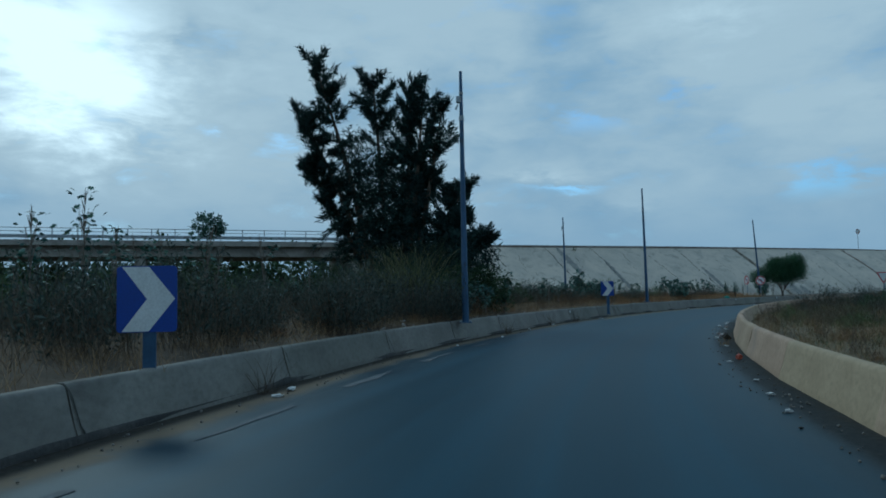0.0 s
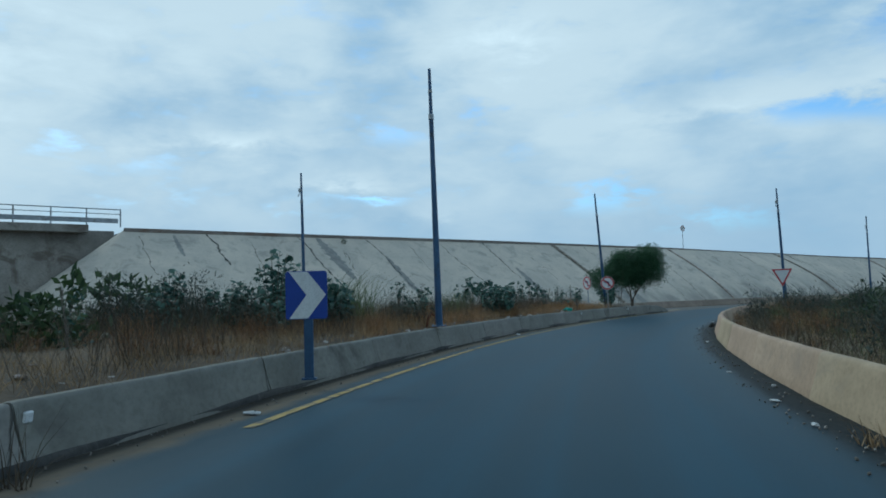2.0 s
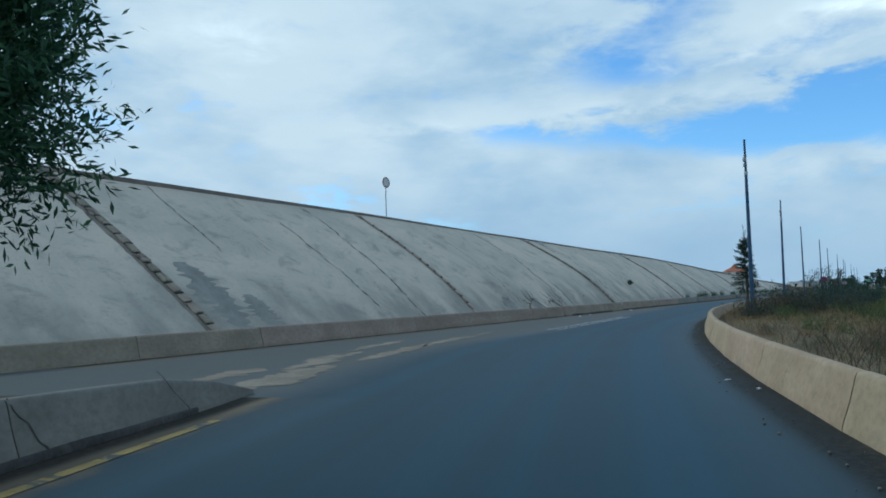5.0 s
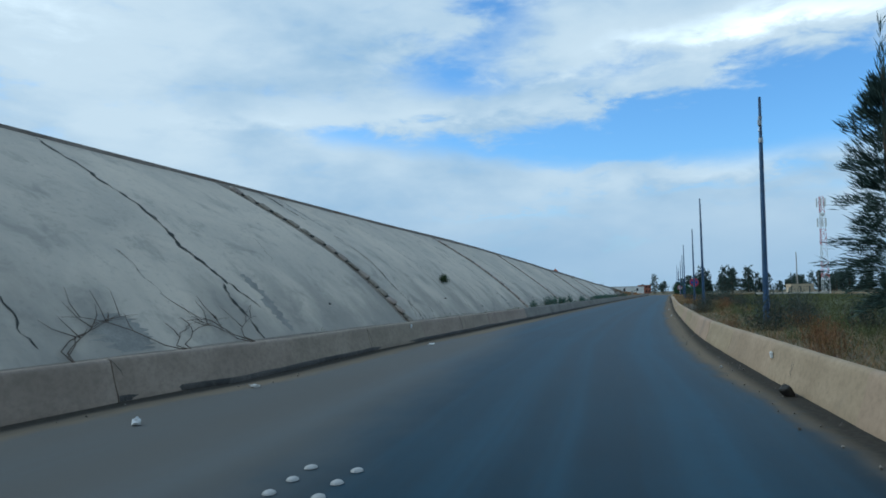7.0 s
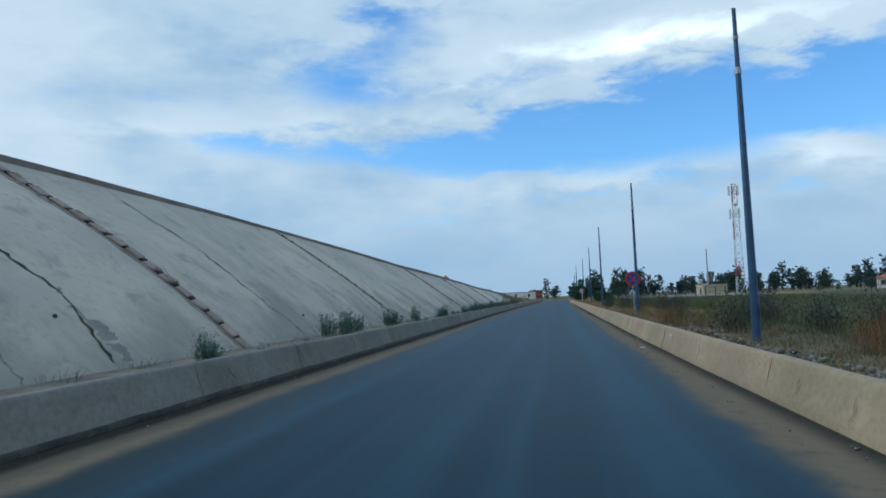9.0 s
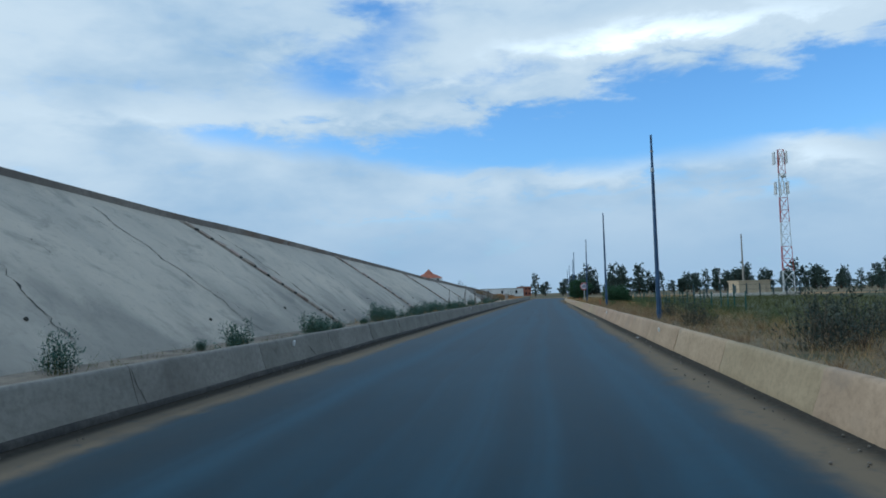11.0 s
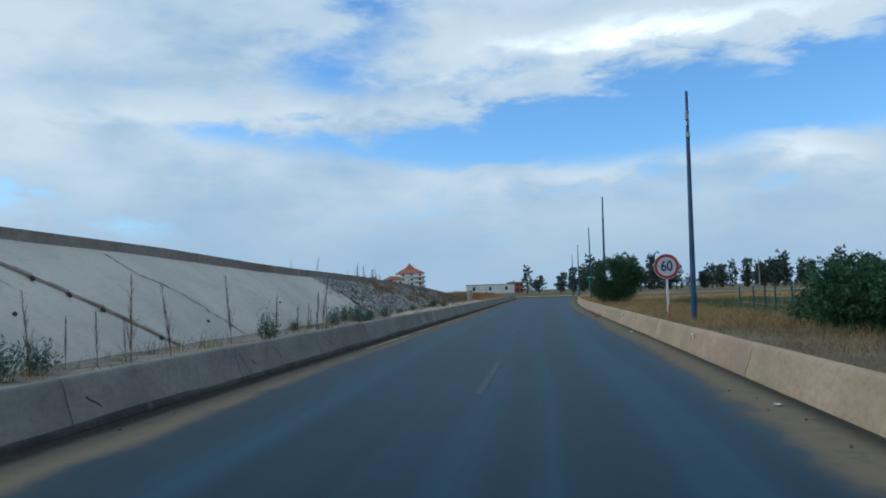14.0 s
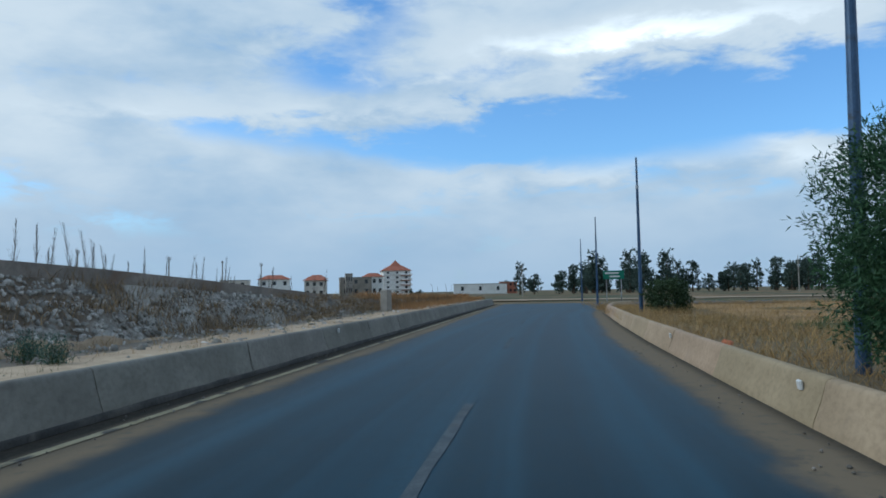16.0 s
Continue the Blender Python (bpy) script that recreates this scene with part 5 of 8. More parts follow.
def road_studs():
    bm = bmesh.new()
    bmesh.ops.create_uvsphere(bm, u_segments=10, v_segments=6, radius=0.046)
    bmesh.ops.scale(bm, vec=(1.25, 1.0, 0.55), verts=bm.verts)
    bmesh.ops.delete(bm, geom=[v for v in bm.verts if v.co.z < -0.012], context="VERTS")
    first = tagged(part("road_stud", bm, STUD), "white domed ceramic road stud on the asphalt", "road stud", "road studs")
    first.matrix_basis = pose(*bank(86.67, 54.15, 0.004))
    for k in range(1, 34):
        copy_thing(first, pose(*bank(86.67 - 0.352 * k, 54.15 - 0.0755 * 0.352 * k + rng.normal(0, 0.015), 0.004), 0, 0, rng.uniform(0, 40)))
    for k in range(34):
        if k in (9, 17, 26):
            continue
        copy_thing(first, pose(*bank(86.66 - 0.352 * k, 53.77 - 0.0755 * 0.352 * k + rng.normal(0, 0.015), 0.004), 0, 0, rng.uniform(0, 40)))


road_studs()


def barrier_reflectors():
    bm = bmesh.new()
    add_box(bm, (0.10, 0.035, 0.10), None, 0.012)
    first = tagged(part("barrier_reflector", bm, SIGN_WHITE), "small pale reflector block fixed to the barrier", "reflector", "barrier reflectors")
    rows = [(s, right_edge(s) - 0.135, 0.33) for s in (103.6, 111.4, 150.4, 190, 206, 247.5, 253.7, 259.1, 265.4, 272.4, 280.4, 288)]
    rows += [(s, 4.535, 0.42) for s in (31.2, 61, 69.2)] + [(s, left_edge(s) + 0.16, 0.44) for s in (119, 185.6, 219, 289)]
    for k, (s, d, z) in enumerate(rows):
        t = tangent(s)
        m = pose(*beside(s, d, z), 8 if d > 0 else -8, 0, math.degrees(math.atan2(t[1], t[0])))
        if k:
            copy_thing(first, m)
        else:
            first.matrix_basis = m


barrier_reflectors()


# ---- plants ----
def blades(name, base, height, width, lean, material, label, segs=2, droop=0.25, per=1, spread=0.0, seed=1, parent=None, kind="stuff", category="grass"):
    """Many grass blades or stalks as one mesh. base: (n, 3) feet; height, width: ranges."""
    r = np.random.default_rng(seed)
    base = np.repeat(np.asarray(base, float), per, axis=0)
    n = len(base)
    base[:, :2] += r.normal(0, spread, (n, 2)) if spread else 0
    h, wd = r.uniform(*height, n), r.uniform(*width, n)
    a = r.uniform(0, math.tau, n)
    tilt = r.uniform(0, lean, n)
    way = np.stack([np.cos(a) * np.sin(tilt), np.sin(a) * np.sin(tilt), np.cos(tilt)], -1)
    b = r.uniform(0, math.tau, n)
    side = np.stack([np.cos(b), np.sin(b), np.zeros(n)], -1)
    verts, k = [], segs + 1
    for i in range(segs):
        f = i / segs
        c = base + way * (h * f)[:, None]
        c[:, :2] += np.stack([np.cos(a), np.sin(a)], -1) * (droop * h * f * f)[:, None]
        c[:, 2] -= droop * 0.35 * h * f * f
        verts += [c - side * (wd * (1 - 0.6 * f) / 2)[:, None], c + side * (wd * (1 - 0.6 * f) / 2)[:, None]]
    tip = base + way * h[:, None]
    tip[:, :2] += np.stack([np.cos(a), np.sin(a)], -1) * (droop * h)[:, None]
    tip[:, 2] -= droop * 0.5 * h
    verts.append(tip)
    verts = np.stack(verts, 1)
    m = 2 * segs + 1
    idx = np.arange(n)[:, None] * m
    faces = []
    for i in range(segs - 1):
        faces.append(np.concatenate([idx + 2 * i, idx + 2 * i + 1, idx + 2 * i + 3], 1))
        faces.append(np.concatenate([idx + 2 * i, idx + 2 * i + 3, idx + 2 * i + 2], 1))
    faces.append(np.concatenate([idx + 2 * segs - 2, idx + 2 * segs - 1, idx + 2 * segs], 1))
    return tri_mesh(name, verts.reshape(-1, 3), np.concatenate(faces), material, parent, label, category if not parent else "", kind if not parent else "")


def tri_mesh(name, verts, faces, material, parent=None, label="", category="", kind=""):
    data = bpy.data.meshes.new(name)
    data.vertices.add(len(verts))
    data.vertices.foreach_set("co", np.asarray(verts, np.float32).ravel())
    data.loops.add(len(faces) * 3)
    data.loops.foreach_set("vertex_index", np.asarray(faces, np.int32).ravel())
    data.polygons.add(len(faces))
    data.polygons.foreach_set("loop_start", np.arange(0, len(faces) * 3, 3, dtype=np.int32))
    data.materials.append(material)
    data.update(calc_edges=True)
    ob = new(name, data)
    if parent:
        ob.parent = parent
    return tagged(ob, label, category, kind=kind)


def leaf_cloud(centres, ways, length, width, seed, flat=0.0):
    """Two-triangle leaves at the centres, pointing the given ways. Returns verts, faces."""
    r = np.random.default_rng(seed)
    n = len(centres)
    ways = ways / (np.linalg.norm(ways, axis=1, keepdims=True) + 1e-9)
    ref = r.normal(0, 1, (n, 3))
    ref[:, 2] += flat * 4
    side = np.cross(ways, ref)
    side /= np.linalg.norm(side, axis=1, keepdims=True) + 1e-9
    ln, wd = r.uniform(*length, n)[:, None], r.uniform(*width, n)[:, None]
    a = centres
    mid = centres + ways * ln * 0.5
    tip = centres + ways * ln
    v = np.stack([a, mid - side * wd / 2, tip, mid + side * wd / 2], 1).reshape(-1, 3)
    i = np.arange(n)[:, None] * 4
    f = np.concatenate([np.concatenate([i, i + 1, i + 2], 1), np.concatenate([i, i + 2, i + 3], 1)])
    return v, f


def lump_points(lumps, count, r, shell=0.55):
    """Points in a crown made of ellipsoid lumps (x, y, z, rx, ry, rz), denser towards the outside."""
    vol = np.array([l[3] * l[4] * l[5] for l in lumps]) ** 0.75
    pick = r.choice(len(lumps), count, p=vol / vol.sum())
    d = r.normal(0, 1, (count, 3))
    d /= np.linalg.norm(d, axis=1, keepdims=True)
    rad = r.uniform(shell, 1.0, count) ** 0.7
    l = np.array(lumps, float)[pick]
    return l[:, :3] + d * rad[:, None] * l[:, 3:], d


def leafy_crown(name, lumps, twigs, per, spread, length, width, material, parent, seed, out=0.8, up=0.25, shell=0.55, droop=0.0):
    """A crown of twigs that carry small leaves."""
    r = np.random.default_rng(seed)
    p, d = lump_points(lumps, twigs, r, shell)
    keep = np.array([noise.noise((x * 0.9, y * 0.9, z * 0.9)) > -0.35 for x, y, z in p + seed])
    p, d = p[keep], d[keep]
    way = d * out + r.normal(0, 0.5, d.shape)
    way[:, 2] += up
    way /= np.linalg.norm(way, axis=1, keepdims=True)
    n = len(p)
    t = r.uniform(0, 1, (n, per))
    c = p[:, None] + way[:, None] * (t * spread)[..., None] + r.normal(0, spread * 0.12, (n, per, 3))
    c[..., 2] -= droop * t * spread
    lw = way[:, None] * 0.6 + r.normal(0, 0.6, (n, per, 3))
    v, f = leaf_cloud(c.reshape(-1, 3), lw.reshape(-1, 3), length, width, seed + 1)
    return tri_mesh(name, v, f, material, parent)


def limbs(parent, trunk, ends, r0, material, seed, name="trunk"):
    """A tapered trunk through the points and limbs from it to the ends."""
    r = np.random.default_rng(seed)
    bm = bmesh.new()
    pts = [Vector(p) for p in trunk]
    n = len(pts)
    add_tube(bm, pts, [r0 * (1 - 0.55 * k / (n - 1)) for k in range(n)], 9)
    part(name, bm, material, parent)
    for e in ends:
        e = Vector(e)
        k = int(r.integers(max(1, n - 3), n))
        a = pts[k]
        mid = (a + e) / 2 + Vector((r.normal(0, 0.15), r.normal(0, 0.15), 0.12))
        bm = bmesh.new()
        add_tube(bm, [a, a.lerp(mid, 0.5), mid, e], [r0 * 0.42, r0 * 0.34, r0 * 0.24, r0 * 0.08], 6)
        part("limb", bm, material, parent)


def big_casuarina():
    x0, y0 = -1.9, 28.6
    tree = thing("casuarina_tree", (x0, y0, 0.55), "tall dark casuarina tree with spiky drooping branches", "tree")
    r = np.random.default_rng(11)
    stems = [((-0.6, 0, 0), (-3.2, -0.3, 10.2)), ((-0.2, 0.3, 0), (-0.9, 0.4, 9.5)), ((0.2, 0, 0), (0.7, 0.0, 9.3)), ((0.4, -0.2, 0), (1.9, 0.2, 8.2)), ((0.3, -0.1, 0), (1.2, -0.2, 8.9)), ((-0.5, 0.1, 0), (-3.9, 0.2, 8.3)),
             ((0.6, 0.2, 0), (2.9, 0.8, 5.2)), ((0.6, 0.2, 0), (3.0, -0.4, 3.7)), ((0.6, -0.3, 0), (3.5, -2.0, 2.7)), ((-0.8, 0, 0), (-3.6, 0.5, 6.2)), ((0.3, 0.3, 0), (1.0, 0.8, 5.6))]
    pts, ways = [], []
    for k, (a, b) in enumerate(stems):
        a, b = np.array(a), np.array(b)
        bend = np.array([0, 0, 1.4]) + r.normal(0, 0.3, 3)
        curve = [a + (b - a) * f + bend * math.sin(math.pi * f) * 0.35 for f in np.linspace(0, 1, 7)]
        bm = bmesh.new()
        add_tube(bm, curve, [0.17, 0.15, 0.12, 0.10, 0.07, 0.045, 0.02], 7)
        part("trunk", bm, BARK, tree)
        count = 37 if b[2] > 7 else 54
        for j in range(count):
            f = r.uniform(0.22, 1.0) ** 0.8
            root = a + (b - a) * f + bend * math.sin(math.pi * f) * 0.35
            ang = r.uniform(0, math.tau)
            reach = (1.7 - 1.05 * f) * r.uniform(0.4, 1.45) * (1.0 if b[2] > 7 else 0.72)
            d = np.array([math.cos(ang), math.sin(ang) * 0.8, r.uniform(0.2, 1.3) if f > 0.45 else r.uniform(-0.5, 0.5)])
            d /= np.linalg.norm(d)
            for q in np.linspace(0.08, 1.0, 13):
                c = root + d * reach * q + np.array([0, 0, (-0.45 if f < 0.6 else 0.18) * q * q * reach])
                m = 15
                ww = d * 0.8 + r.normal(0, 0.42, (m, 3))
                ww[:, 2] -= 0.30 if f < 0.6 else -0.05
                pts.append(c + r.normal(0, 0.055, (m, 3)))
                ways.append(ww)
        tip = b + bend * 0.0
        for j in range(60):
            pts.append(tip + np.array([r.normal(0, 0.05), r.normal(0, 0.05), r.uniform(-0.9, 0.35)]) + r.normal(0, 0.05, (3, 3)))
            ways.append(np.array([0, 0, 1.0]) * 0.8 + r.normal(0, 0.35, (3, 3)))
    # dense dark skirt
    p, d = lump_points([(0.2, 0.2, 2.6, 2.3, 1.8, 2.2), (1.9, -1.2, 1.8, 1.6, 1.2, 1.6), (3.0, -2.0, 2.1, 1.0, 0.9, 1.1), (-0.3, 0, 4.4, 1.7, 1.4, 1.9), (-1.7, 0, 6.2, 0.8, 0.9, 1.5), (0.1, 0, 6.4, 0.95, 0.9, 1.6), (-0.9, 0.2, 5.5, 1.2, 1.1, 1.4)], 22000, r, 0.15)
    pts.append(p)
    ways.append(d * 0.5 + r.normal(0, 0.5, d.shape) - np.array([0, 0, 0.45]))
    v, f = leaf_cloud(np.concatenate(pts), np.concatenate(ways), (0.16, 0.34), (0.026, 0.052), 3)
    tri_mesh("crown", v, f, NEEDLE, tree)


big_casuarina()


def mimosa_tree():
    tree = thing("mimosa_tree", (30.9, 65.25, 0.5), "round green mimosa tree with a forked dark trunk", "tree")
    limbs(tree, [(0, 0, -0.1), (0.05, 0, 0.4), (0.25, -0.05, 0.8), (0.55, -0.1, 1.25), (0.8, -0.1, 1.7)], [(1.4, 0.2, 2.6), (0.3, 0.3, 2.9), (1.1, -0.7, 2.4), (0.9, 0.6, 2.7), (0.4, -0.3, 3.0)], 0.085, BARK, 2)
    limbs(tree, [(0, 0, -0.1), (-0.02, 0.02, 0.5), (-0.08, 0, 1.0), (-0.3, 0, 1.5)], [(-1.3, 0.1, 2.2), (-0.6, 0.6, 2.6), (-0.9, -0.6, 2.3), (-0.2, 0, 2.9)], 0.075, PALE_BARK, 3)
    lumps = [(0.85, -0.5, 2.95, 0.90, 0.95, 0.75), (0.95, -0.6, 2.2, 1.0, 1.0, 0.85), (-0.05, 0.1, 2.8, 0.8, 0.8, 0.6), (0.3, 0, 2.3, 1.25, 1.25, 0.95), (-0.8, 0.45, 2.25, 1.0, 1.0, 0.85), (-0.5, 0.3, 2.9, 0.55, 0.55, 0.5), (-1.6, 0.85, 1.75, 0.8, 0.85, 0.62), (0.0, -0.1, 1.75, 1.2, 1.0, 0.55), (1.15, -0.75, 3.2, 0.45, 0.45, 0.42)]
    leafy_crown("crown", lumps, 6400, 14, 0.42, (0.06, 0.12), (0.018, 0.032), MIMOSA, tree, 21, 0.8, 0.45, 0.20)
    r = np.random.default_rng(4)
    bm = bmesh.new()
    add_rod(bm, (-1.05, -0.35, -0.05), (-0.80, -0.30, 1.35), 0.025, 0.02, 7)
    stake = thing("tree_stake", (30.9, 65.25, 0.5), "pale wooden stake leaning beside the tree", "stake")
    part("pole", bm, PALE_BARK, stake)


mimosa_tree()


def young_casuarina():
    tree = thing("casuarina_sapling", (*bank(91.5, 48.88)[:2], 0.1), "young casuarina with feathery dark green branches", "tree")
    r = np.random.default_rng(6)
    bm = bmesh.new()
    add_tube(bm, [(0, 0, -0.1), (0.02, 0, 1.0), (-0.05, 0, 1.8), (-0.12, 0, 2.6), (-0.1, 0, 3.5)], [0.07, 0.06, 0.045, 0.03, 0.012], 8)
    part("trunk", bm, BARK, tree)
    bm = bmesh.new()
    add_tube(bm, [(0, 0, 0.9), (0.12, 0, 1.4), (0.10, 0.05, 2.2)], [0.04, 0.03, 0.012], 6)
    part("limb", bm, BARK, tree)
    pts, ways = [], []
    for j in range(92):
        z = 0.95 + 2.3 * (j / 92) + r.normal(0, 0.05)
        ang = j * 2.4 + r.normal(0, 0.3)
        reach = np.interp(z, [0.95, 1.3, 1.9, 2.6, 3.25], [0.46, 0.60, 0.47, 0.34, 0.16]) * r.uniform(0.6, 1.2)
        d = np.array([math.cos(ang), math.sin(ang), np.interp(z, [0.9, 2.0, 3.3], [0.15, 0.45, 1.3])])
        for q in np.linspace(0.12, 1, 14):
            c = np.array([-0.08 * z / 3, 0, z]) + d * reach * q + np.array([0, 0, -0.16 * q * q])
            m = 9
            ww = d * 1.3 + r.normal(0, 0.30, (m, 3))
            ww[:, 2] -= np.interp(z, [0.8, 3.0], [0.30, -0.2])
            pts.append(c + r.normal(0, 0.030, (m, 3)))
            ways.append(ww)
    for x, y, top in ((-0.10, 0.0, 4.0), (0.18, 0.05, 3.75), (-0.28, -0.05, 3.45)):
        for q in np.linspace(0, 1, 16):
            pts.append(np.array([-0.08 + (x + 0.08) * q, y * q, 2.9 + (top - 2.9) * q]) + r.normal(0, 0.015, (5, 3)))
            ways.append(np.array([x * 0.3, 0, 1.0]) + r.normal(0, 0.25, (5, 3)))
    v, f = leaf_cloud(np.concatenate(pts), np.concatenate(ways), (0.09, 0.20), (0.008, 0.014), 5)
    tri_mesh("crown", v, f, PINE, tree)
    tree.scale = (1.1, 1.1, 1.1)


young_casuarina()


def bush(place, size, height, material, label, seed, name="bush", twigs=900, leaf=(0.05, 0.10), width=(0.014, 0.028), per=14, stem=True, group=""):
    b = thing(name, place, label, "bush", group)
    r = np.random.default_rng(seed)
    lumps = []
    for k in range(7):
        a = r.uniform(0, math.tau)
        q = r.uniform(0.15, 0.55) * size
        hh = r.uniform(0.32, 0.62) * height
        lumps.append((q * math.cos(a), q * math.sin(a), hh, size * r.uniform(0.4, 0.6), size * r.uniform(0.4, 0.6), min(hh, height - hh) * r.uniform(0.85, 1.05)))
    lumps.append((0, 0, height * 0.55, size * 0.6, size * 0.6, height * 0.45))
    if stem:
        limbs(b, [(0, 0, -0.1), (0.05, 0, height * 0.2), (0.0, 0.05, height * 0.4)], [(l[0] * 0.8, l[1] * 0.8, l[2]) for l in lumps[:6]], 0.05 + 0.012 * height, BARK, seed)
    leafy_crown("crown", lumps, twigs, per, 0.16 * height ** 0.6 + 0.1, leaf, width, material, b, seed, 0.7, 0.35, 0.4)
    return b


def mimosa_bush():
    tree = thing("mimosa_bush", (*bank(262.5, 47.95)[:2], 0.0), "large round green mimosa bush behind a lamp post", "bush", turn=BANK_TURN - 90)
    lumps = [(0.0, 0.0, 1.85, 1.15, 1.2, 0.95), (-0.80, 0.0, 1.95, 0.85, 0.9, 0.90), (0.70, 0.1, 2.15, 0.95, 1.0, 0.85), (0.15, 0.0, 2.60, 1.05, 1.0, 0.58), (-0.20, -0.1, 1.15, 0.90, 0.9, 0.60),
             (1.45, 0.0, 2.05, 0.55, 0.6, 0.42), (-0.90, 0.0, 1.35, 0.60, 0.6, 0.60), (-0.55, 0.1, 2.65, 0.6, 0.7, 0.42), (0.6, -0.2, 1.25, 0.85, 0.8, 0.62), (0.2, 0.0, 0.70, 0.60, 0.6, 0.40), (-0.65, 0.0, 0.85, 0.60, 0.6, 0.50)]
    limbs(tree, [(0.1, 0, -0.1), (0.05, 0, 0.35), (-0.05, 0.05, 0.8), (0.0, 0, 1.2)], [(q[0] * 0.8, q[1], q[2]) for q in lumps], 0.085, BARK, 31)
    leafy_crown("crown", lumps, 7600, 16, 0.32, (0.05, 0.11), (0.013, 0.023), MIMOSA, tree, 31, 0.8, 0.35, 0.25)


mimosa_bush()
bush((*bank(232.6, 45.7)[:2], -0.05), 1.7, 1.8, MIMOSA, "dark green rounded bush in the field", 33, twigs=1500, leaf=(0.08, 0.14), width=(0.03, 0.05))
bush((*bank(236.5, 44.7)[:2], -0.05), 1.2, 1.3, OLIVE, "dark green rounded bush in the field", 34, twigs=1200, leaf=(0.08, 0.14), width=(0.03, 0.05))
bush((*bank(288.6, 46.4)[:2], 0.0), 1.25, 1.6, OLIVE, "leafy green bush beside a lamp post", 35, twigs=1000, leaf=(0.07, 0.14), width=(0.03, 0.06))
bush(slope_point(117.9, 0.30), 0.20, 0.36, OLIVE, "small bush growing out of the concrete slope", 36, "slope_shrub", 260, (0.05, 0.09), (0.012, 0.02), 10, False)
bush(slope_point(42.6, 0.93), 0.2, 0.3, OLIVE, "small weed growing out of the concrete slope", 37, "slope_shrub", 60, (0.05, 0.09), (0.012, 0.02), 8, False)
for k, (x, y, size, h) in enumerate(((0.6, 25.8, 1.1, 1.7), (1.4, 26.0, 1.1, 1.7), (-1.2, 25.2, 1.2, 1.6), (0.2, 24.2, 0.9, 1.4), (-3.4, 26.2, 1.2, 1.5), (-4.6, 29.0, 1.3, 2.0))):
    bush((x, y, 0.6), size, h, OLIVE, "grey-green shrub under the casuarina tree", 40 + k, "shrub", 480, (0.07, 0.14), (0.025, 0.05), 10, True, "shrubs under the tree")
bush((*bank(98.2, 45.6)[:2], -0.1), 1.7, 2.4, PINE, "dark green bush by the verge", 59, "verge_bush", 700, (0.08, 0.16), (0.016, 0.03), 12, True, "bushes by the verge")
for k, (u, w) in enumerate(((101.5, 44.2), (104.5, 43.4), (112, 43.0), (95.5, 45.0))):
    bush((*bank(u, w)[:2], -0.1), rng.uniform(0.8, 1.3), rng.uniform(1.0, 1.9), PINE, "dark green bush by the verge", 60 + k, "verge_bush", 380, (0.06, 0.12), (0.012, 0.022), 12, True, "bushes by the verge")


shrub = bush((*beside(48, -8.0)[:2], -0.05), 0.9, 1.1, OLIVE, "dark green shrub on the inner verge", 55, "verge_shrub", 330, (0.06, 0.13), (0.02, 0.045), 9, True, "shrubs on the inner verge")
for k, (s, d) in enumerate(((36, -9.5), (41, -7.2), (44, -11.0), (50, -10.2), (53, -7.4), (56, -12.0), (58, -8.8), (62, -10.0), (64, -7.0), (67, -11.5), (70, -8.2), (74, -9.6), (78, -7.4), (84, -9.0), (20, -10.5), (26, -8.6), (12, -9.8))):
    copy_thing(shrub, pose(*beside(s, d, -0.05), 0, 0, 71 * k) @ Matrix.Scale(0.65 + 0.11 * (k * 7 % 6), 4))


def hedge():
    r = np.random.default_rng(23)
    plants = [bush((0, 0, 0), 1.5, h, OLIVE, "dark grey-green thicket shrub beside the bridge", 80 + k, "thicket_shrub", 90, (0.16, 0.32), (0.08, 0.16), 7, True, "thicket by the bridge") for k, h in enumerate((1.7, 2.2, 1.4))]
    for k in range(46):
        u, w = r.uniform(-46, 22), r.uniform(34, 66)
        m = pose(*bank(u, w, 0.1), 0, 0, r.uniform(0, 360)) @ Matrix.Scale(r.uniform(0.8, 1.5), 4)
        if k < 3:
            plants[k].matrix_basis = m
        else:
            copy_thing(plants[k % 3], m)
    for k in range(44):
        u, w = -66 + 2.0 * k + r.uniform(-1, 1), r.uniform(84, 96)
        copy_thing(plants[k % 3], pose(*bank(u, w, 0.0), 0, 0, r.uniform(0, 360)) @ Matrix.Scale(r.uniform(3.0, 3.9), 4))
    for k in range(22):
        copy_thing(plants[k % 3], pose(*bank(r.uniform(-50, 16), r.uniform(56, 67), 0.0), 0, 0, r.uniform(0, 360)) @ Matrix.Scale(r.uniform(1.4, 2.0), 4))


hedge()


def castor_leaf(r, size):
    """A palmate leaf: star outline round the origin in the xy plane, drooping."""
    lobes = 7
    out = []
    for k in range(lobes):
        a = -2.3 + 4.6 * k / (lobes - 1)
        ln = size * (1.0 - 0.25 * abs(k - 3) / 3)
        out.append((a - 0.36, ln * 0.66))
        out.append((a, ln))
    out.append((2.3 + 0.3, size * 0.25))
    v = [(0, 0, 0)] + [(q * math.cos(a), q * math.sin(a), -0.35 * q * q / size) for a, q in out]
    f = [(0, k, k + 1) for k in range(1, len(v) - 1)]
    return np.array(v), np.array(f)


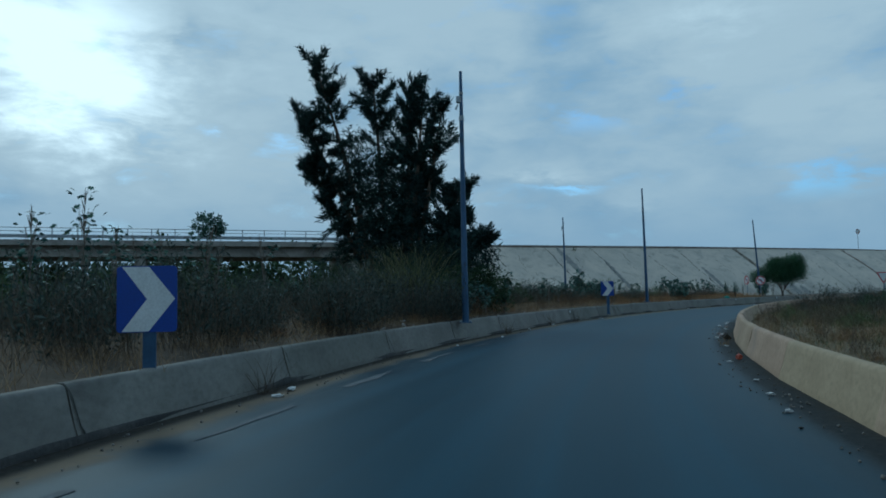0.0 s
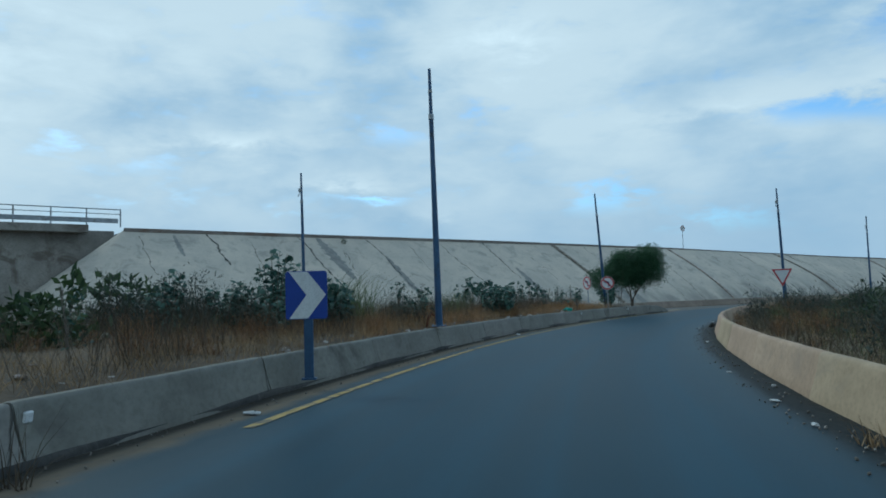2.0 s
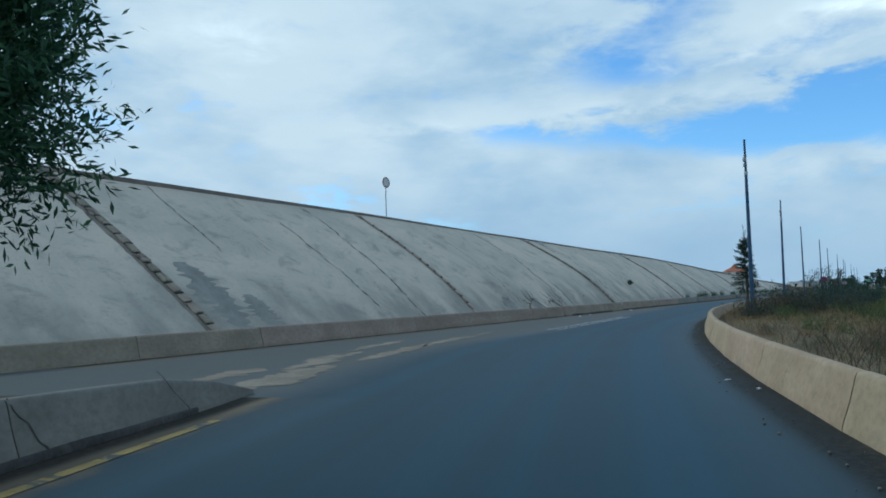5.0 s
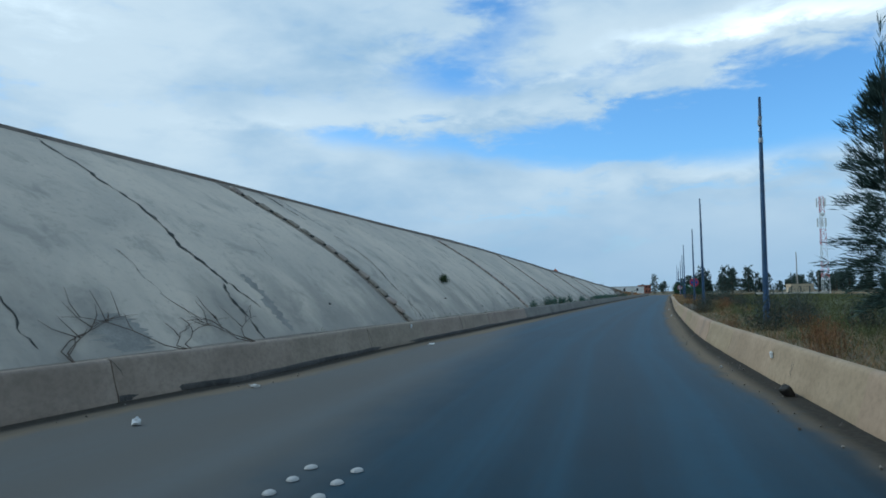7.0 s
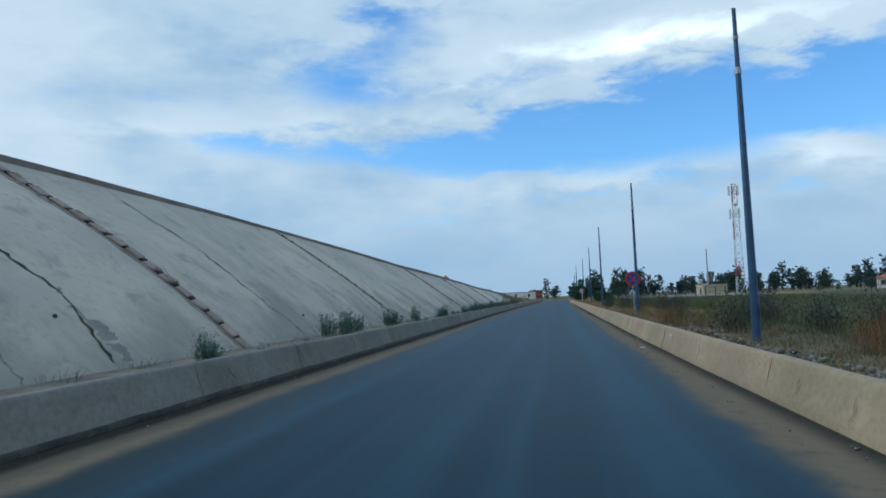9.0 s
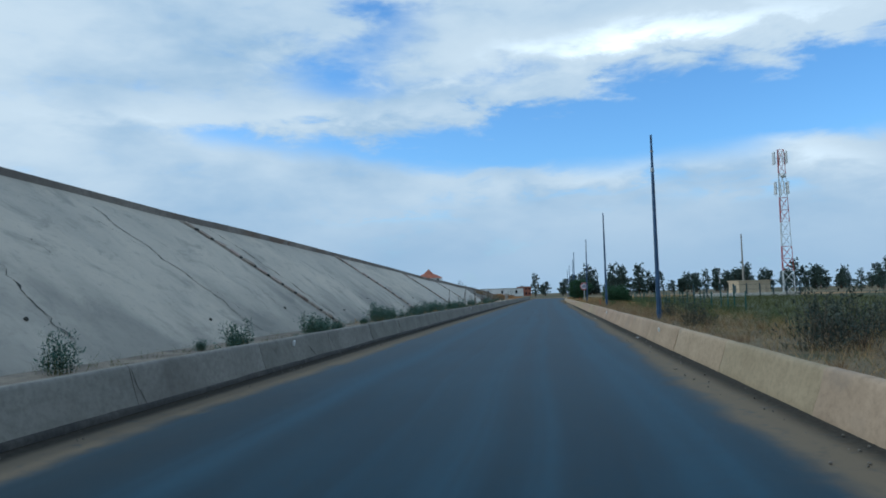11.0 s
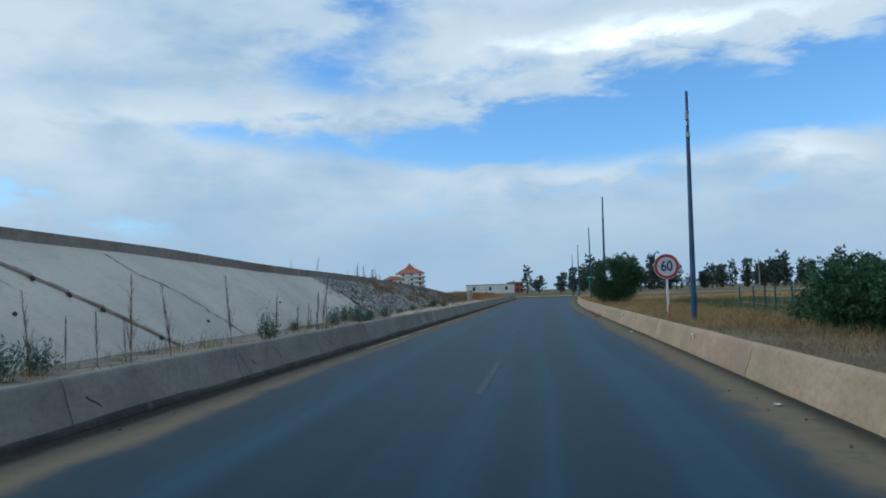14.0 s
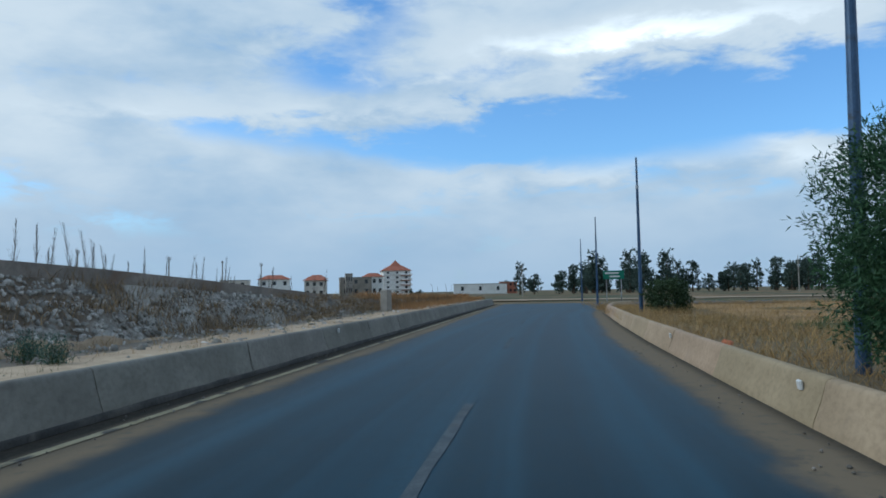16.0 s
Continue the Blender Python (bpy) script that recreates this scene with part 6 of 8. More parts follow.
def castor_plant(seed, height):
    plant = thing("castor_plant", (0, 0, 0), "tall castor plant with broad dark green leaves", "plant", "castor plants")
    r = np.random.default_rng(seed)
    verts, faces, n = [], [], 0
    for k in range(int(r.integers(6, 9))):
        a = r.uniform(0, math.tau)
        top = np.array([math.cos(a) * r.uniform(0.25, 0.85), math.sin(a) * r.uniform(0.25, 0.85), height * r.uniform(0.65, 1.05)])
        bm = bmesh.new()
        mid = top * 0.5 + np.array([0, 0, 0.1])
        add_tube(bm, [(0, 0, -0.1), tuple(mid * 0.6), tuple(mid), tuple(top)], [0.022, 0.018, 0.014, 0.007], 5)
        part("stem", bm, PALE_BARK, plant)
        for j in range(int(r.integers(24, 32))):
            f = r.uniform(0.30, 1.0)
            root = top * f
            b = r.uniform(0, math.tau)
            stalk = np.array([math.cos(b) * 0.16, math.sin(b) * 0.16, r.uniform(-0.02, 0.10)])
            v, fc = castor_leaf(r, r.uniform(0.07, 0.155))
            m = np.array(Euler((r.uniform(-0.7, 0.7), r.uniform(0.0, 0.9), b)).to_matrix())
            verts.append(v @ m.T + root + stalk)
            faces.append(fc + n)
            n += len(v)
    tri_mesh("leaves", np.concatenate(verts), np.concatenate(faces), CASTOR, plant)
    return plant


def castor_thicket():
    plants = [castor_plant(70 + k, h) for k, h in enumerate((1.5, 1.9, 1.3, 2.2))]
    spots = [(7.3, 43.9), (8.8, 43.5), (9.6, 43.4), (8.0, 43.0), (9.2, 44.8), (6.8, 43.3), (7.7, 42.5), (8.3, 44.0), (9.0, 42.8), (9.4, 44.1), (6.9, 45.4), (8.5, 45.6), (8.1, 41.8), (12.7, 47.3), (16.6, 51.4), (17.1, 51.9), (17.5, 52.6), (17.0, 51.2), (17.4, 51.8), (16.3, 51.1), (21.7, 61.4)]
    spots += [(-3.6, 22.8), (-2.6, 24.0), (-4.8, 23.6), (0.6, 23.4), (1.4, 24.6), (-5.6, 21.4), (2.2, 26.4)]
    r = np.random.default_rng(8)
    while len(spots) < 40:
        s, d = r.uniform(22, 69), r.uniform(6.2, 17.0)
        if d > 6.2 + (69 - s) * 0.35 or d < 5.8 + max(0, 40 - s) * 0.15:
            continue
        spots.append(beside(s, d)[:2])
    for k, (x, y) in enumerate(spots):
        m = pose(x, y, 0.55, 0, 0, r.uniform(0, 360)) @ Matrix.Scale(r.uniform(0.75, 1.0) if k < 13 else r.uniform(0.6, 0.9), 4)
        if k < 4:
            plants[k].matrix_basis = m
        else:
            copy_thing(plants[k % 4], m)
    # young leafy plants round the turn sign at the island's tip
    for x, y, size, kind in ((28.6, 64.2, 0.95, 1), (28.15, 63.2, 0.85, 0), (29.0, 64.5, 0.75, 1)):
        copy_thing(plants[kind], pose(x, y, 0.5, 0, 0, x * 300) @ Matrix.Scale(size, 4))


castor_thicket()


def scatter(s0, s1, d0, d1, density, seed, z=0.5, power=1.0):
    r = np.random.default_rng(seed)
    count = int(abs((s1 - s0) * (d1 - d0)) * density)
    out = []
    for s, q in zip(r.uniform(s0, s1, count), r.uniform(0, 1, count) ** power):
        d = d0 + (d1 - d0) * q
        x, y, _ = beside(s, d)
        if noise.noise((x * 0.35, y * 0.35, seed)) < -0.42:
            continue
        out.append((x, y, z))
    return np.array(out)


def brush(seed, size, height, twig, leaf, name, label, group, stems=150, tufts=1500, tuft=(0.025, 0.06)):
    """A loose clump of thin twigs with small leaves or seed heads on their upper parts."""
    plant = thing(name, (0, 0, 0), label, "plant", group)
    r = np.random.default_rng(seed)
    foot = np.stack([r.normal(0, size * 0.22, stems), r.normal(0, size * 0.22, stems), np.full(stems, -0.05)], -1)
    ang, lean = r.uniform(0, math.tau, stems), np.abs(r.normal(0, 0.42, stems))
    high = height * r.uniform(0.5, 1.05, stems) * np.cos(lean) ** 0.5
    way = np.stack([np.cos(ang) * np.sin(lean), np.sin(ang) * np.sin(lean), np.cos(lean)], -1)
    side = np.stack([-np.sin(ang + 0.6), np.cos(ang + 0.6), np.zeros(stems)], -1) * 0.004
    tip = foot + way * high[:, None]
    mid = (foot + tip) / 2 + r.normal(0, 0.03, (stems, 3))
    v = np.stack([foot - side, foot + side, mid - side * 0.8, mid + side * 0.8, tip], 1).reshape(-1, 3)
    i = np.arange(stems)[:, None] * 5
    f = np.concatenate([np.concatenate([i + a, i + b, i + c], 1) for a, b, c in ((0, 1, 3), (0, 3, 2), (2, 3, 4))])
    tri_mesh("stalk", v, f, twig, plant)
    k = r.integers(0, stems, tufts)
    q = r.uniform(0.25, 1.0, tufts)[:, None]
    c = foot[k] * (1 - q) + tip[k] * q + r.normal(0, 0.035, (tufts, 3))
    v, f = leaf_cloud(c, way[k] * 0.6 + r.normal(0, 0.5, (tufts, 3)), tuft, (0.006, 0.016) if tuft[1] < 0.08 else (0.012, 0.03), seed + 1)
    tri_mesh("foliage", v, f, leaf, plant)
    return plant


def spread(kinds, spots, seed, scale=(0.8, 1.3), z=0.55):
    """Puts the kinds on the spots in turn, each turned and scaled by chance."""
    r = np.random.default_rng(seed)
    for k, place in enumerate(spots):
        m = pose(place[0], place[1], place[2] if len(place) > 2 else z, 0, 0, r.uniform(0, 360)) @ Matrix.Scale(r.uniform(*scale), 4)
        if k < len(kinds):
            kinds[k].matrix_basis = m
        else:
            copy_thing(kinds[k % len(kinds)], m)


def verge_brush():
    r = np.random.default_rng(61)
    # grey-green scrub first, then russet brush, along the island behind the ramp's barrier
    scrub = [brush(200 + k, 0.9, h, DARK_DRY, SCRUB, "scrub_bush", "dense grey-green scrub bush on the verge", "verge scrub", 110, 1000, (0.04, 0.12)) for k, h in enumerate((1.15, 0.95, 1.35))]
    spread(scrub, [beside(s, d, 0.55) for s, d in zip(r.uniform(-6, 21, 95), 5.0 + 9.3 * r.uniform(0, 1, 95) ** 1.5) if not (4.0 < s < 8.6 and d < 5.7)] + [beside(s, d, 0.6) for s, d in zip(r.uniform(18, 46, 46), r.uniform(7.5, 15, 46))], 1, (0.75, 1.3))
    rust = [brush(210 + k, 0.8, h, RUSSET, RUSSET, "dry_brush", "russet dry brush on the verge", "dry brush", 130, 850, (0.03, 0.075)) for k, h in enumerate((0.85, 0.65, 1.0))]
    spread(rust, [beside(s, d, 0.55) for s, d in zip(r.uniform(11, 46, 80), 5.4 + 6.0 * r.uniform(0, 1, 80) ** 1.4)] + [beside(s, d, 0.5) for s, d in zip(r.uniform(46, 68, 50), 5.3 + 3.6 * r.uniform(0, 1, 50))], 2, (0.5, 1.05))
    seedy = [brush(220 + k, 0.7, h, DARK_DRY, DARK_DRY, "seed_weed", "dark dead weed with seed heads", "seed weeds", 45, 330, (0.03, 0.07)) for k, h in enumerate((1.2, 0.9))]
    spread(seedy, [beside(s, d, 0.5) for s, d in zip(r.uniform(40, 72, 60), r.uniform(5.5, 9.5, 60))] + [beside(s, d, 0.1) for s, d in zip(r.uniform(6, 90, 70), r.uniform(-9.0, -3.4, 70))], 3, (0.55, 1.1))
    tall = [brush(250 + k, 0.9, h, DARK_DRY, SCRUB, "tall_dead_weed", "tall dark weed with dead leaves and seed heads", "tall dead weeds", 46, 420, (0.05, 0.12)) for k, h in enumerate((1.7, 1.4))]
    spread(tall, [(11.4, 44.4), (11.8, 44.9), (11.5, 45.2), (12.0, 44.5), (21.4, 58.8), (21.7, 59.8), (22.0, 59.3), (22.4, 60.8), (22.7, 60.3), (23.1, 61.2), (23.6, 61.7), (23.9, 61.1), (24.6, 62.0), (25.2, 62.4), (21.8, 61.8), (22.6, 62.8)], 9, (0.7, 1.0), 0.5)
    # inner verge
    spread([brush(230 + k, 0.7, h, RUSSET, DRY, "verge_brush", "brown dry brush behind the barrier", "inner verge brush", 110, 560, (0.03, 0.075)) for k, h in enumerate((0.6, 0.8))],
           [beside(s, right_edge(s) - d, 0.12) for s, d in zip(r.uniform(8, 90, 76), 0.6 + 4.5 * r.uniform(0, 1, 76) ** 1.3)] + [beside(s, right_edge(s) - d, 0.1) for s, d in zip(r.uniform(96, 262, 96), 0.7 + 3.2 * r.uniform(0, 1, 96) ** 1.2)], 4, (0.5, 1.0))
    spread([brush(240 + k, 0.8, h, GREEN, FRESH, "green_weed", "leafy green weed on the inner verge", "inner verge weeds", 60, 620, (0.05, 0.13)) for k, h in enumerate((0.7, 0.9))],
           [beside(s, right_edge(s) - d, 0.05) for s, d in zip(r.uniform(20, 120, 60), r.uniform(1.6, 8.0, 60))] + [beside(s, right_edge(s) - d, 0.0) for s, d in zip(r.uniform(120, 270, 60), r.uniform(2.5, 9.0, 60))], 5, (0.6, 1.1))
    # clumps of scrub close behind the inner barrier
    for k in range(64):
        s = r.uniform(36, 78) if k < 26 else r.uniform(96, 205)
        size = r.uniform(0.75, 1.15)
        copy_thing(scrub[k % 3], pose(*beside(s, right_edge(s) - r.uniform(1.0, 6.5), 0.0), 0, 0, r.uniform(0, 360)) @ Matrix.Scale(size, 4))
    for k in range(44):
        s = r.uniform(40, 76) if k < 22 else r.uniform(98, 180)
        copy_thing(rust[k % 3], pose(*beside(s, right_edge(s) - r.uniform(0.8, 3.2), 0.05), 0, 0, r.uniform(0, 360)) @ Matrix.Scale(r.uniform(0.9, 1.3), 4))
    for s, d, size in ((47.4, 3.5, 0.95), (46.9, 3.3, 0.7), (48.0, 3.7, 0.6)):
        copy_thing(tall[0], pose(*beside(s, -d, 0.05), 0, 0, s * 99) @ Matrix.Scale(size, 4))


verge_brush()


def ground_cover():
    # the island behind the ramp's barrier: dense dry stalks, browner near the road
    blades("dry_grass", scatter(-4, 68, 4.95, 9.0, 11.0, 1), (0.15, 0.55), (0.004, 0.009), 0.9, DRY, "brown dry grass on the verge", 2, 0.4, 20, 0.18, 1)
    blades("dry_grass_far", scatter(-4, 72, 8.5, 24.0, 2.1, 2, 0.6), (0.35, 0.8), (0.006, 0.013), 0.6, DRY, "brown dry grass on the verge", 2, 0.3, 10, 0.2, 2)
    blades("dark_weeds", scatter(-8, 60, 5.1, 20.0, 2.6, 3, 0.6), (0.4, 1.25), (0.004, 0.010), 0.5, DARK_DRY, "dark dead weed stalks", 2, 0.25, 16, 0.18, 3)
    blades("straw_tufts", scatter(20, 68, 5.0, 10.0, 2.2, 4), (0.25, 0.6), (0.003, 0.007), 0.7, STRAW, "pale straw tufts among the dry grass", 2, 0.35, 10, 0.10, 4)
    blades("rusty_grass", scatter(40, 67.5, 5.0, 10.5, 8.0, 24), (0.2, 0.78), (0.004, 0.009), 0.7, RUST, "rusty orange dry grass on the verge", 2, 0.35, 20, 0.14, 24)
    blades("green_weeds", scatter(30, 70, 7.5, 16.0, 1.0, 5, 0.5), (0.4, 1.0), (0.006, 0.014), 0.5, GREEN, "green weeds among the dry grass", 2, 0.3, 10, 0.2, 5)
    # right verge on the curve
    blades("verge_grass", scatter(-20, 118, -3.1, -7.5, 6.0, 6, 0.13), (0.15, 0.45), (0.004, 0.009), 0.8, DRY, "dry grass on the inner verge", 2, 0.35, 11, 0.12, 6)
    blades("verge_green", scatter(0, 118, -3.4, -14.0, 4.5, 7, 0.0), (0.2, 0.65), (0.006, 0.014), 0.7, GREEN, "green-grey weeds on the inner verge", 2, 0.35, 8, 0.16, 7)
    blades("verge_stalks", scatter(24, 84, -3.3, -9.0, 3.0, 21, 0.1), (0.30, 0.85), (0.007, 0.015), 0.5, DARK_DRY, "dark dry weed stalks on the inner verge", 2, 0.3, 9, 0.14, 21)
    blades("verge_leaves", scatter(24, 84, -4.0, -12.0, 2.6, 22, 0.1), (0.2, 0.6), (0.008, 0.018), 0.7, OLIVE, "leafy dark green weeds on the inner verge", 2, 0.3, 9, 0.16, 22)
    # right verge on the straight
    blades("verge_grass_straight", scatter(160, 286, -3.2, -6.5, 6.5, 8, 0.12), (0.15, 0.45), (0.005, 0.010), 0.8, DRY, "tan dry grass on the inner verge", 2, 0.35, 8, 0.14, 8)
    blades("verge_straw", scatter(170, 286, -3.1, -8.5, 4.0, 28, 0.08), (0.15, 0.5), (0.005, 0.010), 0.8, STRAW, "pale golden grass on the inner verge", 2, 0.35, 8, 0.14, 28)
    blades("verge_green_straight", scatter(92, 300, -4.2, -13.0, 4.0, 9, -0.05, 1.2), (0.2, 0.6), (0.008, 0.017), 0.7, GREEN, "green weeds in the field", 2, 0.35, 9, 0.25, 9)
    blades("field_green", scatter(92, 300, -12.0, -34.0, 1.5, 19, -0.05), (0.25, 0.65), (0.016, 0.034), 0.6, GREEN, "green weeds further out in the field", 2, 0.3, 6, 0.35, 19)
    blades("field_straw", scatter(300, 338, -3.4, -38.0, 2.0, 10, -0.05, 1.2), (0.2, 0.5), (0.006, 0.014), 0.7, STRAW, "yellow dry grass in the field", 2, 0.35, 9, 0.25, 10)
    gold = [(u, w) for u, w in zip(rng.uniform(293, 350, 1500), rng.uniform(58.9, 66.0, 1500)) if noise.noise((u * 0.2, w * 0.4, 4)) > -0.3]
    blades("bank_gold", np.array([bank_surface(u, min(1.0, max(0.0, (w - 61.2) / 2.5))) if w > 61.2 else bank(u, w, 0.25) for u, w in gold]), (0.25, 0.65), (0.012, 0.026), 0.45, RUST, "tall rusty dry grass beyond the rubble", 2, 0.3, 11, 0.25, 15)
    blades("foot_green", np.array([bank(u, w, 0.28) for u, w in zip(rng.uniform(226, 247, 24), rng.uniform(59.4, 61.0, 24))]), (0.15, 0.5), (0.006, 0.013), 0.6, GREEN, "leafy green weeds at the end of the facing", 2, 0.3, 12, 0.14, 16)
    blades("verge_gold", scatter(252, 318, -2.95, -7.0, 9.0, 18, 0.14), (0.15, 0.5), (0.007, 0.015), 0.7, STRAW, "dry golden grass behind the barrier", 2, 0.35, 9, 0.12, 18)
    blades("verge_olive", scatter(100, 172, -3.1, -8.0, 7.0, 29, 0.10), (0.15, 0.5), (0.005, 0.011), 0.8, GREEN, "olive green grass behind the barrier", 2, 0.35, 9, 0.14, 29)
    blades("verge_rust", scatter(92, 172, -3.1, -4.6, 3.5, 30, 0.12), (0.15, 0.45), (0.005, 0.010), 0.8, RUST, "rusty dry grass behind the barrier", 2, 0.35, 9, 0.14, 30)
    # weeds along the slope's foot
    blades("foot_weeds", np.array([bank(u, w, 0.28) for u, w in zip(rng.uniform(100, 300, 520), rng.uniform(59.0, 61.2, 520)) if noise.noise((u * 0.11, 0, 3)) > -0.15 + 0.0015 * (150 - u)]),
           (0.08, 0.30), (0.004, 0.008), 0.7, GREEN, "green weeds along the slope's foot", 2, 0.3, 14, 0.12, 11)
    blades("foot_straw", np.array([bank(u, w, 0.28) for u, w in zip(rng.uniform(180, 335, 330), rng.uniform(58.9, 61.0, 330))]), (0.12, 0.4), (0.004, 0.009), 0.5, STRAW, "dry tufts along the slope's foot", 2, 0.3, 10, 0.12, 12)
    feet = [(u, f) for u, f in zip(rng.uniform(249, 330, 3400), rng.uniform(0.02, 0.98, 3400)) if noise.noise((u * 0.16, f * 2.2, 9)) > np.interp(u, [250, 262, 275, 300], [0.25, 0.1, -0.25, -0.6])]
    blades("bank_weeds", np.array([bank_surface(u, f) for u, f in feet]), (0.15, 0.50), (0.008, 0.018), 0.6, DRY, "brown weeds on the rubble bank", 2, 0.3, 8, 0.2, 13)
    blades("bank_scrub", np.array([bank_surface(u, f) for u, f in feet[::6]]), (0.15, 0.40), (0.010, 0.022), 0.7, DARK_DRY, "dark dead weeds on the rubble bank", 2, 0.3, 8, 0.2, 14)


ground_cover()


def foot_plants():
    """Leafy weeds that stand in the strip behind the slope-foot barrier."""
    kinds = [brush(140 + k, 0.55, h, GREEN, CASTOR, "foot_weed", "feathery green weed behind the barrier", "weeds at the slope's foot", 64, 950, (0.05, 0.13)) for k, h in enumerate((0.85, 0.65, 1.0))]
    r = np.random.default_rng(41)
    us = [183.0, 183.3, 183.7, 184.0, 184.4, 184.7, 185.0, 185.4, 194.3, 195.0, 195.8, 185.2, 186.6, 192.2, 128.9, 129.6, 131.0, 183.6] + list(np.linspace(200, 213, 26) + r.normal(0, 0.35, 26)) + list(r.uniform(213, 246, 15)) + list(r.uniform(136, 180, 26)) + list(r.uniform(180, 200, 12)) + [263.8, 264.4, 264.9, 252, 256]
    spread(kinds, [bank(u, r.uniform(59.3, 60.8), 0.26) for u in us], 7, (0.45, 1.0))


foot_plants()


def reed_clump(place, height, seed, count=70, material=REED):
    reeds = thing("reed_clump", place, "tall arching reeds with long narrow leaves", "reeds", "reed clumps")
    r = np.random.default_rng(seed)
    base = np.stack([r.normal(0, 0.35, count), r.normal(0, 0.35, count), np.full(count, -0.05)], -1)
    blades("leaves", base, (height * 0.5, height), (0.012, 0.026), 0.4, material, "", 4, 0.35, 2, 0.1, seed, reeds)


reed_clump((-0.9, 22.6, 0.55), 3.3, 1, 170)
reed_clump((-2.0, 23.4, 0.55), 2.9, 2, 150)
reed_clump((10.2, 46.6, 0.5), 2.5, 3, 90, FRESH)
reed_clump((10.5, 47.3, 0.5), 2.1, 4, 70, FRESH)
reed_clump((15.1, 52.2, 0.5), 1.7, 6, 60, FRESH)
reed_clump((15.6, 52.9, 0.5), 1.5, 5, 50, FRESH)


def bare_weed(place, height, seed, label, material=PALE_BARK, thick=0.012, group="bare saplings"):
    w = thing("bare_sapling", place, label, "plant", group)
    r = np.random.default_rng(seed)
    bm = bmesh.new()
    lean = r.normal(0, 0.10, 2)
    add_tube(bm, [(0, 0, -0.1), (lean[0] * 0.3 * height, lean[1] * 0.3 * height, height * 0.5), (lean[0] * height, lean[1] * height, height)], [thick, thick * 0.7, thick * 0.2], 5)
    part("stem", bm, material, w)
    bm = bmesh.new()
    for k in range(44):
        f = r.uniform(0.15, 0.97)
        a = r.uniform(0, math.tau)
        ln = height * r.uniform(0.12, 0.30) * (1.15 - f)
        p = np.array([lean[0] * f * height * 0.8, lean[1] * f * height * 0.8, f * height])
        q = p + np.array([math.cos(a) * ln * 0.32, math.sin(a) * ln * 0.32, ln * 1.2])
        add_tube(bm, [tuple(p), tuple((p + q) / 2), tuple(q)], [thick * 0.5, thick * 0.35, thick * 0.12], 4)
    tagged(part("twig_spray", bm, material, w), kind="stuff")
    return w


first = bare_weed((0, 0, 0), 1.9, 90, "thin leafless sapling with upright twigs", BARK, 0.010)
second = bare_weed((0, 0, 0), 1.3, 91, "thin leafless sapling with upright twigs", BARK, 0.009)
first.matrix_basis = pose(*bank(215.7, 60.2, 0.28)) @ Matrix.Scale(1.05, 4)
second.matrix_basis = pose(*bank(216.9, 60.2, 0.28))
for u, size in ((233.8, 0.85), (235.5, 0.6), (225.8, 0.7), (236.8, 0.5), (222.0, 0.6)):
    copy_thing(second, pose(*bank(u, 60.2, 0.28), 0, 0, u * 50) @ Matrix.Scale(size, 4))
for k in range(34):
    u, w = (rng.uniform(205, 250) if k < 22 else rng.uniform(296, 330)), rng.uniform(59.2, 61)
    copy_thing(first if k % 2 else second, pose(*bank(u, w, 0.28), 0, 0, rng.uniform(0, 360)) @ Matrix.Scale(rng.uniform(0.35, 0.9), 4))
for u, size in ((267.3, 1.0), (268.4, 0.85), (270.3, 0.9), (274.9, 1.05), (272.8, 0.5), (279.0, 0.9)):
    copy_thing(first if size > 0.95 else second, pose(*bank(u, 66.6, crest(u) + 0.05), 0, 0, u * 70) @ Matrix.Scale(size, 4))
for k, u in enumerate((267.9, 268.2, 269.1, 269.6, 270.6, 271.3, 272.0, 273.3, 273.6, 274.2, 275.3, 275.8, 276.1, 276.8, 278.2, 278.7, 279.6, 281.1, 282.6, 284.0, 285.2, 287.0, 289.1, 291.4, 294)):
    copy_thing(first if k % 2 else second, pose(*bank(u, 66.7 + rng.uniform(0, 1.2), crest(u) + 0.05), 0, 0, rng.uniform(0, 360)) @ Matrix.Scale(rng.uniform(0.55, 1.05) * (1.0 if k % 2 else 1.4), 4))
for k in range(40):
    u = rng.uniform(262, 325)
    copy_thing(first if k % 2 else second, pose(*bank(u, rng.uniform(67, 74), crest(u) + 0.1), 0, 0, rng.uniform(0, 360)) @ Matrix.Scale(rng.uniform(0.45, 1.15), 4))


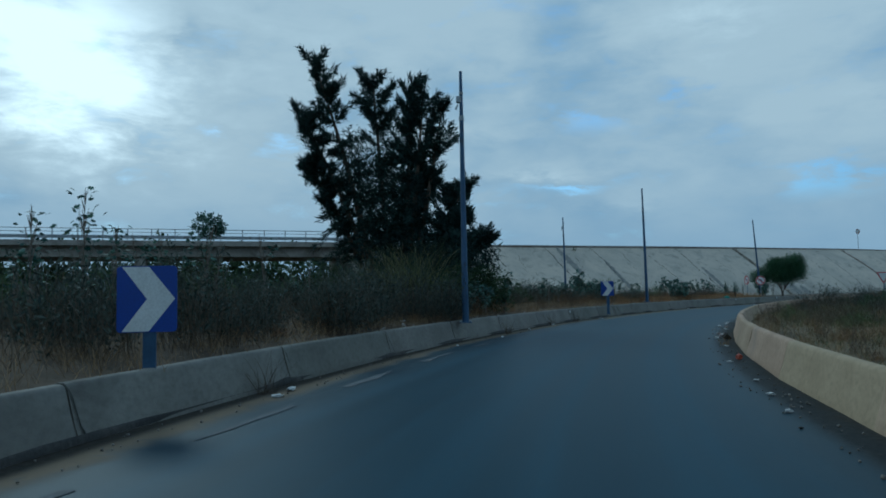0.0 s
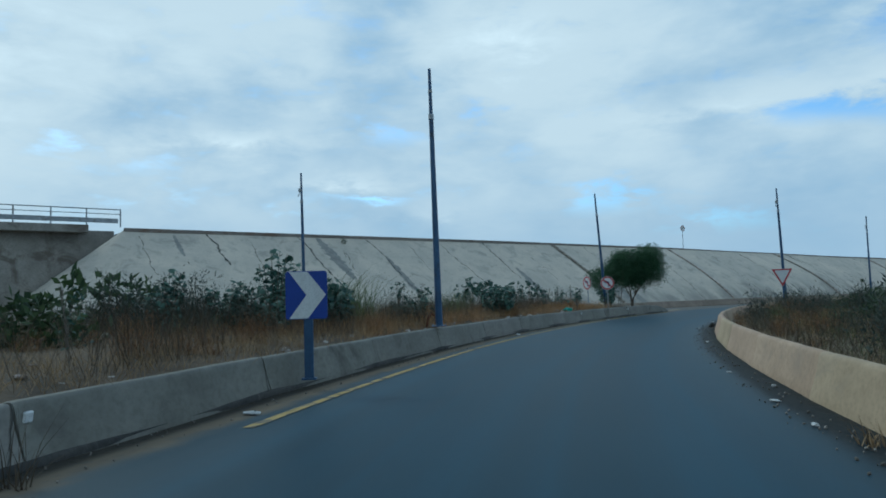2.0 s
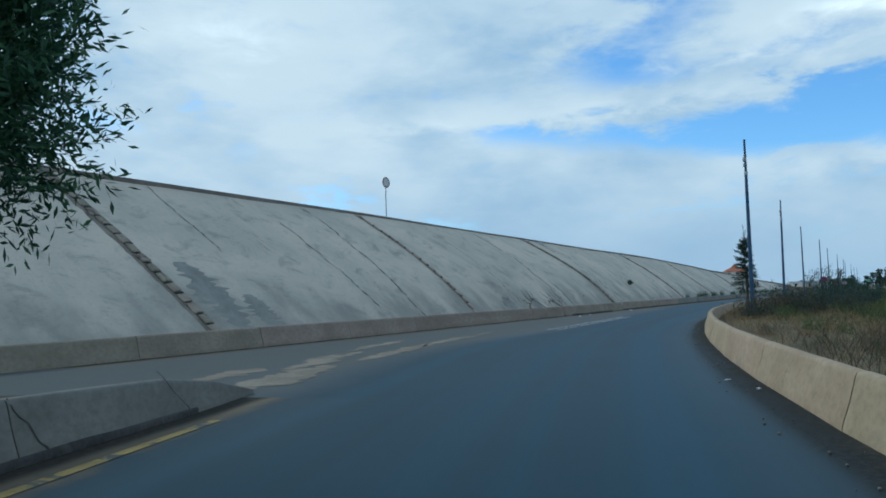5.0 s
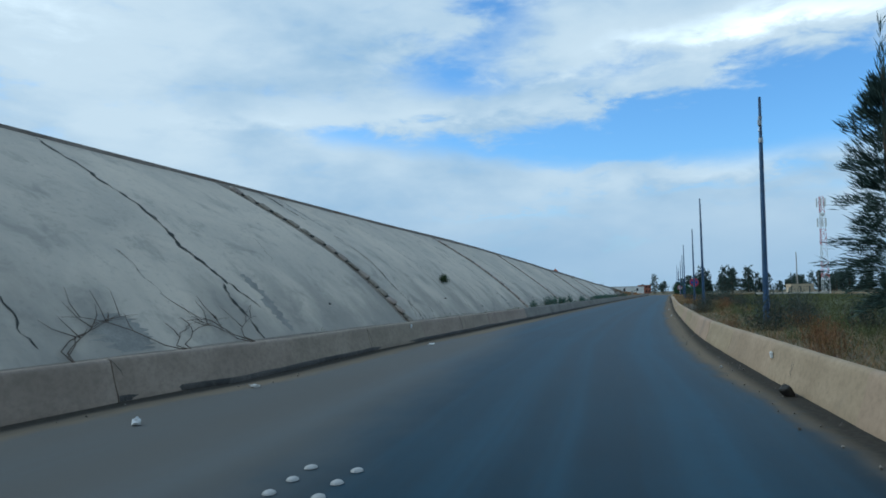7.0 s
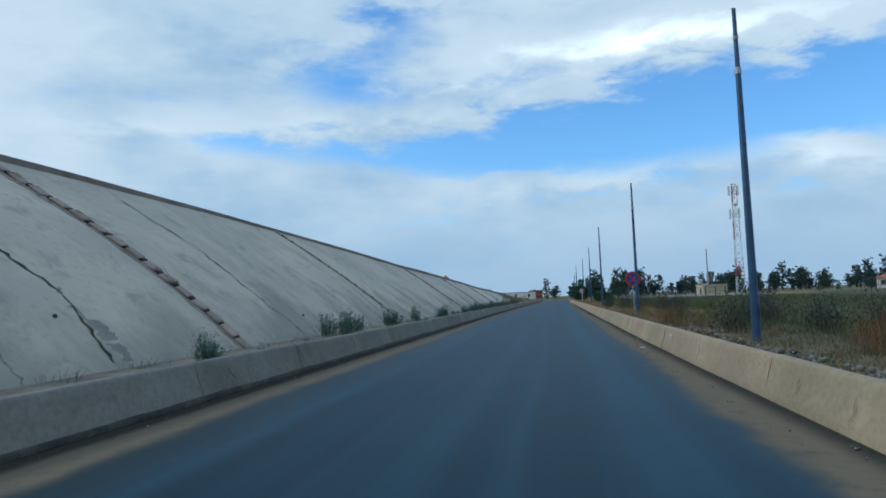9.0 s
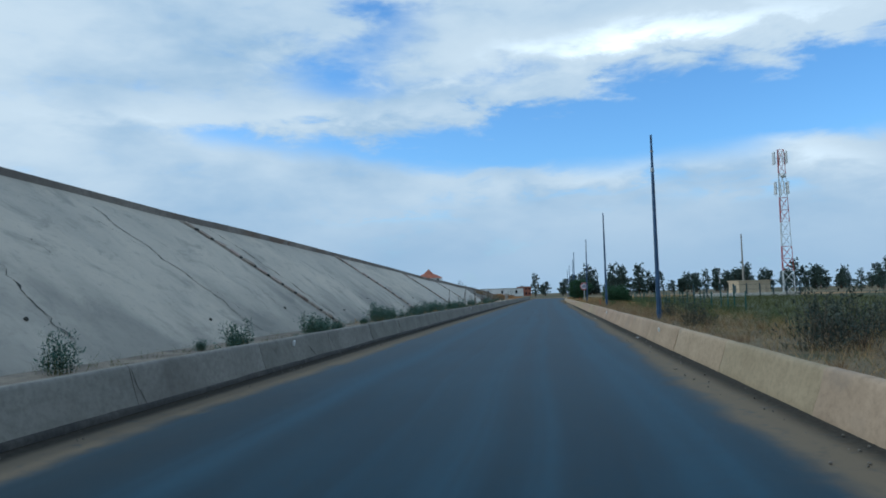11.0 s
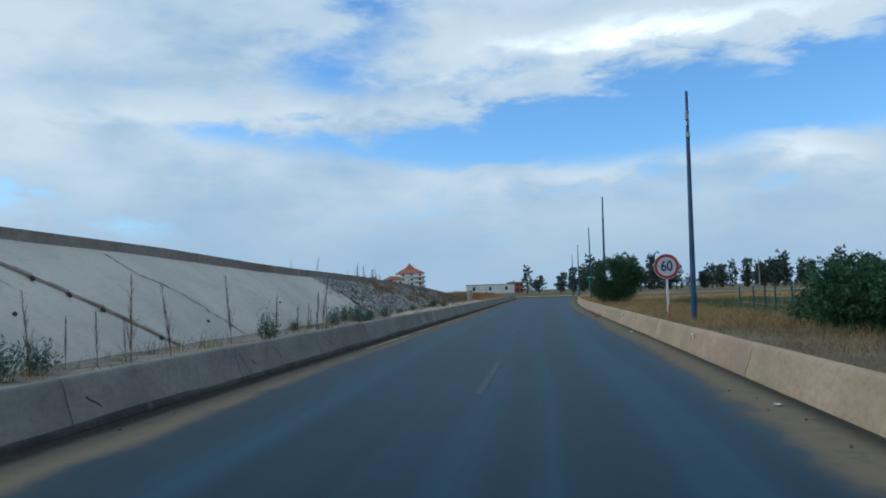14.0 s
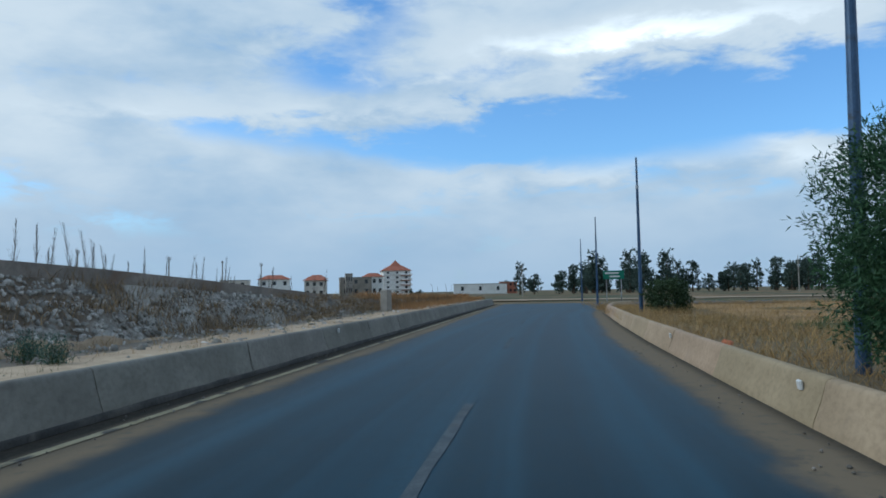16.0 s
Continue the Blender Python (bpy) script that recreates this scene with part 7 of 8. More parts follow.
def tall_weeds():
    """Branching stalks with round heads that stand over the grass by the bridge."""
    plants = []
    for k, h in enumerate((2.7, 2.1)):
        p = bare_weed((0, 0, 0), h, 95 + k, "tall branching weed with dark leaf tufts", PALE_BARK, 0.018, "tall weeds")
        p.name = "tall_weed"
        r = np.random.default_rng(k)
        verts, faces, n = [], [], 0
        for j in range(60):
            f = r.uniform(0.35, 1.0)
            root = np.array([r.normal(0, 0.16), r.normal(0, 0.16), f * h])
            v, fc = castor_leaf(r, r.uniform(0.04, 0.085))
            m = np.array(Euler((r.uniform(-0.8, 0.8), r.uniform(-0.3, 0.9), r.uniform(0, 6.28))).to_matrix())
            verts.append(v @ m.T + root)
            faces.append(fc + n)
            n += len(v)
        tri_mesh("leaves", np.concatenate(verts), np.concatenate(faces), CASTOR, p)
        plants.append(p)
    spots = [(-6.0, 12.9), (-7.4, 13.0), (-8.3, 12.6), (-9.2, 14.0), (-10.4, 15.5), (-7.0, 15.5), (-11.5, 16.5), (-5.6, 17.0), (-12.5, 18.0), (-8.8, 17.5), (-9.6, 12.0), (-10.6, 13.2), (-13.5, 17.0), (-5.2, 15.0), (-6.6, 14.2), (-4.6, 18.5), (-3.8, 20.0), (-8.0, 11.4), (-6.4, 16.6), (-7.6, 18.6), (-8.2, 13.6), (-7.0, 12.0), (-8.8, 14.6), (-6.8, 13.4), (-9.8, 15.0), (-7.2, 16.8), (-5.8, 14.6), (-11.2, 14.6), (-6.2, 12.2), (-9.0, 13.0), (4.6, 31.5), (5.4, 33.8), (9.5, 47.0), (11.0, 49.5), (15.8, 55.0), (18.0, 56.5), (20.0, 58.6), (22.5, 60.2)]
    spots += [(25.6, 65.1), (25.9, 65.6), (26.1, 64.0), (26.8, 64.9), (26.9, 64.4), (27.4, 65.3), (28.9, 65.1), (29.4, 65.4), (29.4, 64.8), (29.9, 65.2), (25.3, 64.2), (24.9, 64.8), (19.0, 57.0), (19.9, 57.8), (21.2, 59.5), (23.4, 62.0), (25.2, 63.4), (16.2, 53.3)]
    for k, (x, y) in enumerate(spots):
        m = pose(x, y, 0.5, 0, 0, rng.uniform(0, 360)) @ Matrix.Scale(rng.uniform(0.8, 1.3) if k < 30 else rng.uniform(0.45, 0.7), 4)
        if k < 2:
            plants[k].matrix_basis = m
        else:
            copy_thing(plants[k % 2], m)


tall_weeds()


def stemmed_weed(seed, height):
    """A fan of bare stems, each with a tuft of drooping leaves at its tip."""
    plant = thing("stemmed_weed", (0, 0, 0), "tall weed with bare stems and dark leaf tufts", "plant", "stemmed weeds")
    r = np.random.default_rng(seed)
    verts, faces, n = [], [], 0
    for k in range(7):
        a, out = r.uniform(0, math.tau), r.uniform(0.08, 0.55)
        top = np.array([math.cos(a) * out, math.sin(a) * out, height * r.uniform(0.45, 1.0)])
        bend = top * 0.55 + np.array([*r.normal(0, 0.05, 2), 0.06])
        bm = bmesh.new()
        add_tube(bm, [(0, 0, -0.1), tuple(bend * 0.5), tuple(bend), tuple(top)], [0.016, 0.013, 0.010, 0.005], 5)
        tips = [(top, int(r.integers(4, 10)))]
        for side in range(2):
            f = r.uniform(0.5, 0.85)
            root = bend * (1 - f) + top * f
            twig = root + np.array([*r.normal(0, 0.13, 2), r.uniform(0.08, 0.24)])
            add_tube(bm, [tuple(root), tuple(twig)], [0.006, 0.003], 4)
            tips.append((twig, 3))
        part("stem", bm, BARK, plant)
        for tip, leaves in tips:
            for q in range(leaves):
                b = r.uniform(0, math.tau)
                v, fc = castor_leaf(r, r.uniform(0.06, 0.125))
                m = np.array(Euler((r.uniform(-0.6, 0.6), r.uniform(0.2, 1.2), b)).to_matrix())
                verts.append(v @ m.T + tip + np.array([math.cos(b) * 0.05, math.sin(b) * 0.05, r.uniform(-0.12, 0.05)]))
                faces.append(fc + n)
                n += len(v)
    tri_mesh("leaves", np.concatenate(verts), np.concatenate(faces), CASTOR, plant)
    return plant


def stemmed_weeds():
    plants = [stemmed_weed(300, 2.15), stemmed_weed(301, 1.75), stemmed_weed(302, 1.9)]
    spots = [(19.14, 60.4, 1.0), (18.55, 60.1, 0.95), (18.9, 60.7, 1.0), (19.5, 60.6, 1.05), (19.85, 60.5, 1.05), (18.2, 60.3, 0.8), (20.3, 60.3, 0.9), (20.6, 60.6, 0.85), (21.0, 60.2, 0.85), (21.4, 60.5, 0.8), (21.85, 60.1, 1.0), (22.2, 60.4, 0.8),
             (17.9, 59.8, 0.7), (22.6, 60.0, 0.7), (23.9, 58.8, 0.62), (24.2, 59.4, 0.6), (23.4, 59.4, 0.6), (14.8, 60.5, 0.9), (16.2, 60.6, 0.9)]
    for k, (x, y, size) in enumerate(spots):
        m = pose(x, y, 0.5, 0, 0, rng.uniform(0, 360)) @ Matrix.Scale(size, 4)
        if k < len(plants):
            plants[k].matrix_basis = m
        else:
            copy_thing(plants[k % 3], m)


stemmed_weeds()


def stem_shrub():
    plant = thing("tall_shrub", (-5.4, 16.2, 0.55), "slender shrub with one round leafy head", "plant")
    limbs(plant, [(0, 0, -0.1), (0.03, 0, 0.9), (-0.02, 0, 1.7), (0, 0, 2.2)], [(0.2, 0, 2.4), (-0.2, 0.1, 2.4), (0, -0.15, 2.5)], 0.025, BARK, 5)
    leafy_crown("crown", [(0, 0, 2.42, 0.30, 0.30, 0.22), (0.12, 0, 2.35, 0.22, 0.2, 0.16)], 160, 10, 0.12, (0.05, 0.10), (0.02, 0.04), CASTOR, plant, 77)


stem_shrub()


def far_tree(seed, height, slim):
    tree = thing("far_tree", (0, 0, 0), "dark green tree in the far tree line", "tree", "far tree line")
    r = np.random.default_rng(seed)
    bm = bmesh.new()
    add_tube(bm, [(0, 0, -0.3), (0.1, 0, height * 0.3), (0, 0.1, height * 0.75)], [0.28, 0.2, 0.08], 6)
    part("trunk", bm, BARK, tree)
    lumps = [(0, 0, height * 0.50, height * slim * 0.34, height * slim * 0.34, height * 0.40), (0, 0, height * 0.32, height * slim * 0.42, height * slim * 0.42, height * 0.24)]
    for k in range(7):
        f = r.uniform(0.22, 0.90)
        wide = height * slim * (1.05 - 0.75 * f) * r.uniform(0.35, 0.6)
        a = r.uniform(0, math.tau)
        out = height * slim * (0.50 - 0.42 * f)
        lumps.append((out * math.cos(a), out * math.sin(a), height * f, wide, wide, height * r.uniform(0.07, 0.13)))
    leafy_crown("crown", lumps, 120, 5, height * 0.07, (0.6, 1.15), (0.30, 0.60), FAR_LEAF, tree, seed, 0.7, 0.3, 0.25)
    return tree


def far_trees():
    kinds = [far_tree(100, 9.5, 0.46), far_tree(101, 8.5, 0.60), far_tree(102, 11.0, 0.38), far_tree(103, 7.5, 0.70), far_tree(104, 9.5, 0.52)]
    r = np.random.default_rng(12)
    spots = []
    for k in range(190):                      # right-hand line beyond the fields
        f = (k + r.uniform(-0.3, 0.3)) / 190
        x, y = 470 + 70 * f + r.normal(0, 8), 228 - 300 * f + r.normal(0, 6)
        if 0.52 < f < 0.56 or 0.80 < f < 0.83:
            continue
        spots.append((x, y, r.uniform(0.8, 1.35)))
    for k in range(14):                        # the group straight ahead beside the road's end
        spots.append((452 + r.normal(0, 10), 194 + k * 3.1 + r.normal(0, 3), r.uniform(0.75, 1.15)))
    for k in range(2):
        spots.append((600 + r.normal(0, 20), 296 + r.normal(0, 8), r.uniform(0.7, 1.0)))
    for k in range(14):                       # gardens among the houses
        spots.append((500 + r.normal(0, 30), 318 + 7 * k * 0.8 + r.normal(0, 9), r.uniform(0.25, 0.45)))
    for k in range(26):                       # scrub under the tree line
        f = r.uniform(0, 0.6)
        spots.append((466 + 70 * f + r.normal(0, 4), 236 - 300 * f, r.uniform(0.28, 0.42)))
    for k in range(9):
        spots.append((330 + r.normal(0, 10), 120 - 9 * k + r.normal(0, 4), r.uniform(0.3, 0.5)))
    for k, (x, y, s) in enumerate(spots):
        m = pose(x, y, -0.2, 0, 0, r.uniform(0, 360)) @ Matrix.Scale(s, 4)
        if k < 5:
            kinds[k].matrix_basis = m
        else:
            copy_thing(kinds[int(r.integers(0, 5))], m)


far_trees()


# ---- buildings ----
def building(name, place, turn, size, storeys, wall, label, roof="flat", windows=4, balconies=False, category="house"):
    b = thing(name, place, label, category, turn=turn)
    w, d, h = size
    bm = bmesh.new()
    add_box(bm, (w, d, h), Matrix.Translation((0, 0, h / 2 - 0.3)), 0.05)
    part("wall", bm, wall, b)
    if roof == "flat":
        bm = bmesh.new()
        add_box(bm, (w + 0.3, d + 0.3, 0.35), Matrix.Translation((0, 0, h - 0.2)), 0.04)
        part("roof", bm, BARE_CONCRETE, b)
    else:
        bm = bmesh.new()
        base = [bm.verts.new((x * (w / 2 + 0.7), y * (d / 2 + 0.7), h - 0.3)) for x, y in ((-1, -1), (1, -1), (1, 1), (-1, 1))]
        top = [bm.verts.new((x * w * 0.22, y * d * 0.18, h + d * 0.20)) for x, y in ((-1, -1), (1, -1), (1, 1), (-1, 1))]
        bm.faces.new(base[::-1])
        bm.faces.new(top)
        for k in range(4):
            bm.faces.new((base[k], base[(k + 1) % 4], top[(k + 1) % 4], top[k]))
        part("roof", bm, ROOF_TILE, b)
    for s in range(storeys):
        z = (s + 0.55) * h / storeys - 0.2
        for k in range(windows):
            x = -w / 2 + (k + 0.5) * w / windows
            bm = bmesh.new()
            add_box(bm, (min(1.4, w / windows * 0.5), 0.06, h / storeys * 0.42), Matrix.Translation((x, -d / 2 - 0.02, z)), 0.01)
            part("window", bm, GLASS_DARK, b)
        if balconies:
            bm = bmesh.new()
            add_box(bm, (w + 0.6, 1.3, 0.22), Matrix.Translation((0, -d / 2 - 0.6, s * h / storeys)), 0.03)
            part("balcony", bm, wall, b)
            bm = bmesh.new()
            add_box(bm, (w + 0.6, 0.10, 0.7), Matrix.Translation((0, -d / 2 - 1.2, s * h / storeys + 0.45)), 0.02)
            part("parapet", bm, wall, b)
    return b


def town():
    house = building("apartment_house", (640.4, 411.3, 0), -49, (15, 13, 13.2), 5, HOUSE_WHITE, "tall white house with balconies and a red tiled roof", "hip", 3)
    for storey in range(1, 5):
        bm = bmesh.new()
        add_box(bm, (6.0, 1.7, 0.24), Matrix.Translation((5.0, -7.2, storey * 2.64 - 0.35)), 0.05)
        part("awning", bm, ROOF_TILE, house)
        bm = bmesh.new()
        add_box(bm, (6.0, 1.3, 0.8), Matrix.Translation((5.0, -7.1, storey * 2.64 + 0.25)), 0.05)
        part("balcony", bm, HOUSE_WHITE, house)
        bm = bmesh.new()
        add_box(bm, (9.6, 0.35, 0.22), Matrix.Translation((-2.8, -6.6, storey * 2.64 - 0.1)), 0.03)
        part("ledge", bm, RENDER_WALL, house)
    bm = bmesh.new()
    base = [bm.verts.new((x * 3.2, y * 3.2, 15.2)) for x, y in ((-1, -1), (1, -1), (1, 1), (-1, 1))]
    tip = bm.verts.new((0, 0, 19.0))
    bm.faces.new(base[::-1])
    for k in range(4):
        bm.faces.new((base[k], base[(k + 1) % 4], tip))
    part("turret_roof", bm, ROOF_TILE, house)
    bm = bmesh.new()
    add_box(bm, (5.4, 5.4, 2.6), Matrix.Translation((0, 0, 14.2)), 0.04)
    part("turret", bm, HOUSE_WHITE, house)
    house.scale = (1.27, 1.27, 1.27)
    rows = (((500, 345), (15, 9, 9.0), BLOCK_WALL, "flat"), ((488, 340), (3.2, 3.2, 10.5), BARE_CONCRETE, "flat"), ((512, 343), (9, 8, 9.5), HOUSE_WHITE, "hip"), ((470, 345), (9, 8, 7.5), RENDER_WALL, "hip"),
            ((477, 350), (8, 7, 8.5), RENDER_WALL, "hip"), ((452, 353), (13, 8, 8), HOUSE_WHITE, "hip"), ((436, 360), (11, 9, 7.5), RENDER_WALL, "flat"), ((420, 362), (10, 8, 7), RENDER_WALL, "flat"),
            ((408, 366), (9, 9, 8.0), BLOCK_WALL, "flat"), ((390, 385), (12, 9, 7), BLOCK_WALL, "flat"), ((375, 392), (14, 9, 8), RENDER_WALL, "flat"))
    for (x, y), size, wall, roof in rows:
        building("village_house", (x, y, 0), -52 + rng.normal(0, 6), size, 2, wall, "small house of the village, pale walls", roof, 3)
    building("long_shed", (560, 307, 0), -62, (28, 12, 5.2), 1, HOUSE_WHITE, "long low white building with a flat roof", "flat", 3, category="building")
    building("red_roofed_house", (572, 296, 0), -62, (9, 9, 6.2), 2, ROOF_TILE, "low red-walled house beyond the road's end", "flat", 4)
    building("farm_house", (356.4, 79, 0), -100, (15, 9, 3.4), 1, RENDER_WALL, "low white farm house with a red roof", "hip", 4)


town()


def pump_house():
    hut = thing("pump_house", (*bank(276.5, 20.0)[:2], -0.1), "small flat-roofed beige hut with a blank wall", "hut", turn=BANK_TURN - 82)
    bm = bmesh.new()
    add_box(bm, (5.2, 4.2, 2.6), Matrix.Translation((1.2, 2.1, 1.2)), 0.03)
    part("wall", bm, HUT_WALL, hut)
    bm = bmesh.new()
    add_box(bm, (5.5, 4.5, 0.18), Matrix.Translation((1.2, 2.1, 2.55)), 0.03)
    part("roof", bm, HUT_WALL, hut)
    bm = bmesh.new()
    add_box(bm, (0.06, 1.0, 1.9), Matrix.Translation((-1.41, 1.6, 0.9)), 0.01)
    part("door", bm, FENCE, hut)
    fence = thing("compound_fence", (*bank(266.0, 23.0)[:2], -0.1), "low pale wall with dark fence posts round the compound", "fence", turn=BANK_TURN - 82)
    bm = bmesh.new()
    add_box(bm, (16, 0.2, 0.7), Matrix.Translation((0, 0, 0.3)), 0.03)
    part("plinth", bm, RENDER_WALL, fence)
    for k in range(9):
        bm = bmesh.new()
        add_box(bm, (0.18, 0.14, 2.1), Matrix.Translation((-8 + k * 2.0, -0.05, 1.05)), 0.02)
        part("post", bm, FENCE, fence)
    for z in (1.2, 1.9):
        bm = bmesh.new()
        add_rod(bm, (-8, -0.05, z), (8, -0.05, z), 0.02, sides=6)
        part("rail", bm, FENCE, fence)


pump_house()


def field_fence():
    """Green steel posts with wires along the meadow."""
    fence = thing("field_fence", (*bank(212.0, 42.0)[:2], -0.1), "row of green steel fence posts with wires in the meadow", "fence", turn=BANK_TURN)
    for k in range(31):
        bm = bmesh.new()
        add_box(bm, (0.07, 0.07, 1.25), pose(k * 2.0 - 16, 0.10 * math.sin(k * 1.7), 0.6, 0, rng.normal(0, 1.2), 0), 0.008)
        if k % 9 == 4:
            add_rod(bm, (k * 2.0 - 16, 0, 1.1), (k * 2.0 - 15.1, 0, 0.05), 0.03, sides=6)
        part("post", bm, FENCE_GREEN, fence)
    for z in (0.35, 0.75, 1.12):
        bm = bmesh.new()
        add_rod(bm, (-16, 0, z), (44, 0, z), 0.006, sides=4)
        part("wire", bm, GALV, fence)


field_fence()


def mobile_mast():
    mast = thing("lattice_mast", (252.1, 114.1, -0.1), "red and white lattice radio mast with antennas", "mast")
    h, n = 24.0, 12
    for k in range(n):
        z0, z1 = h * k / n, h * (k + 1) / n
        a0, a1 = 1.15 - 0.55 * k / n, 1.15 - 0.55 * (k + 1) / n
        colour = TOWER_RED if (k // 2) % 2 == 1 else WHITE
        corners = [(math.cos(q), math.sin(q)) for q in (0.5, 0.5 + math.tau / 3, 0.5 + 2 * math.tau / 3)]
        for i in range(3):
            (x, y), (u, v) = corners[i], corners[(i + 1) % 3]
            rods = (("leg", (x * a0, y * a0, z0), (x * a1, y * a1, z1), 0.055),
                    ("brace", (x * a0, y * a0, z0), (u * a1, v * a1, z1), 0.028),
                    ("brace", (u * a0, v * a0, z0), (x * a1, y * a1, z1), 0.028),
                    ("crossbar", (x * a1, y * a1, z1), (u * a1, v * a1, z1), 0.028))
            for name, p, q, thick in rods:
                bm = bmesh.new()
                add_rod(bm, p, q, thick, sides=5)
                part(name, bm, colour, mast)
    for z in (22.6, 17.6):
        for q in (0.2, 1.4, 2.3, 3.5, 4.4, 5.6):
            bm = bmesh.new()
            add_box(bm, (0.28, 0.14, 2.1), pose(1.05 * math.cos(q), 1.05 * math.sin(q), z, 0, 0, math.degrees(q)), 0.03)
            part("antenna", bm, WHITE, mast)
            bm = bmesh.new()
            add_rod(bm, (0.5 * math.cos(q), 0.5 * math.sin(q), z), (1.0 * math.cos(q), 1.0 * math.sin(q), z), 0.03, sides=5)
            part("arm", bm, GALV, mast)
    bm = bmesh.new()
    bmesh.ops.create_cone(bm, cap_ends=True, segments=14, radius1=0.45, radius2=0.12, depth=0.25, matrix=pose(-0.8, -0.4, 19.6, 0, -90, 25))
    part("dish", bm, WHITE, mast)
    pole = thing("concrete_pole", (255.7, 121.1, -0.1), "slender pale concrete pole in the field", "pole", "field poles")
    bm = bmesh.new()
    add_rod(bm, (0, 0, -0.2), (0, 0, 10.7), 0.20, 0.10, 10)
    part("shaft", bm, BARE_CONCRETE, pole)
    for x, y, s in ((430, 150, 0.9), (300, 60, 0.9), (395, 215, 0.8)):
        copy_thing(pole, pose(x, y, -0.1) @ Matrix.Scale(s, 4))


mobile_mast()


def power_poles():
    pole = thing("power_pole", (309, 250, 0), "power pole with a cross arm and insulators", "power pole", "power poles")
    bm = bmesh.new()
    add_rod(bm, (0, 0, -0.2), (0, 0, 8.6), 0.16, 0.10, 8)
    part("shaft", bm, BARE_CONCRETE, pole)
    bm = bmesh.new()
    add_box(bm, (0.12, 3.0, 0.12), Matrix.Translation((0, 0, 8.2)), 0.01)
    add_rod(bm, (0, -1.3, 8.2), (0, 0, 7.5), 0.035, sides=5)
    add_rod(bm, (0, 1.3, 8.2), (0, 0, 7.5), 0.035, sides=5)
    part("cross_arm", bm, GALV, pole)
    for y in (-1.35, 0.0, 1.35):
        bm = bmesh.new()
        add_rod(bm, (0, y, 8.25), (0, y, 8.65), 0.06, 0.04, 8)
        part("insulator", bm, BARK, pole)
    pole.matrix_basis = pose(309, 250, 0, 0, 0, -55)
    for x, y, a in ((329, 257, -50), (343, 259, -60), (286, 243, -45)):
        copy_thing(pole, pose(x, y, 0, 0, 0, a))


power_poles()


# ---- clutter ----
def chunk_bm(seed):
    bm = bmesh.new()
    add_box(bm, (0.26, 0.12, 0.12), None, 0.02)
    for v in bm.verts:
        v.co += Vector((noise.noise(v.co * 9 + Vector((seed, 0, 0))), noise.noise(v.co * 9 + Vector((0, seed, 3))), noise.noise(v.co * 9 + Vector((5, 0, seed))))) * 0.04
    return bm


def stones(name, spots, size, label, seed, material=ROCK):
    """Broken stones as one mesh."""
    r = np.random.default_rng(seed)
    ico = bmesh.new()
    bmesh.ops.create_icosphere(ico, subdivisions=1, radius=1.0)
    v0 = np.array([v.co[:] for v in ico.verts])
    ico.verts.index_update()
    f0 = np.array([[v.index for v in f.verts] for f in ico.faces])
    ico.free()
    vs, fs = [], []
    for k, p in enumerate(spots):
        m = np.array(Euler(r.uniform(0, 6.28, 3)).to_matrix())
        q = v0 * r.uniform(0.65, 1.25, (len(v0), 1)) * r.uniform(*size) * r.uniform(0.5, 1.2, 3)
        vs.append(q @ m.T + np.array(p))
        fs.append(f0 + k * len(v0))
    return tri_mesh(name, np.concatenate(vs), np.concatenate(fs), material, None, label, "rubble", "stuff")


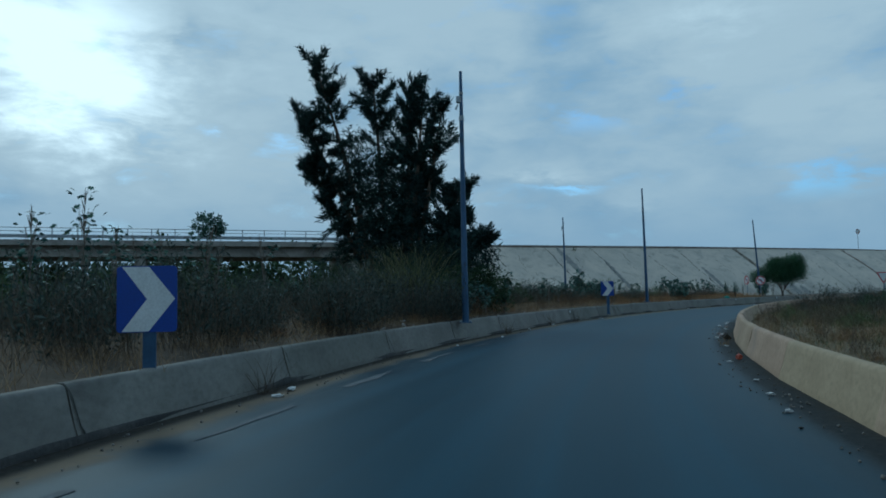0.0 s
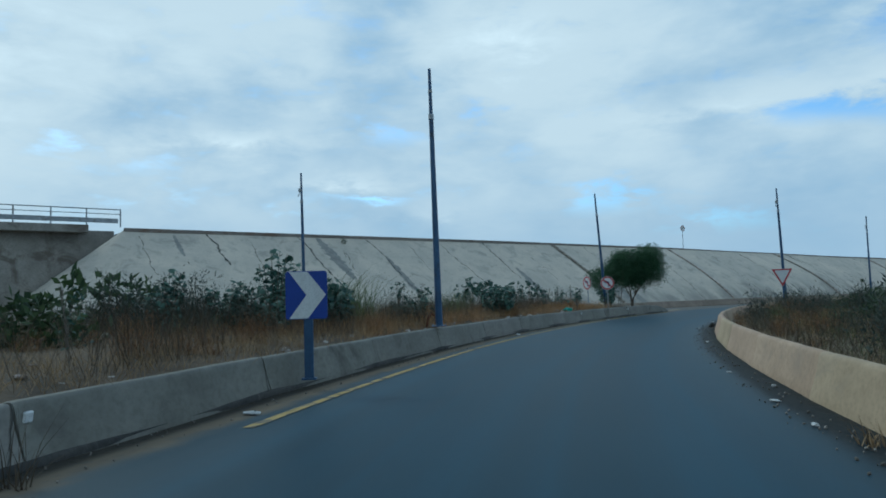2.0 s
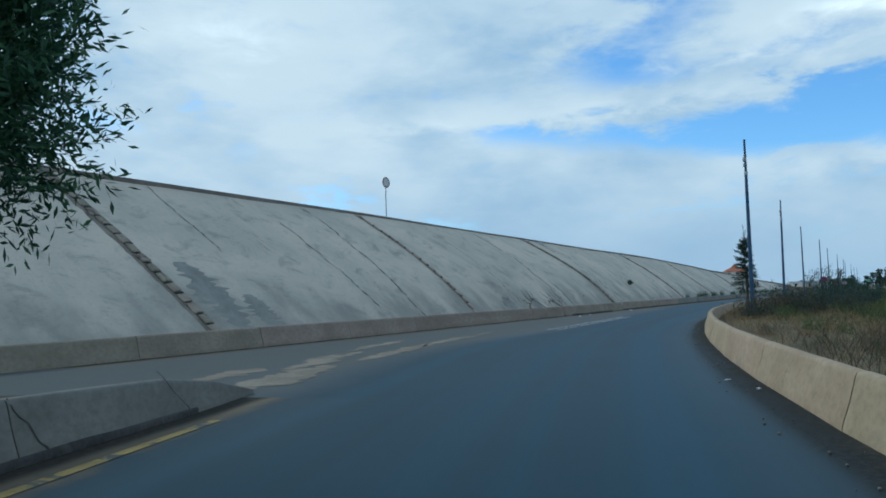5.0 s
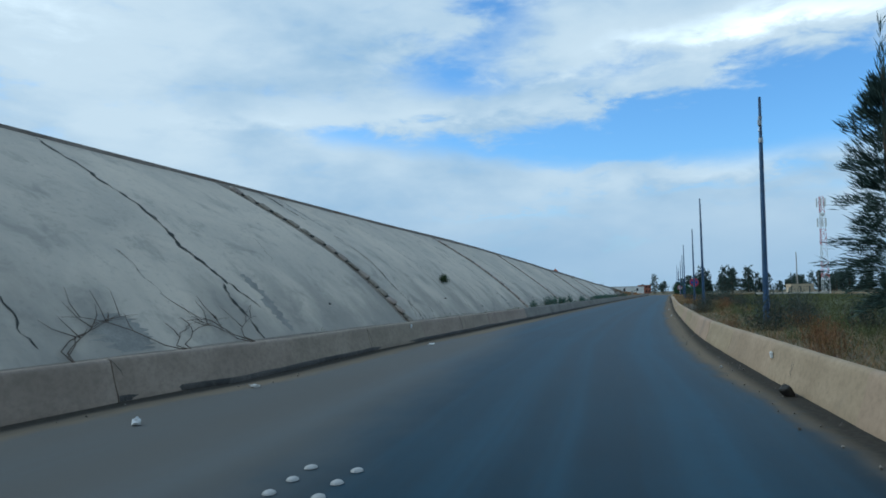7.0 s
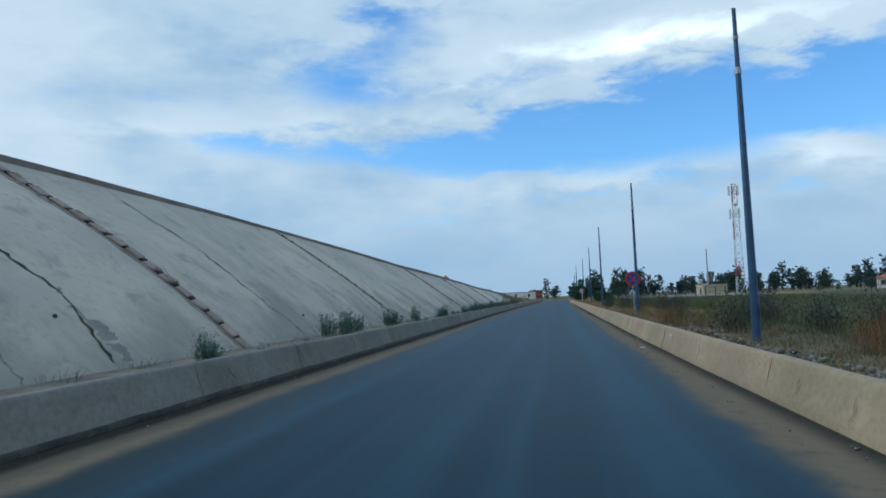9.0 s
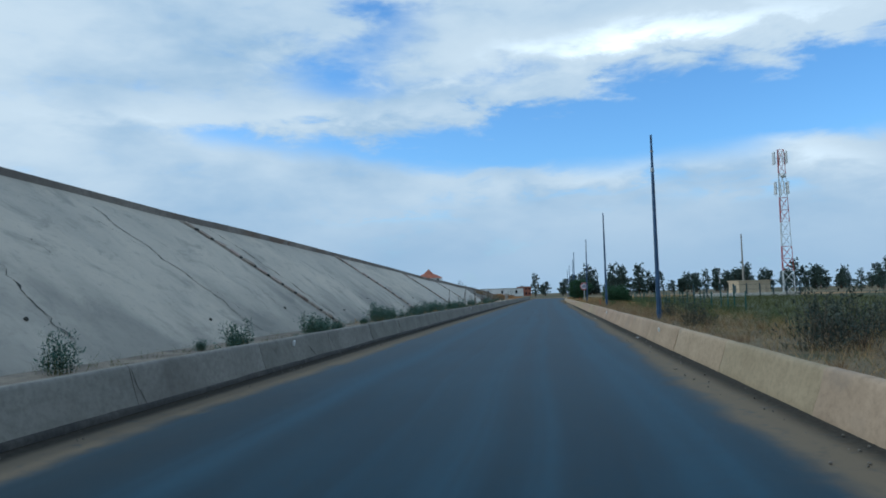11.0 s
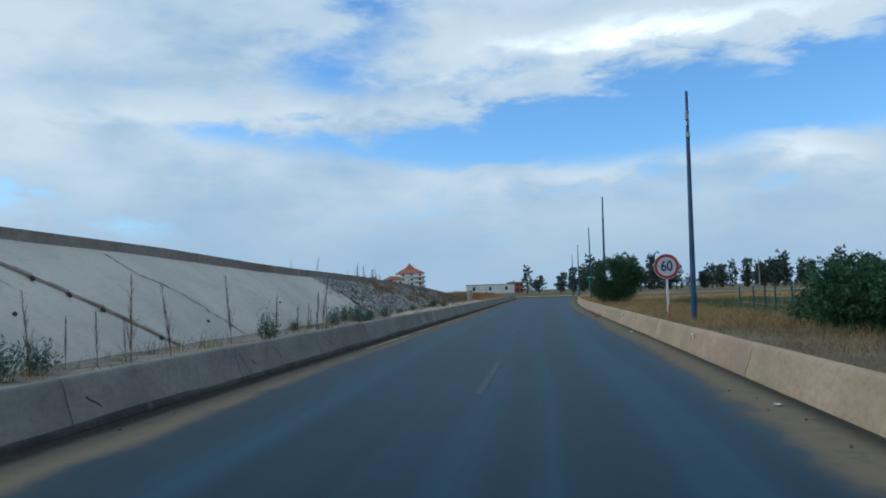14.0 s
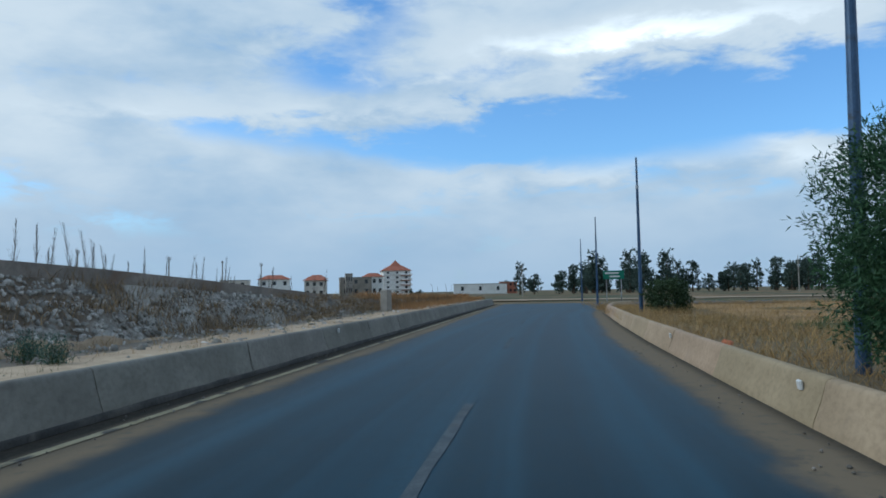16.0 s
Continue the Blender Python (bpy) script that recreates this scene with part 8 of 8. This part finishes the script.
def rubble():
    spots = []
    for k in range(9000):
        u, f = 247.5 + 52 * rng.uniform(0, 1) ** 1.4, rng.uniform(0.02, 0.97)
        if noise.noise((u * 0.16, f * 2.2, 9)) > 0.2:
            continue
        spots.append(bank_surface(u, f, 0.01))
    stones("bank_rubble", spots, (0.020, 0.095), "broken stones and concrete rubble on the bank", 1)
    stones("foot_rubble", [bank(rng.uniform(246, 300), rng.uniform(58.8, 61.4), 0.30) for k in range(420)], (0.03, 0.12), "stones along the foot of the bank", 2)
    spots = [beside(s, right_edge(s) - d, 0.16 + 0.26 * max(0.0, 1 - abs(d - 0.95) / 0.7) * rng.uniform(0.3, 1)) for s, d in zip(rng.uniform(138, 155, 420), rng.uniform(0.5, 1.8, 420))]
    spots += [beside(s, right_edge(s) - d, 0.16) for s, d in zip(rng.uniform(66, 128, 260), rng.uniform(0.7, 2.6, 260))]
    stones("verge_rubble", spots, (0.02, 0.075), "heap of broken stones behind the barrier", 3, GREY_ROCK)
    stones("gutter_grit", [beside(s, right_edge(s) + d, 0.012) for s, d in zip(rng.uniform(-6, 290, 900), rng.uniform(0.04, 0.55, 900))]
           + [beside(s, left_edge(s) - d, 0.012) for s, d in zip(rng.uniform(-6, 70, 420), rng.uniform(0.04, 0.6, 420))]
           + [beside(s, left_edge(s) - d, 0.012) for s, d in zip(rng.uniform(104, 290, 420), rng.uniform(0.04, 0.5, 420))], (0.006, 0.020), "grit and crumbs along the barrier's foot", 4, GREY_ROCK)
    stones("gutter_debris", [beside(s, right_edge(s) + d, 0.012) for s, d in zip(rng.uniform(4, 70, 420), 0.08 + 0.5 * rng.uniform(0, 1, 420) ** 1.6)], (0.006, 0.022), "loose debris along the barrier's foot", 6, GREY_ROCK)
    stones("island_stones", [beside(s, d, 0.52) for s, d in zip(rng.uniform(10, 74, 160), rng.uniform(4.95, 6.5, 160))], (0.03, 0.11), "stones on the verge behind the barrier", 5)
    stub = thing("concrete_stub", (249.2, 162.9, 0.0), "short square concrete pillar on the verge", "pillar")
    bm = bmesh.new()
    add_box(bm, (0.45, 0.45, 1.5), Matrix.Translation((0, 0, 0.7)), 0.04)
    part("shaft", bm, BARE_CONCRETE, stub)
    block = tagged(part("stone_block", chunk_bm(5), PALE_DIRT), "squared beige stone block lying on the bank", "stone block")
    block.matrix_basis = pose(*bank(259.6, 60.9, 0.45), 0, 0, 40) @ Matrix.Diagonal((1.9, 2.6, 2.4, 1))


rubble()


def crumple(name, place, size, material, label, category, seed, group=""):
    """A crumpled sheet or bag."""
    bm = bmesh.new()
    bmesh.ops.create_icosphere(bm, subdivisions=2, radius=1.0)
    for v in bm.verts:
        v.co *= 0.75 + 0.5 * noise.noise(v.co * 1.7 + Vector((seed, 0, 0))) + 0.25 * noise.noise(v.co * 4.1)
        v.co = Vector((v.co.x * size[0], v.co.y * size[1], max(v.co.z, -0.45) * size[2] + 0.40 * size[2]))
    ob = tagged(part(name, bm, material), label, category, group)
    ob.matrix_basis = pose(*place, 0, 0, seed * 77 % 360)
    return ob


def litter():
    r = np.random.default_rng(14)
    for k in range(30):
        s = (8.1, 9.4, 10.9, 13.6, 17.5, 21.5, 22.6, 24.5, 27.0, 29.5, 30.3, 33.4, 35.0, 36.4, 38.2)[k] if k < 15 else r.uniform(40, 280)
        d = right_edge(s) + r.uniform(0.08, 0.5)
        crumple("litter", beside(s, d, 0.012), (r.uniform(0.03, 0.09), r.uniform(0.03, 0.06), r.uniform(0.012, 0.03)), RUBBISH, "crumpled pale scrap of litter by the barrier", "litter", k + 1, "litter")
    for k, (s, d) in enumerate(((8.6, 3.95), (9.2, 4.05), (17.0, 3.9), (20.3, 3.7), (33.8, 3.9), (50.1, 4.0), (62.0, 3.5), (106.6, 4.6), (109.5, 4.8), (118, 4.4), (27.5, 4.1), (24.2, 4.0))):
        crumple("litter", beside(s, d, 0.012), (r.uniform(0.05, 0.16), r.uniform(0.04, 0.10), r.uniform(0.02, 0.06)), RUBBISH, "crumpled pale scrap of litter by the barrier", "litter", k + 40, "litter")
    for k in range(24):
        s, d = r.uniform(0, 72), r.uniform(5.0, 8.0)
        crumple("litter", beside(s, d, 0.60), (r.uniform(0.06, 0.14), r.uniform(0.05, 0.12), r.uniform(0.03, 0.06)), SCRAP if k % 2 else RUBBISH, "crumpled scrap of litter by the barrier", "litter", k + 60, "litter")
    for k, s in enumerate((20.2, 20.5, 21.4, 21.8, 22.1, 22.3, 24.9, 26.0, 26.4, 28.8, 29.3, 31.6, 32.1)):
        crumple("litter", beside(s, right_edge(s) + 0.22 + r.uniform(-0.12, 0.22), 0.012), (r.uniform(0.05, 0.12), r.uniform(0.03, 0.07), r.uniform(0.015, 0.045)), SCRAP if k % 3 else RUBBISH, "crumpled scrap of litter by the barrier", "litter", k + 90, "litter")
    crumple("plastic_bag", beside(60.3, 5.0, 0.56), (0.26, 0.16, 0.15), TEAL, "teal plastic bag lying on the verge", "bag", 7)
    crumple("orange_rag", beside(286.5, right_edge(286) - 0.9, 0.18), (0.16, 0.14, 0.16), BRICK, "orange rag lying in the dry grass", "rag", 9)
    crumple("red_scrap", beside(14.2, right_edge(14) + 0.15, 0.012), (0.09, 0.07, 0.09), PLASTIC, "crumpled red plastic scrap at the barrier", "litter", 10)
    for s, d, z in ((255.7, right_edge(255.7) - 1.15, 0.1), (228.6, -4.2, 0.1)):
        stake = thing("marker_stake", beside(s, d, z), "short orange marker stake in the grass", "marker", "marker stakes")
        bm = bmesh.new()
        add_box(bm, (0.10, 0.04, 0.62), Matrix.Translation((0, 0, 0.30)), 0.008)
        part("board", bm, PLASTIC, stake)
    # bent hoop of rusty pipe beside a lamp post
    hoop = thing("bent_pipe", beside(44.6, 5.15, 0.56), "bent hoop of rusty steel pipe", "pipe")
    bm = bmesh.new()
    add_tube(bm, [(0, 0, -0.05), (0.05, 0.0, 0.25), (0.16, 0.02, 0.36), (0.26, 0.03, 0.28), (0.28, 0.03, -0.02)], [0.028] * 5, 7)
    part("pipe", bm, surface("rust", (0.07, 0.025, 0.018), (0.14, 0.05, 0.03), 6.0, 0.9), hoop)
    # weeds that grow at the barrier's foot
    for k, (s, d) in enumerate(((22.0, 4.05), (27.6, 4.2), (8.9, 4.25), (30.6, 4.1), (265.5, right_edge(265) + 0.2), (266.4, right_edge(266) + 0.18), (270, right_edge(270) + 0.15), (32.5, right_edge(32) + 0.15), (18.0, right_edge(18) + 0.2))):
        weed = thing("gutter_weed", beside(s, d, 0.0), "scraggy dark weed at the barrier's foot", "plant", "gutter weeds")
        blades("stalk", np.zeros((34, 3)), (0.08, 0.32) if k > 3 else (0.25, 0.75), (0.006, 0.014), 0.8, DRY if k > 3 else DARK_DRY, "", 2, 0.2, 1, 0.06, 30 + k, weed)
    # a chunk of broken concrete leaning at the right barrier
    for k, s in enumerate((109.4, 20.0, 54.0)):
        chunk = tagged(part("concrete_chunk", chunk_bm(k), GRIME), "dark broken chunk of concrete at the barrier's foot", "concrete chunk", "concrete chunks")
        chunk.matrix_basis = pose(*beside(s, right_edge(s) + 0.10, 0.06), 20, 30, 40 * k)


def creeper(place, seed, length):
    """A dead woody creeper lying against the slope."""
    plant = thing("dead_creeper", bank(*place, 0.3), "dead grey creeper branches lying against the slope", "plant", "dead creepers")
    r = np.random.default_rng(seed)
    base = np.array(bank(*place, 0.3))
    for k in range(3):
        bm = bmesh.new()
        u, f, turn = place[0], 0.0, r.choice([-1, 1]) * r.uniform(0.4, 1.4)
        pts = [(0, 0, -0.05)]
        for q in range(9):
            u += turn * length / 9 * r.uniform(0.5, 1.3)
            f += length / 9 * 0.07 * (1.3 - q * 0.16) * r.uniform(0.5, 1.5)
            pts.append(tuple(np.array(slope_point(u, f, 0.06)) - base))
        add_tube(bm, pts, [0.011 - 0.0009 * q for q in range(10)], 5)
        for q in range(3, 9, 2):
            a = np.array(pts[q])
            b = np.array(slope_point(u - turn * length / 9 * (8 - q) + r.normal(0, 0.35), f * q / 9 + r.uniform(0.03, 0.12), 0.08)) - base
            add_tube(bm, [tuple(a), tuple((a + b) / 2 + r.normal(0, 0.04, 3)), tuple(b)], [0.010, 0.007, 0.003], 4)
        part("branch", bm, BARK, plant)


for k, (u, w, length) in enumerate(((94.0, 60.6, 2.6), (96.4, 60.6, 2.2), (91.0, 60.6, 2.4))):
    creeper((u, w), 300 + k, length)


litter()
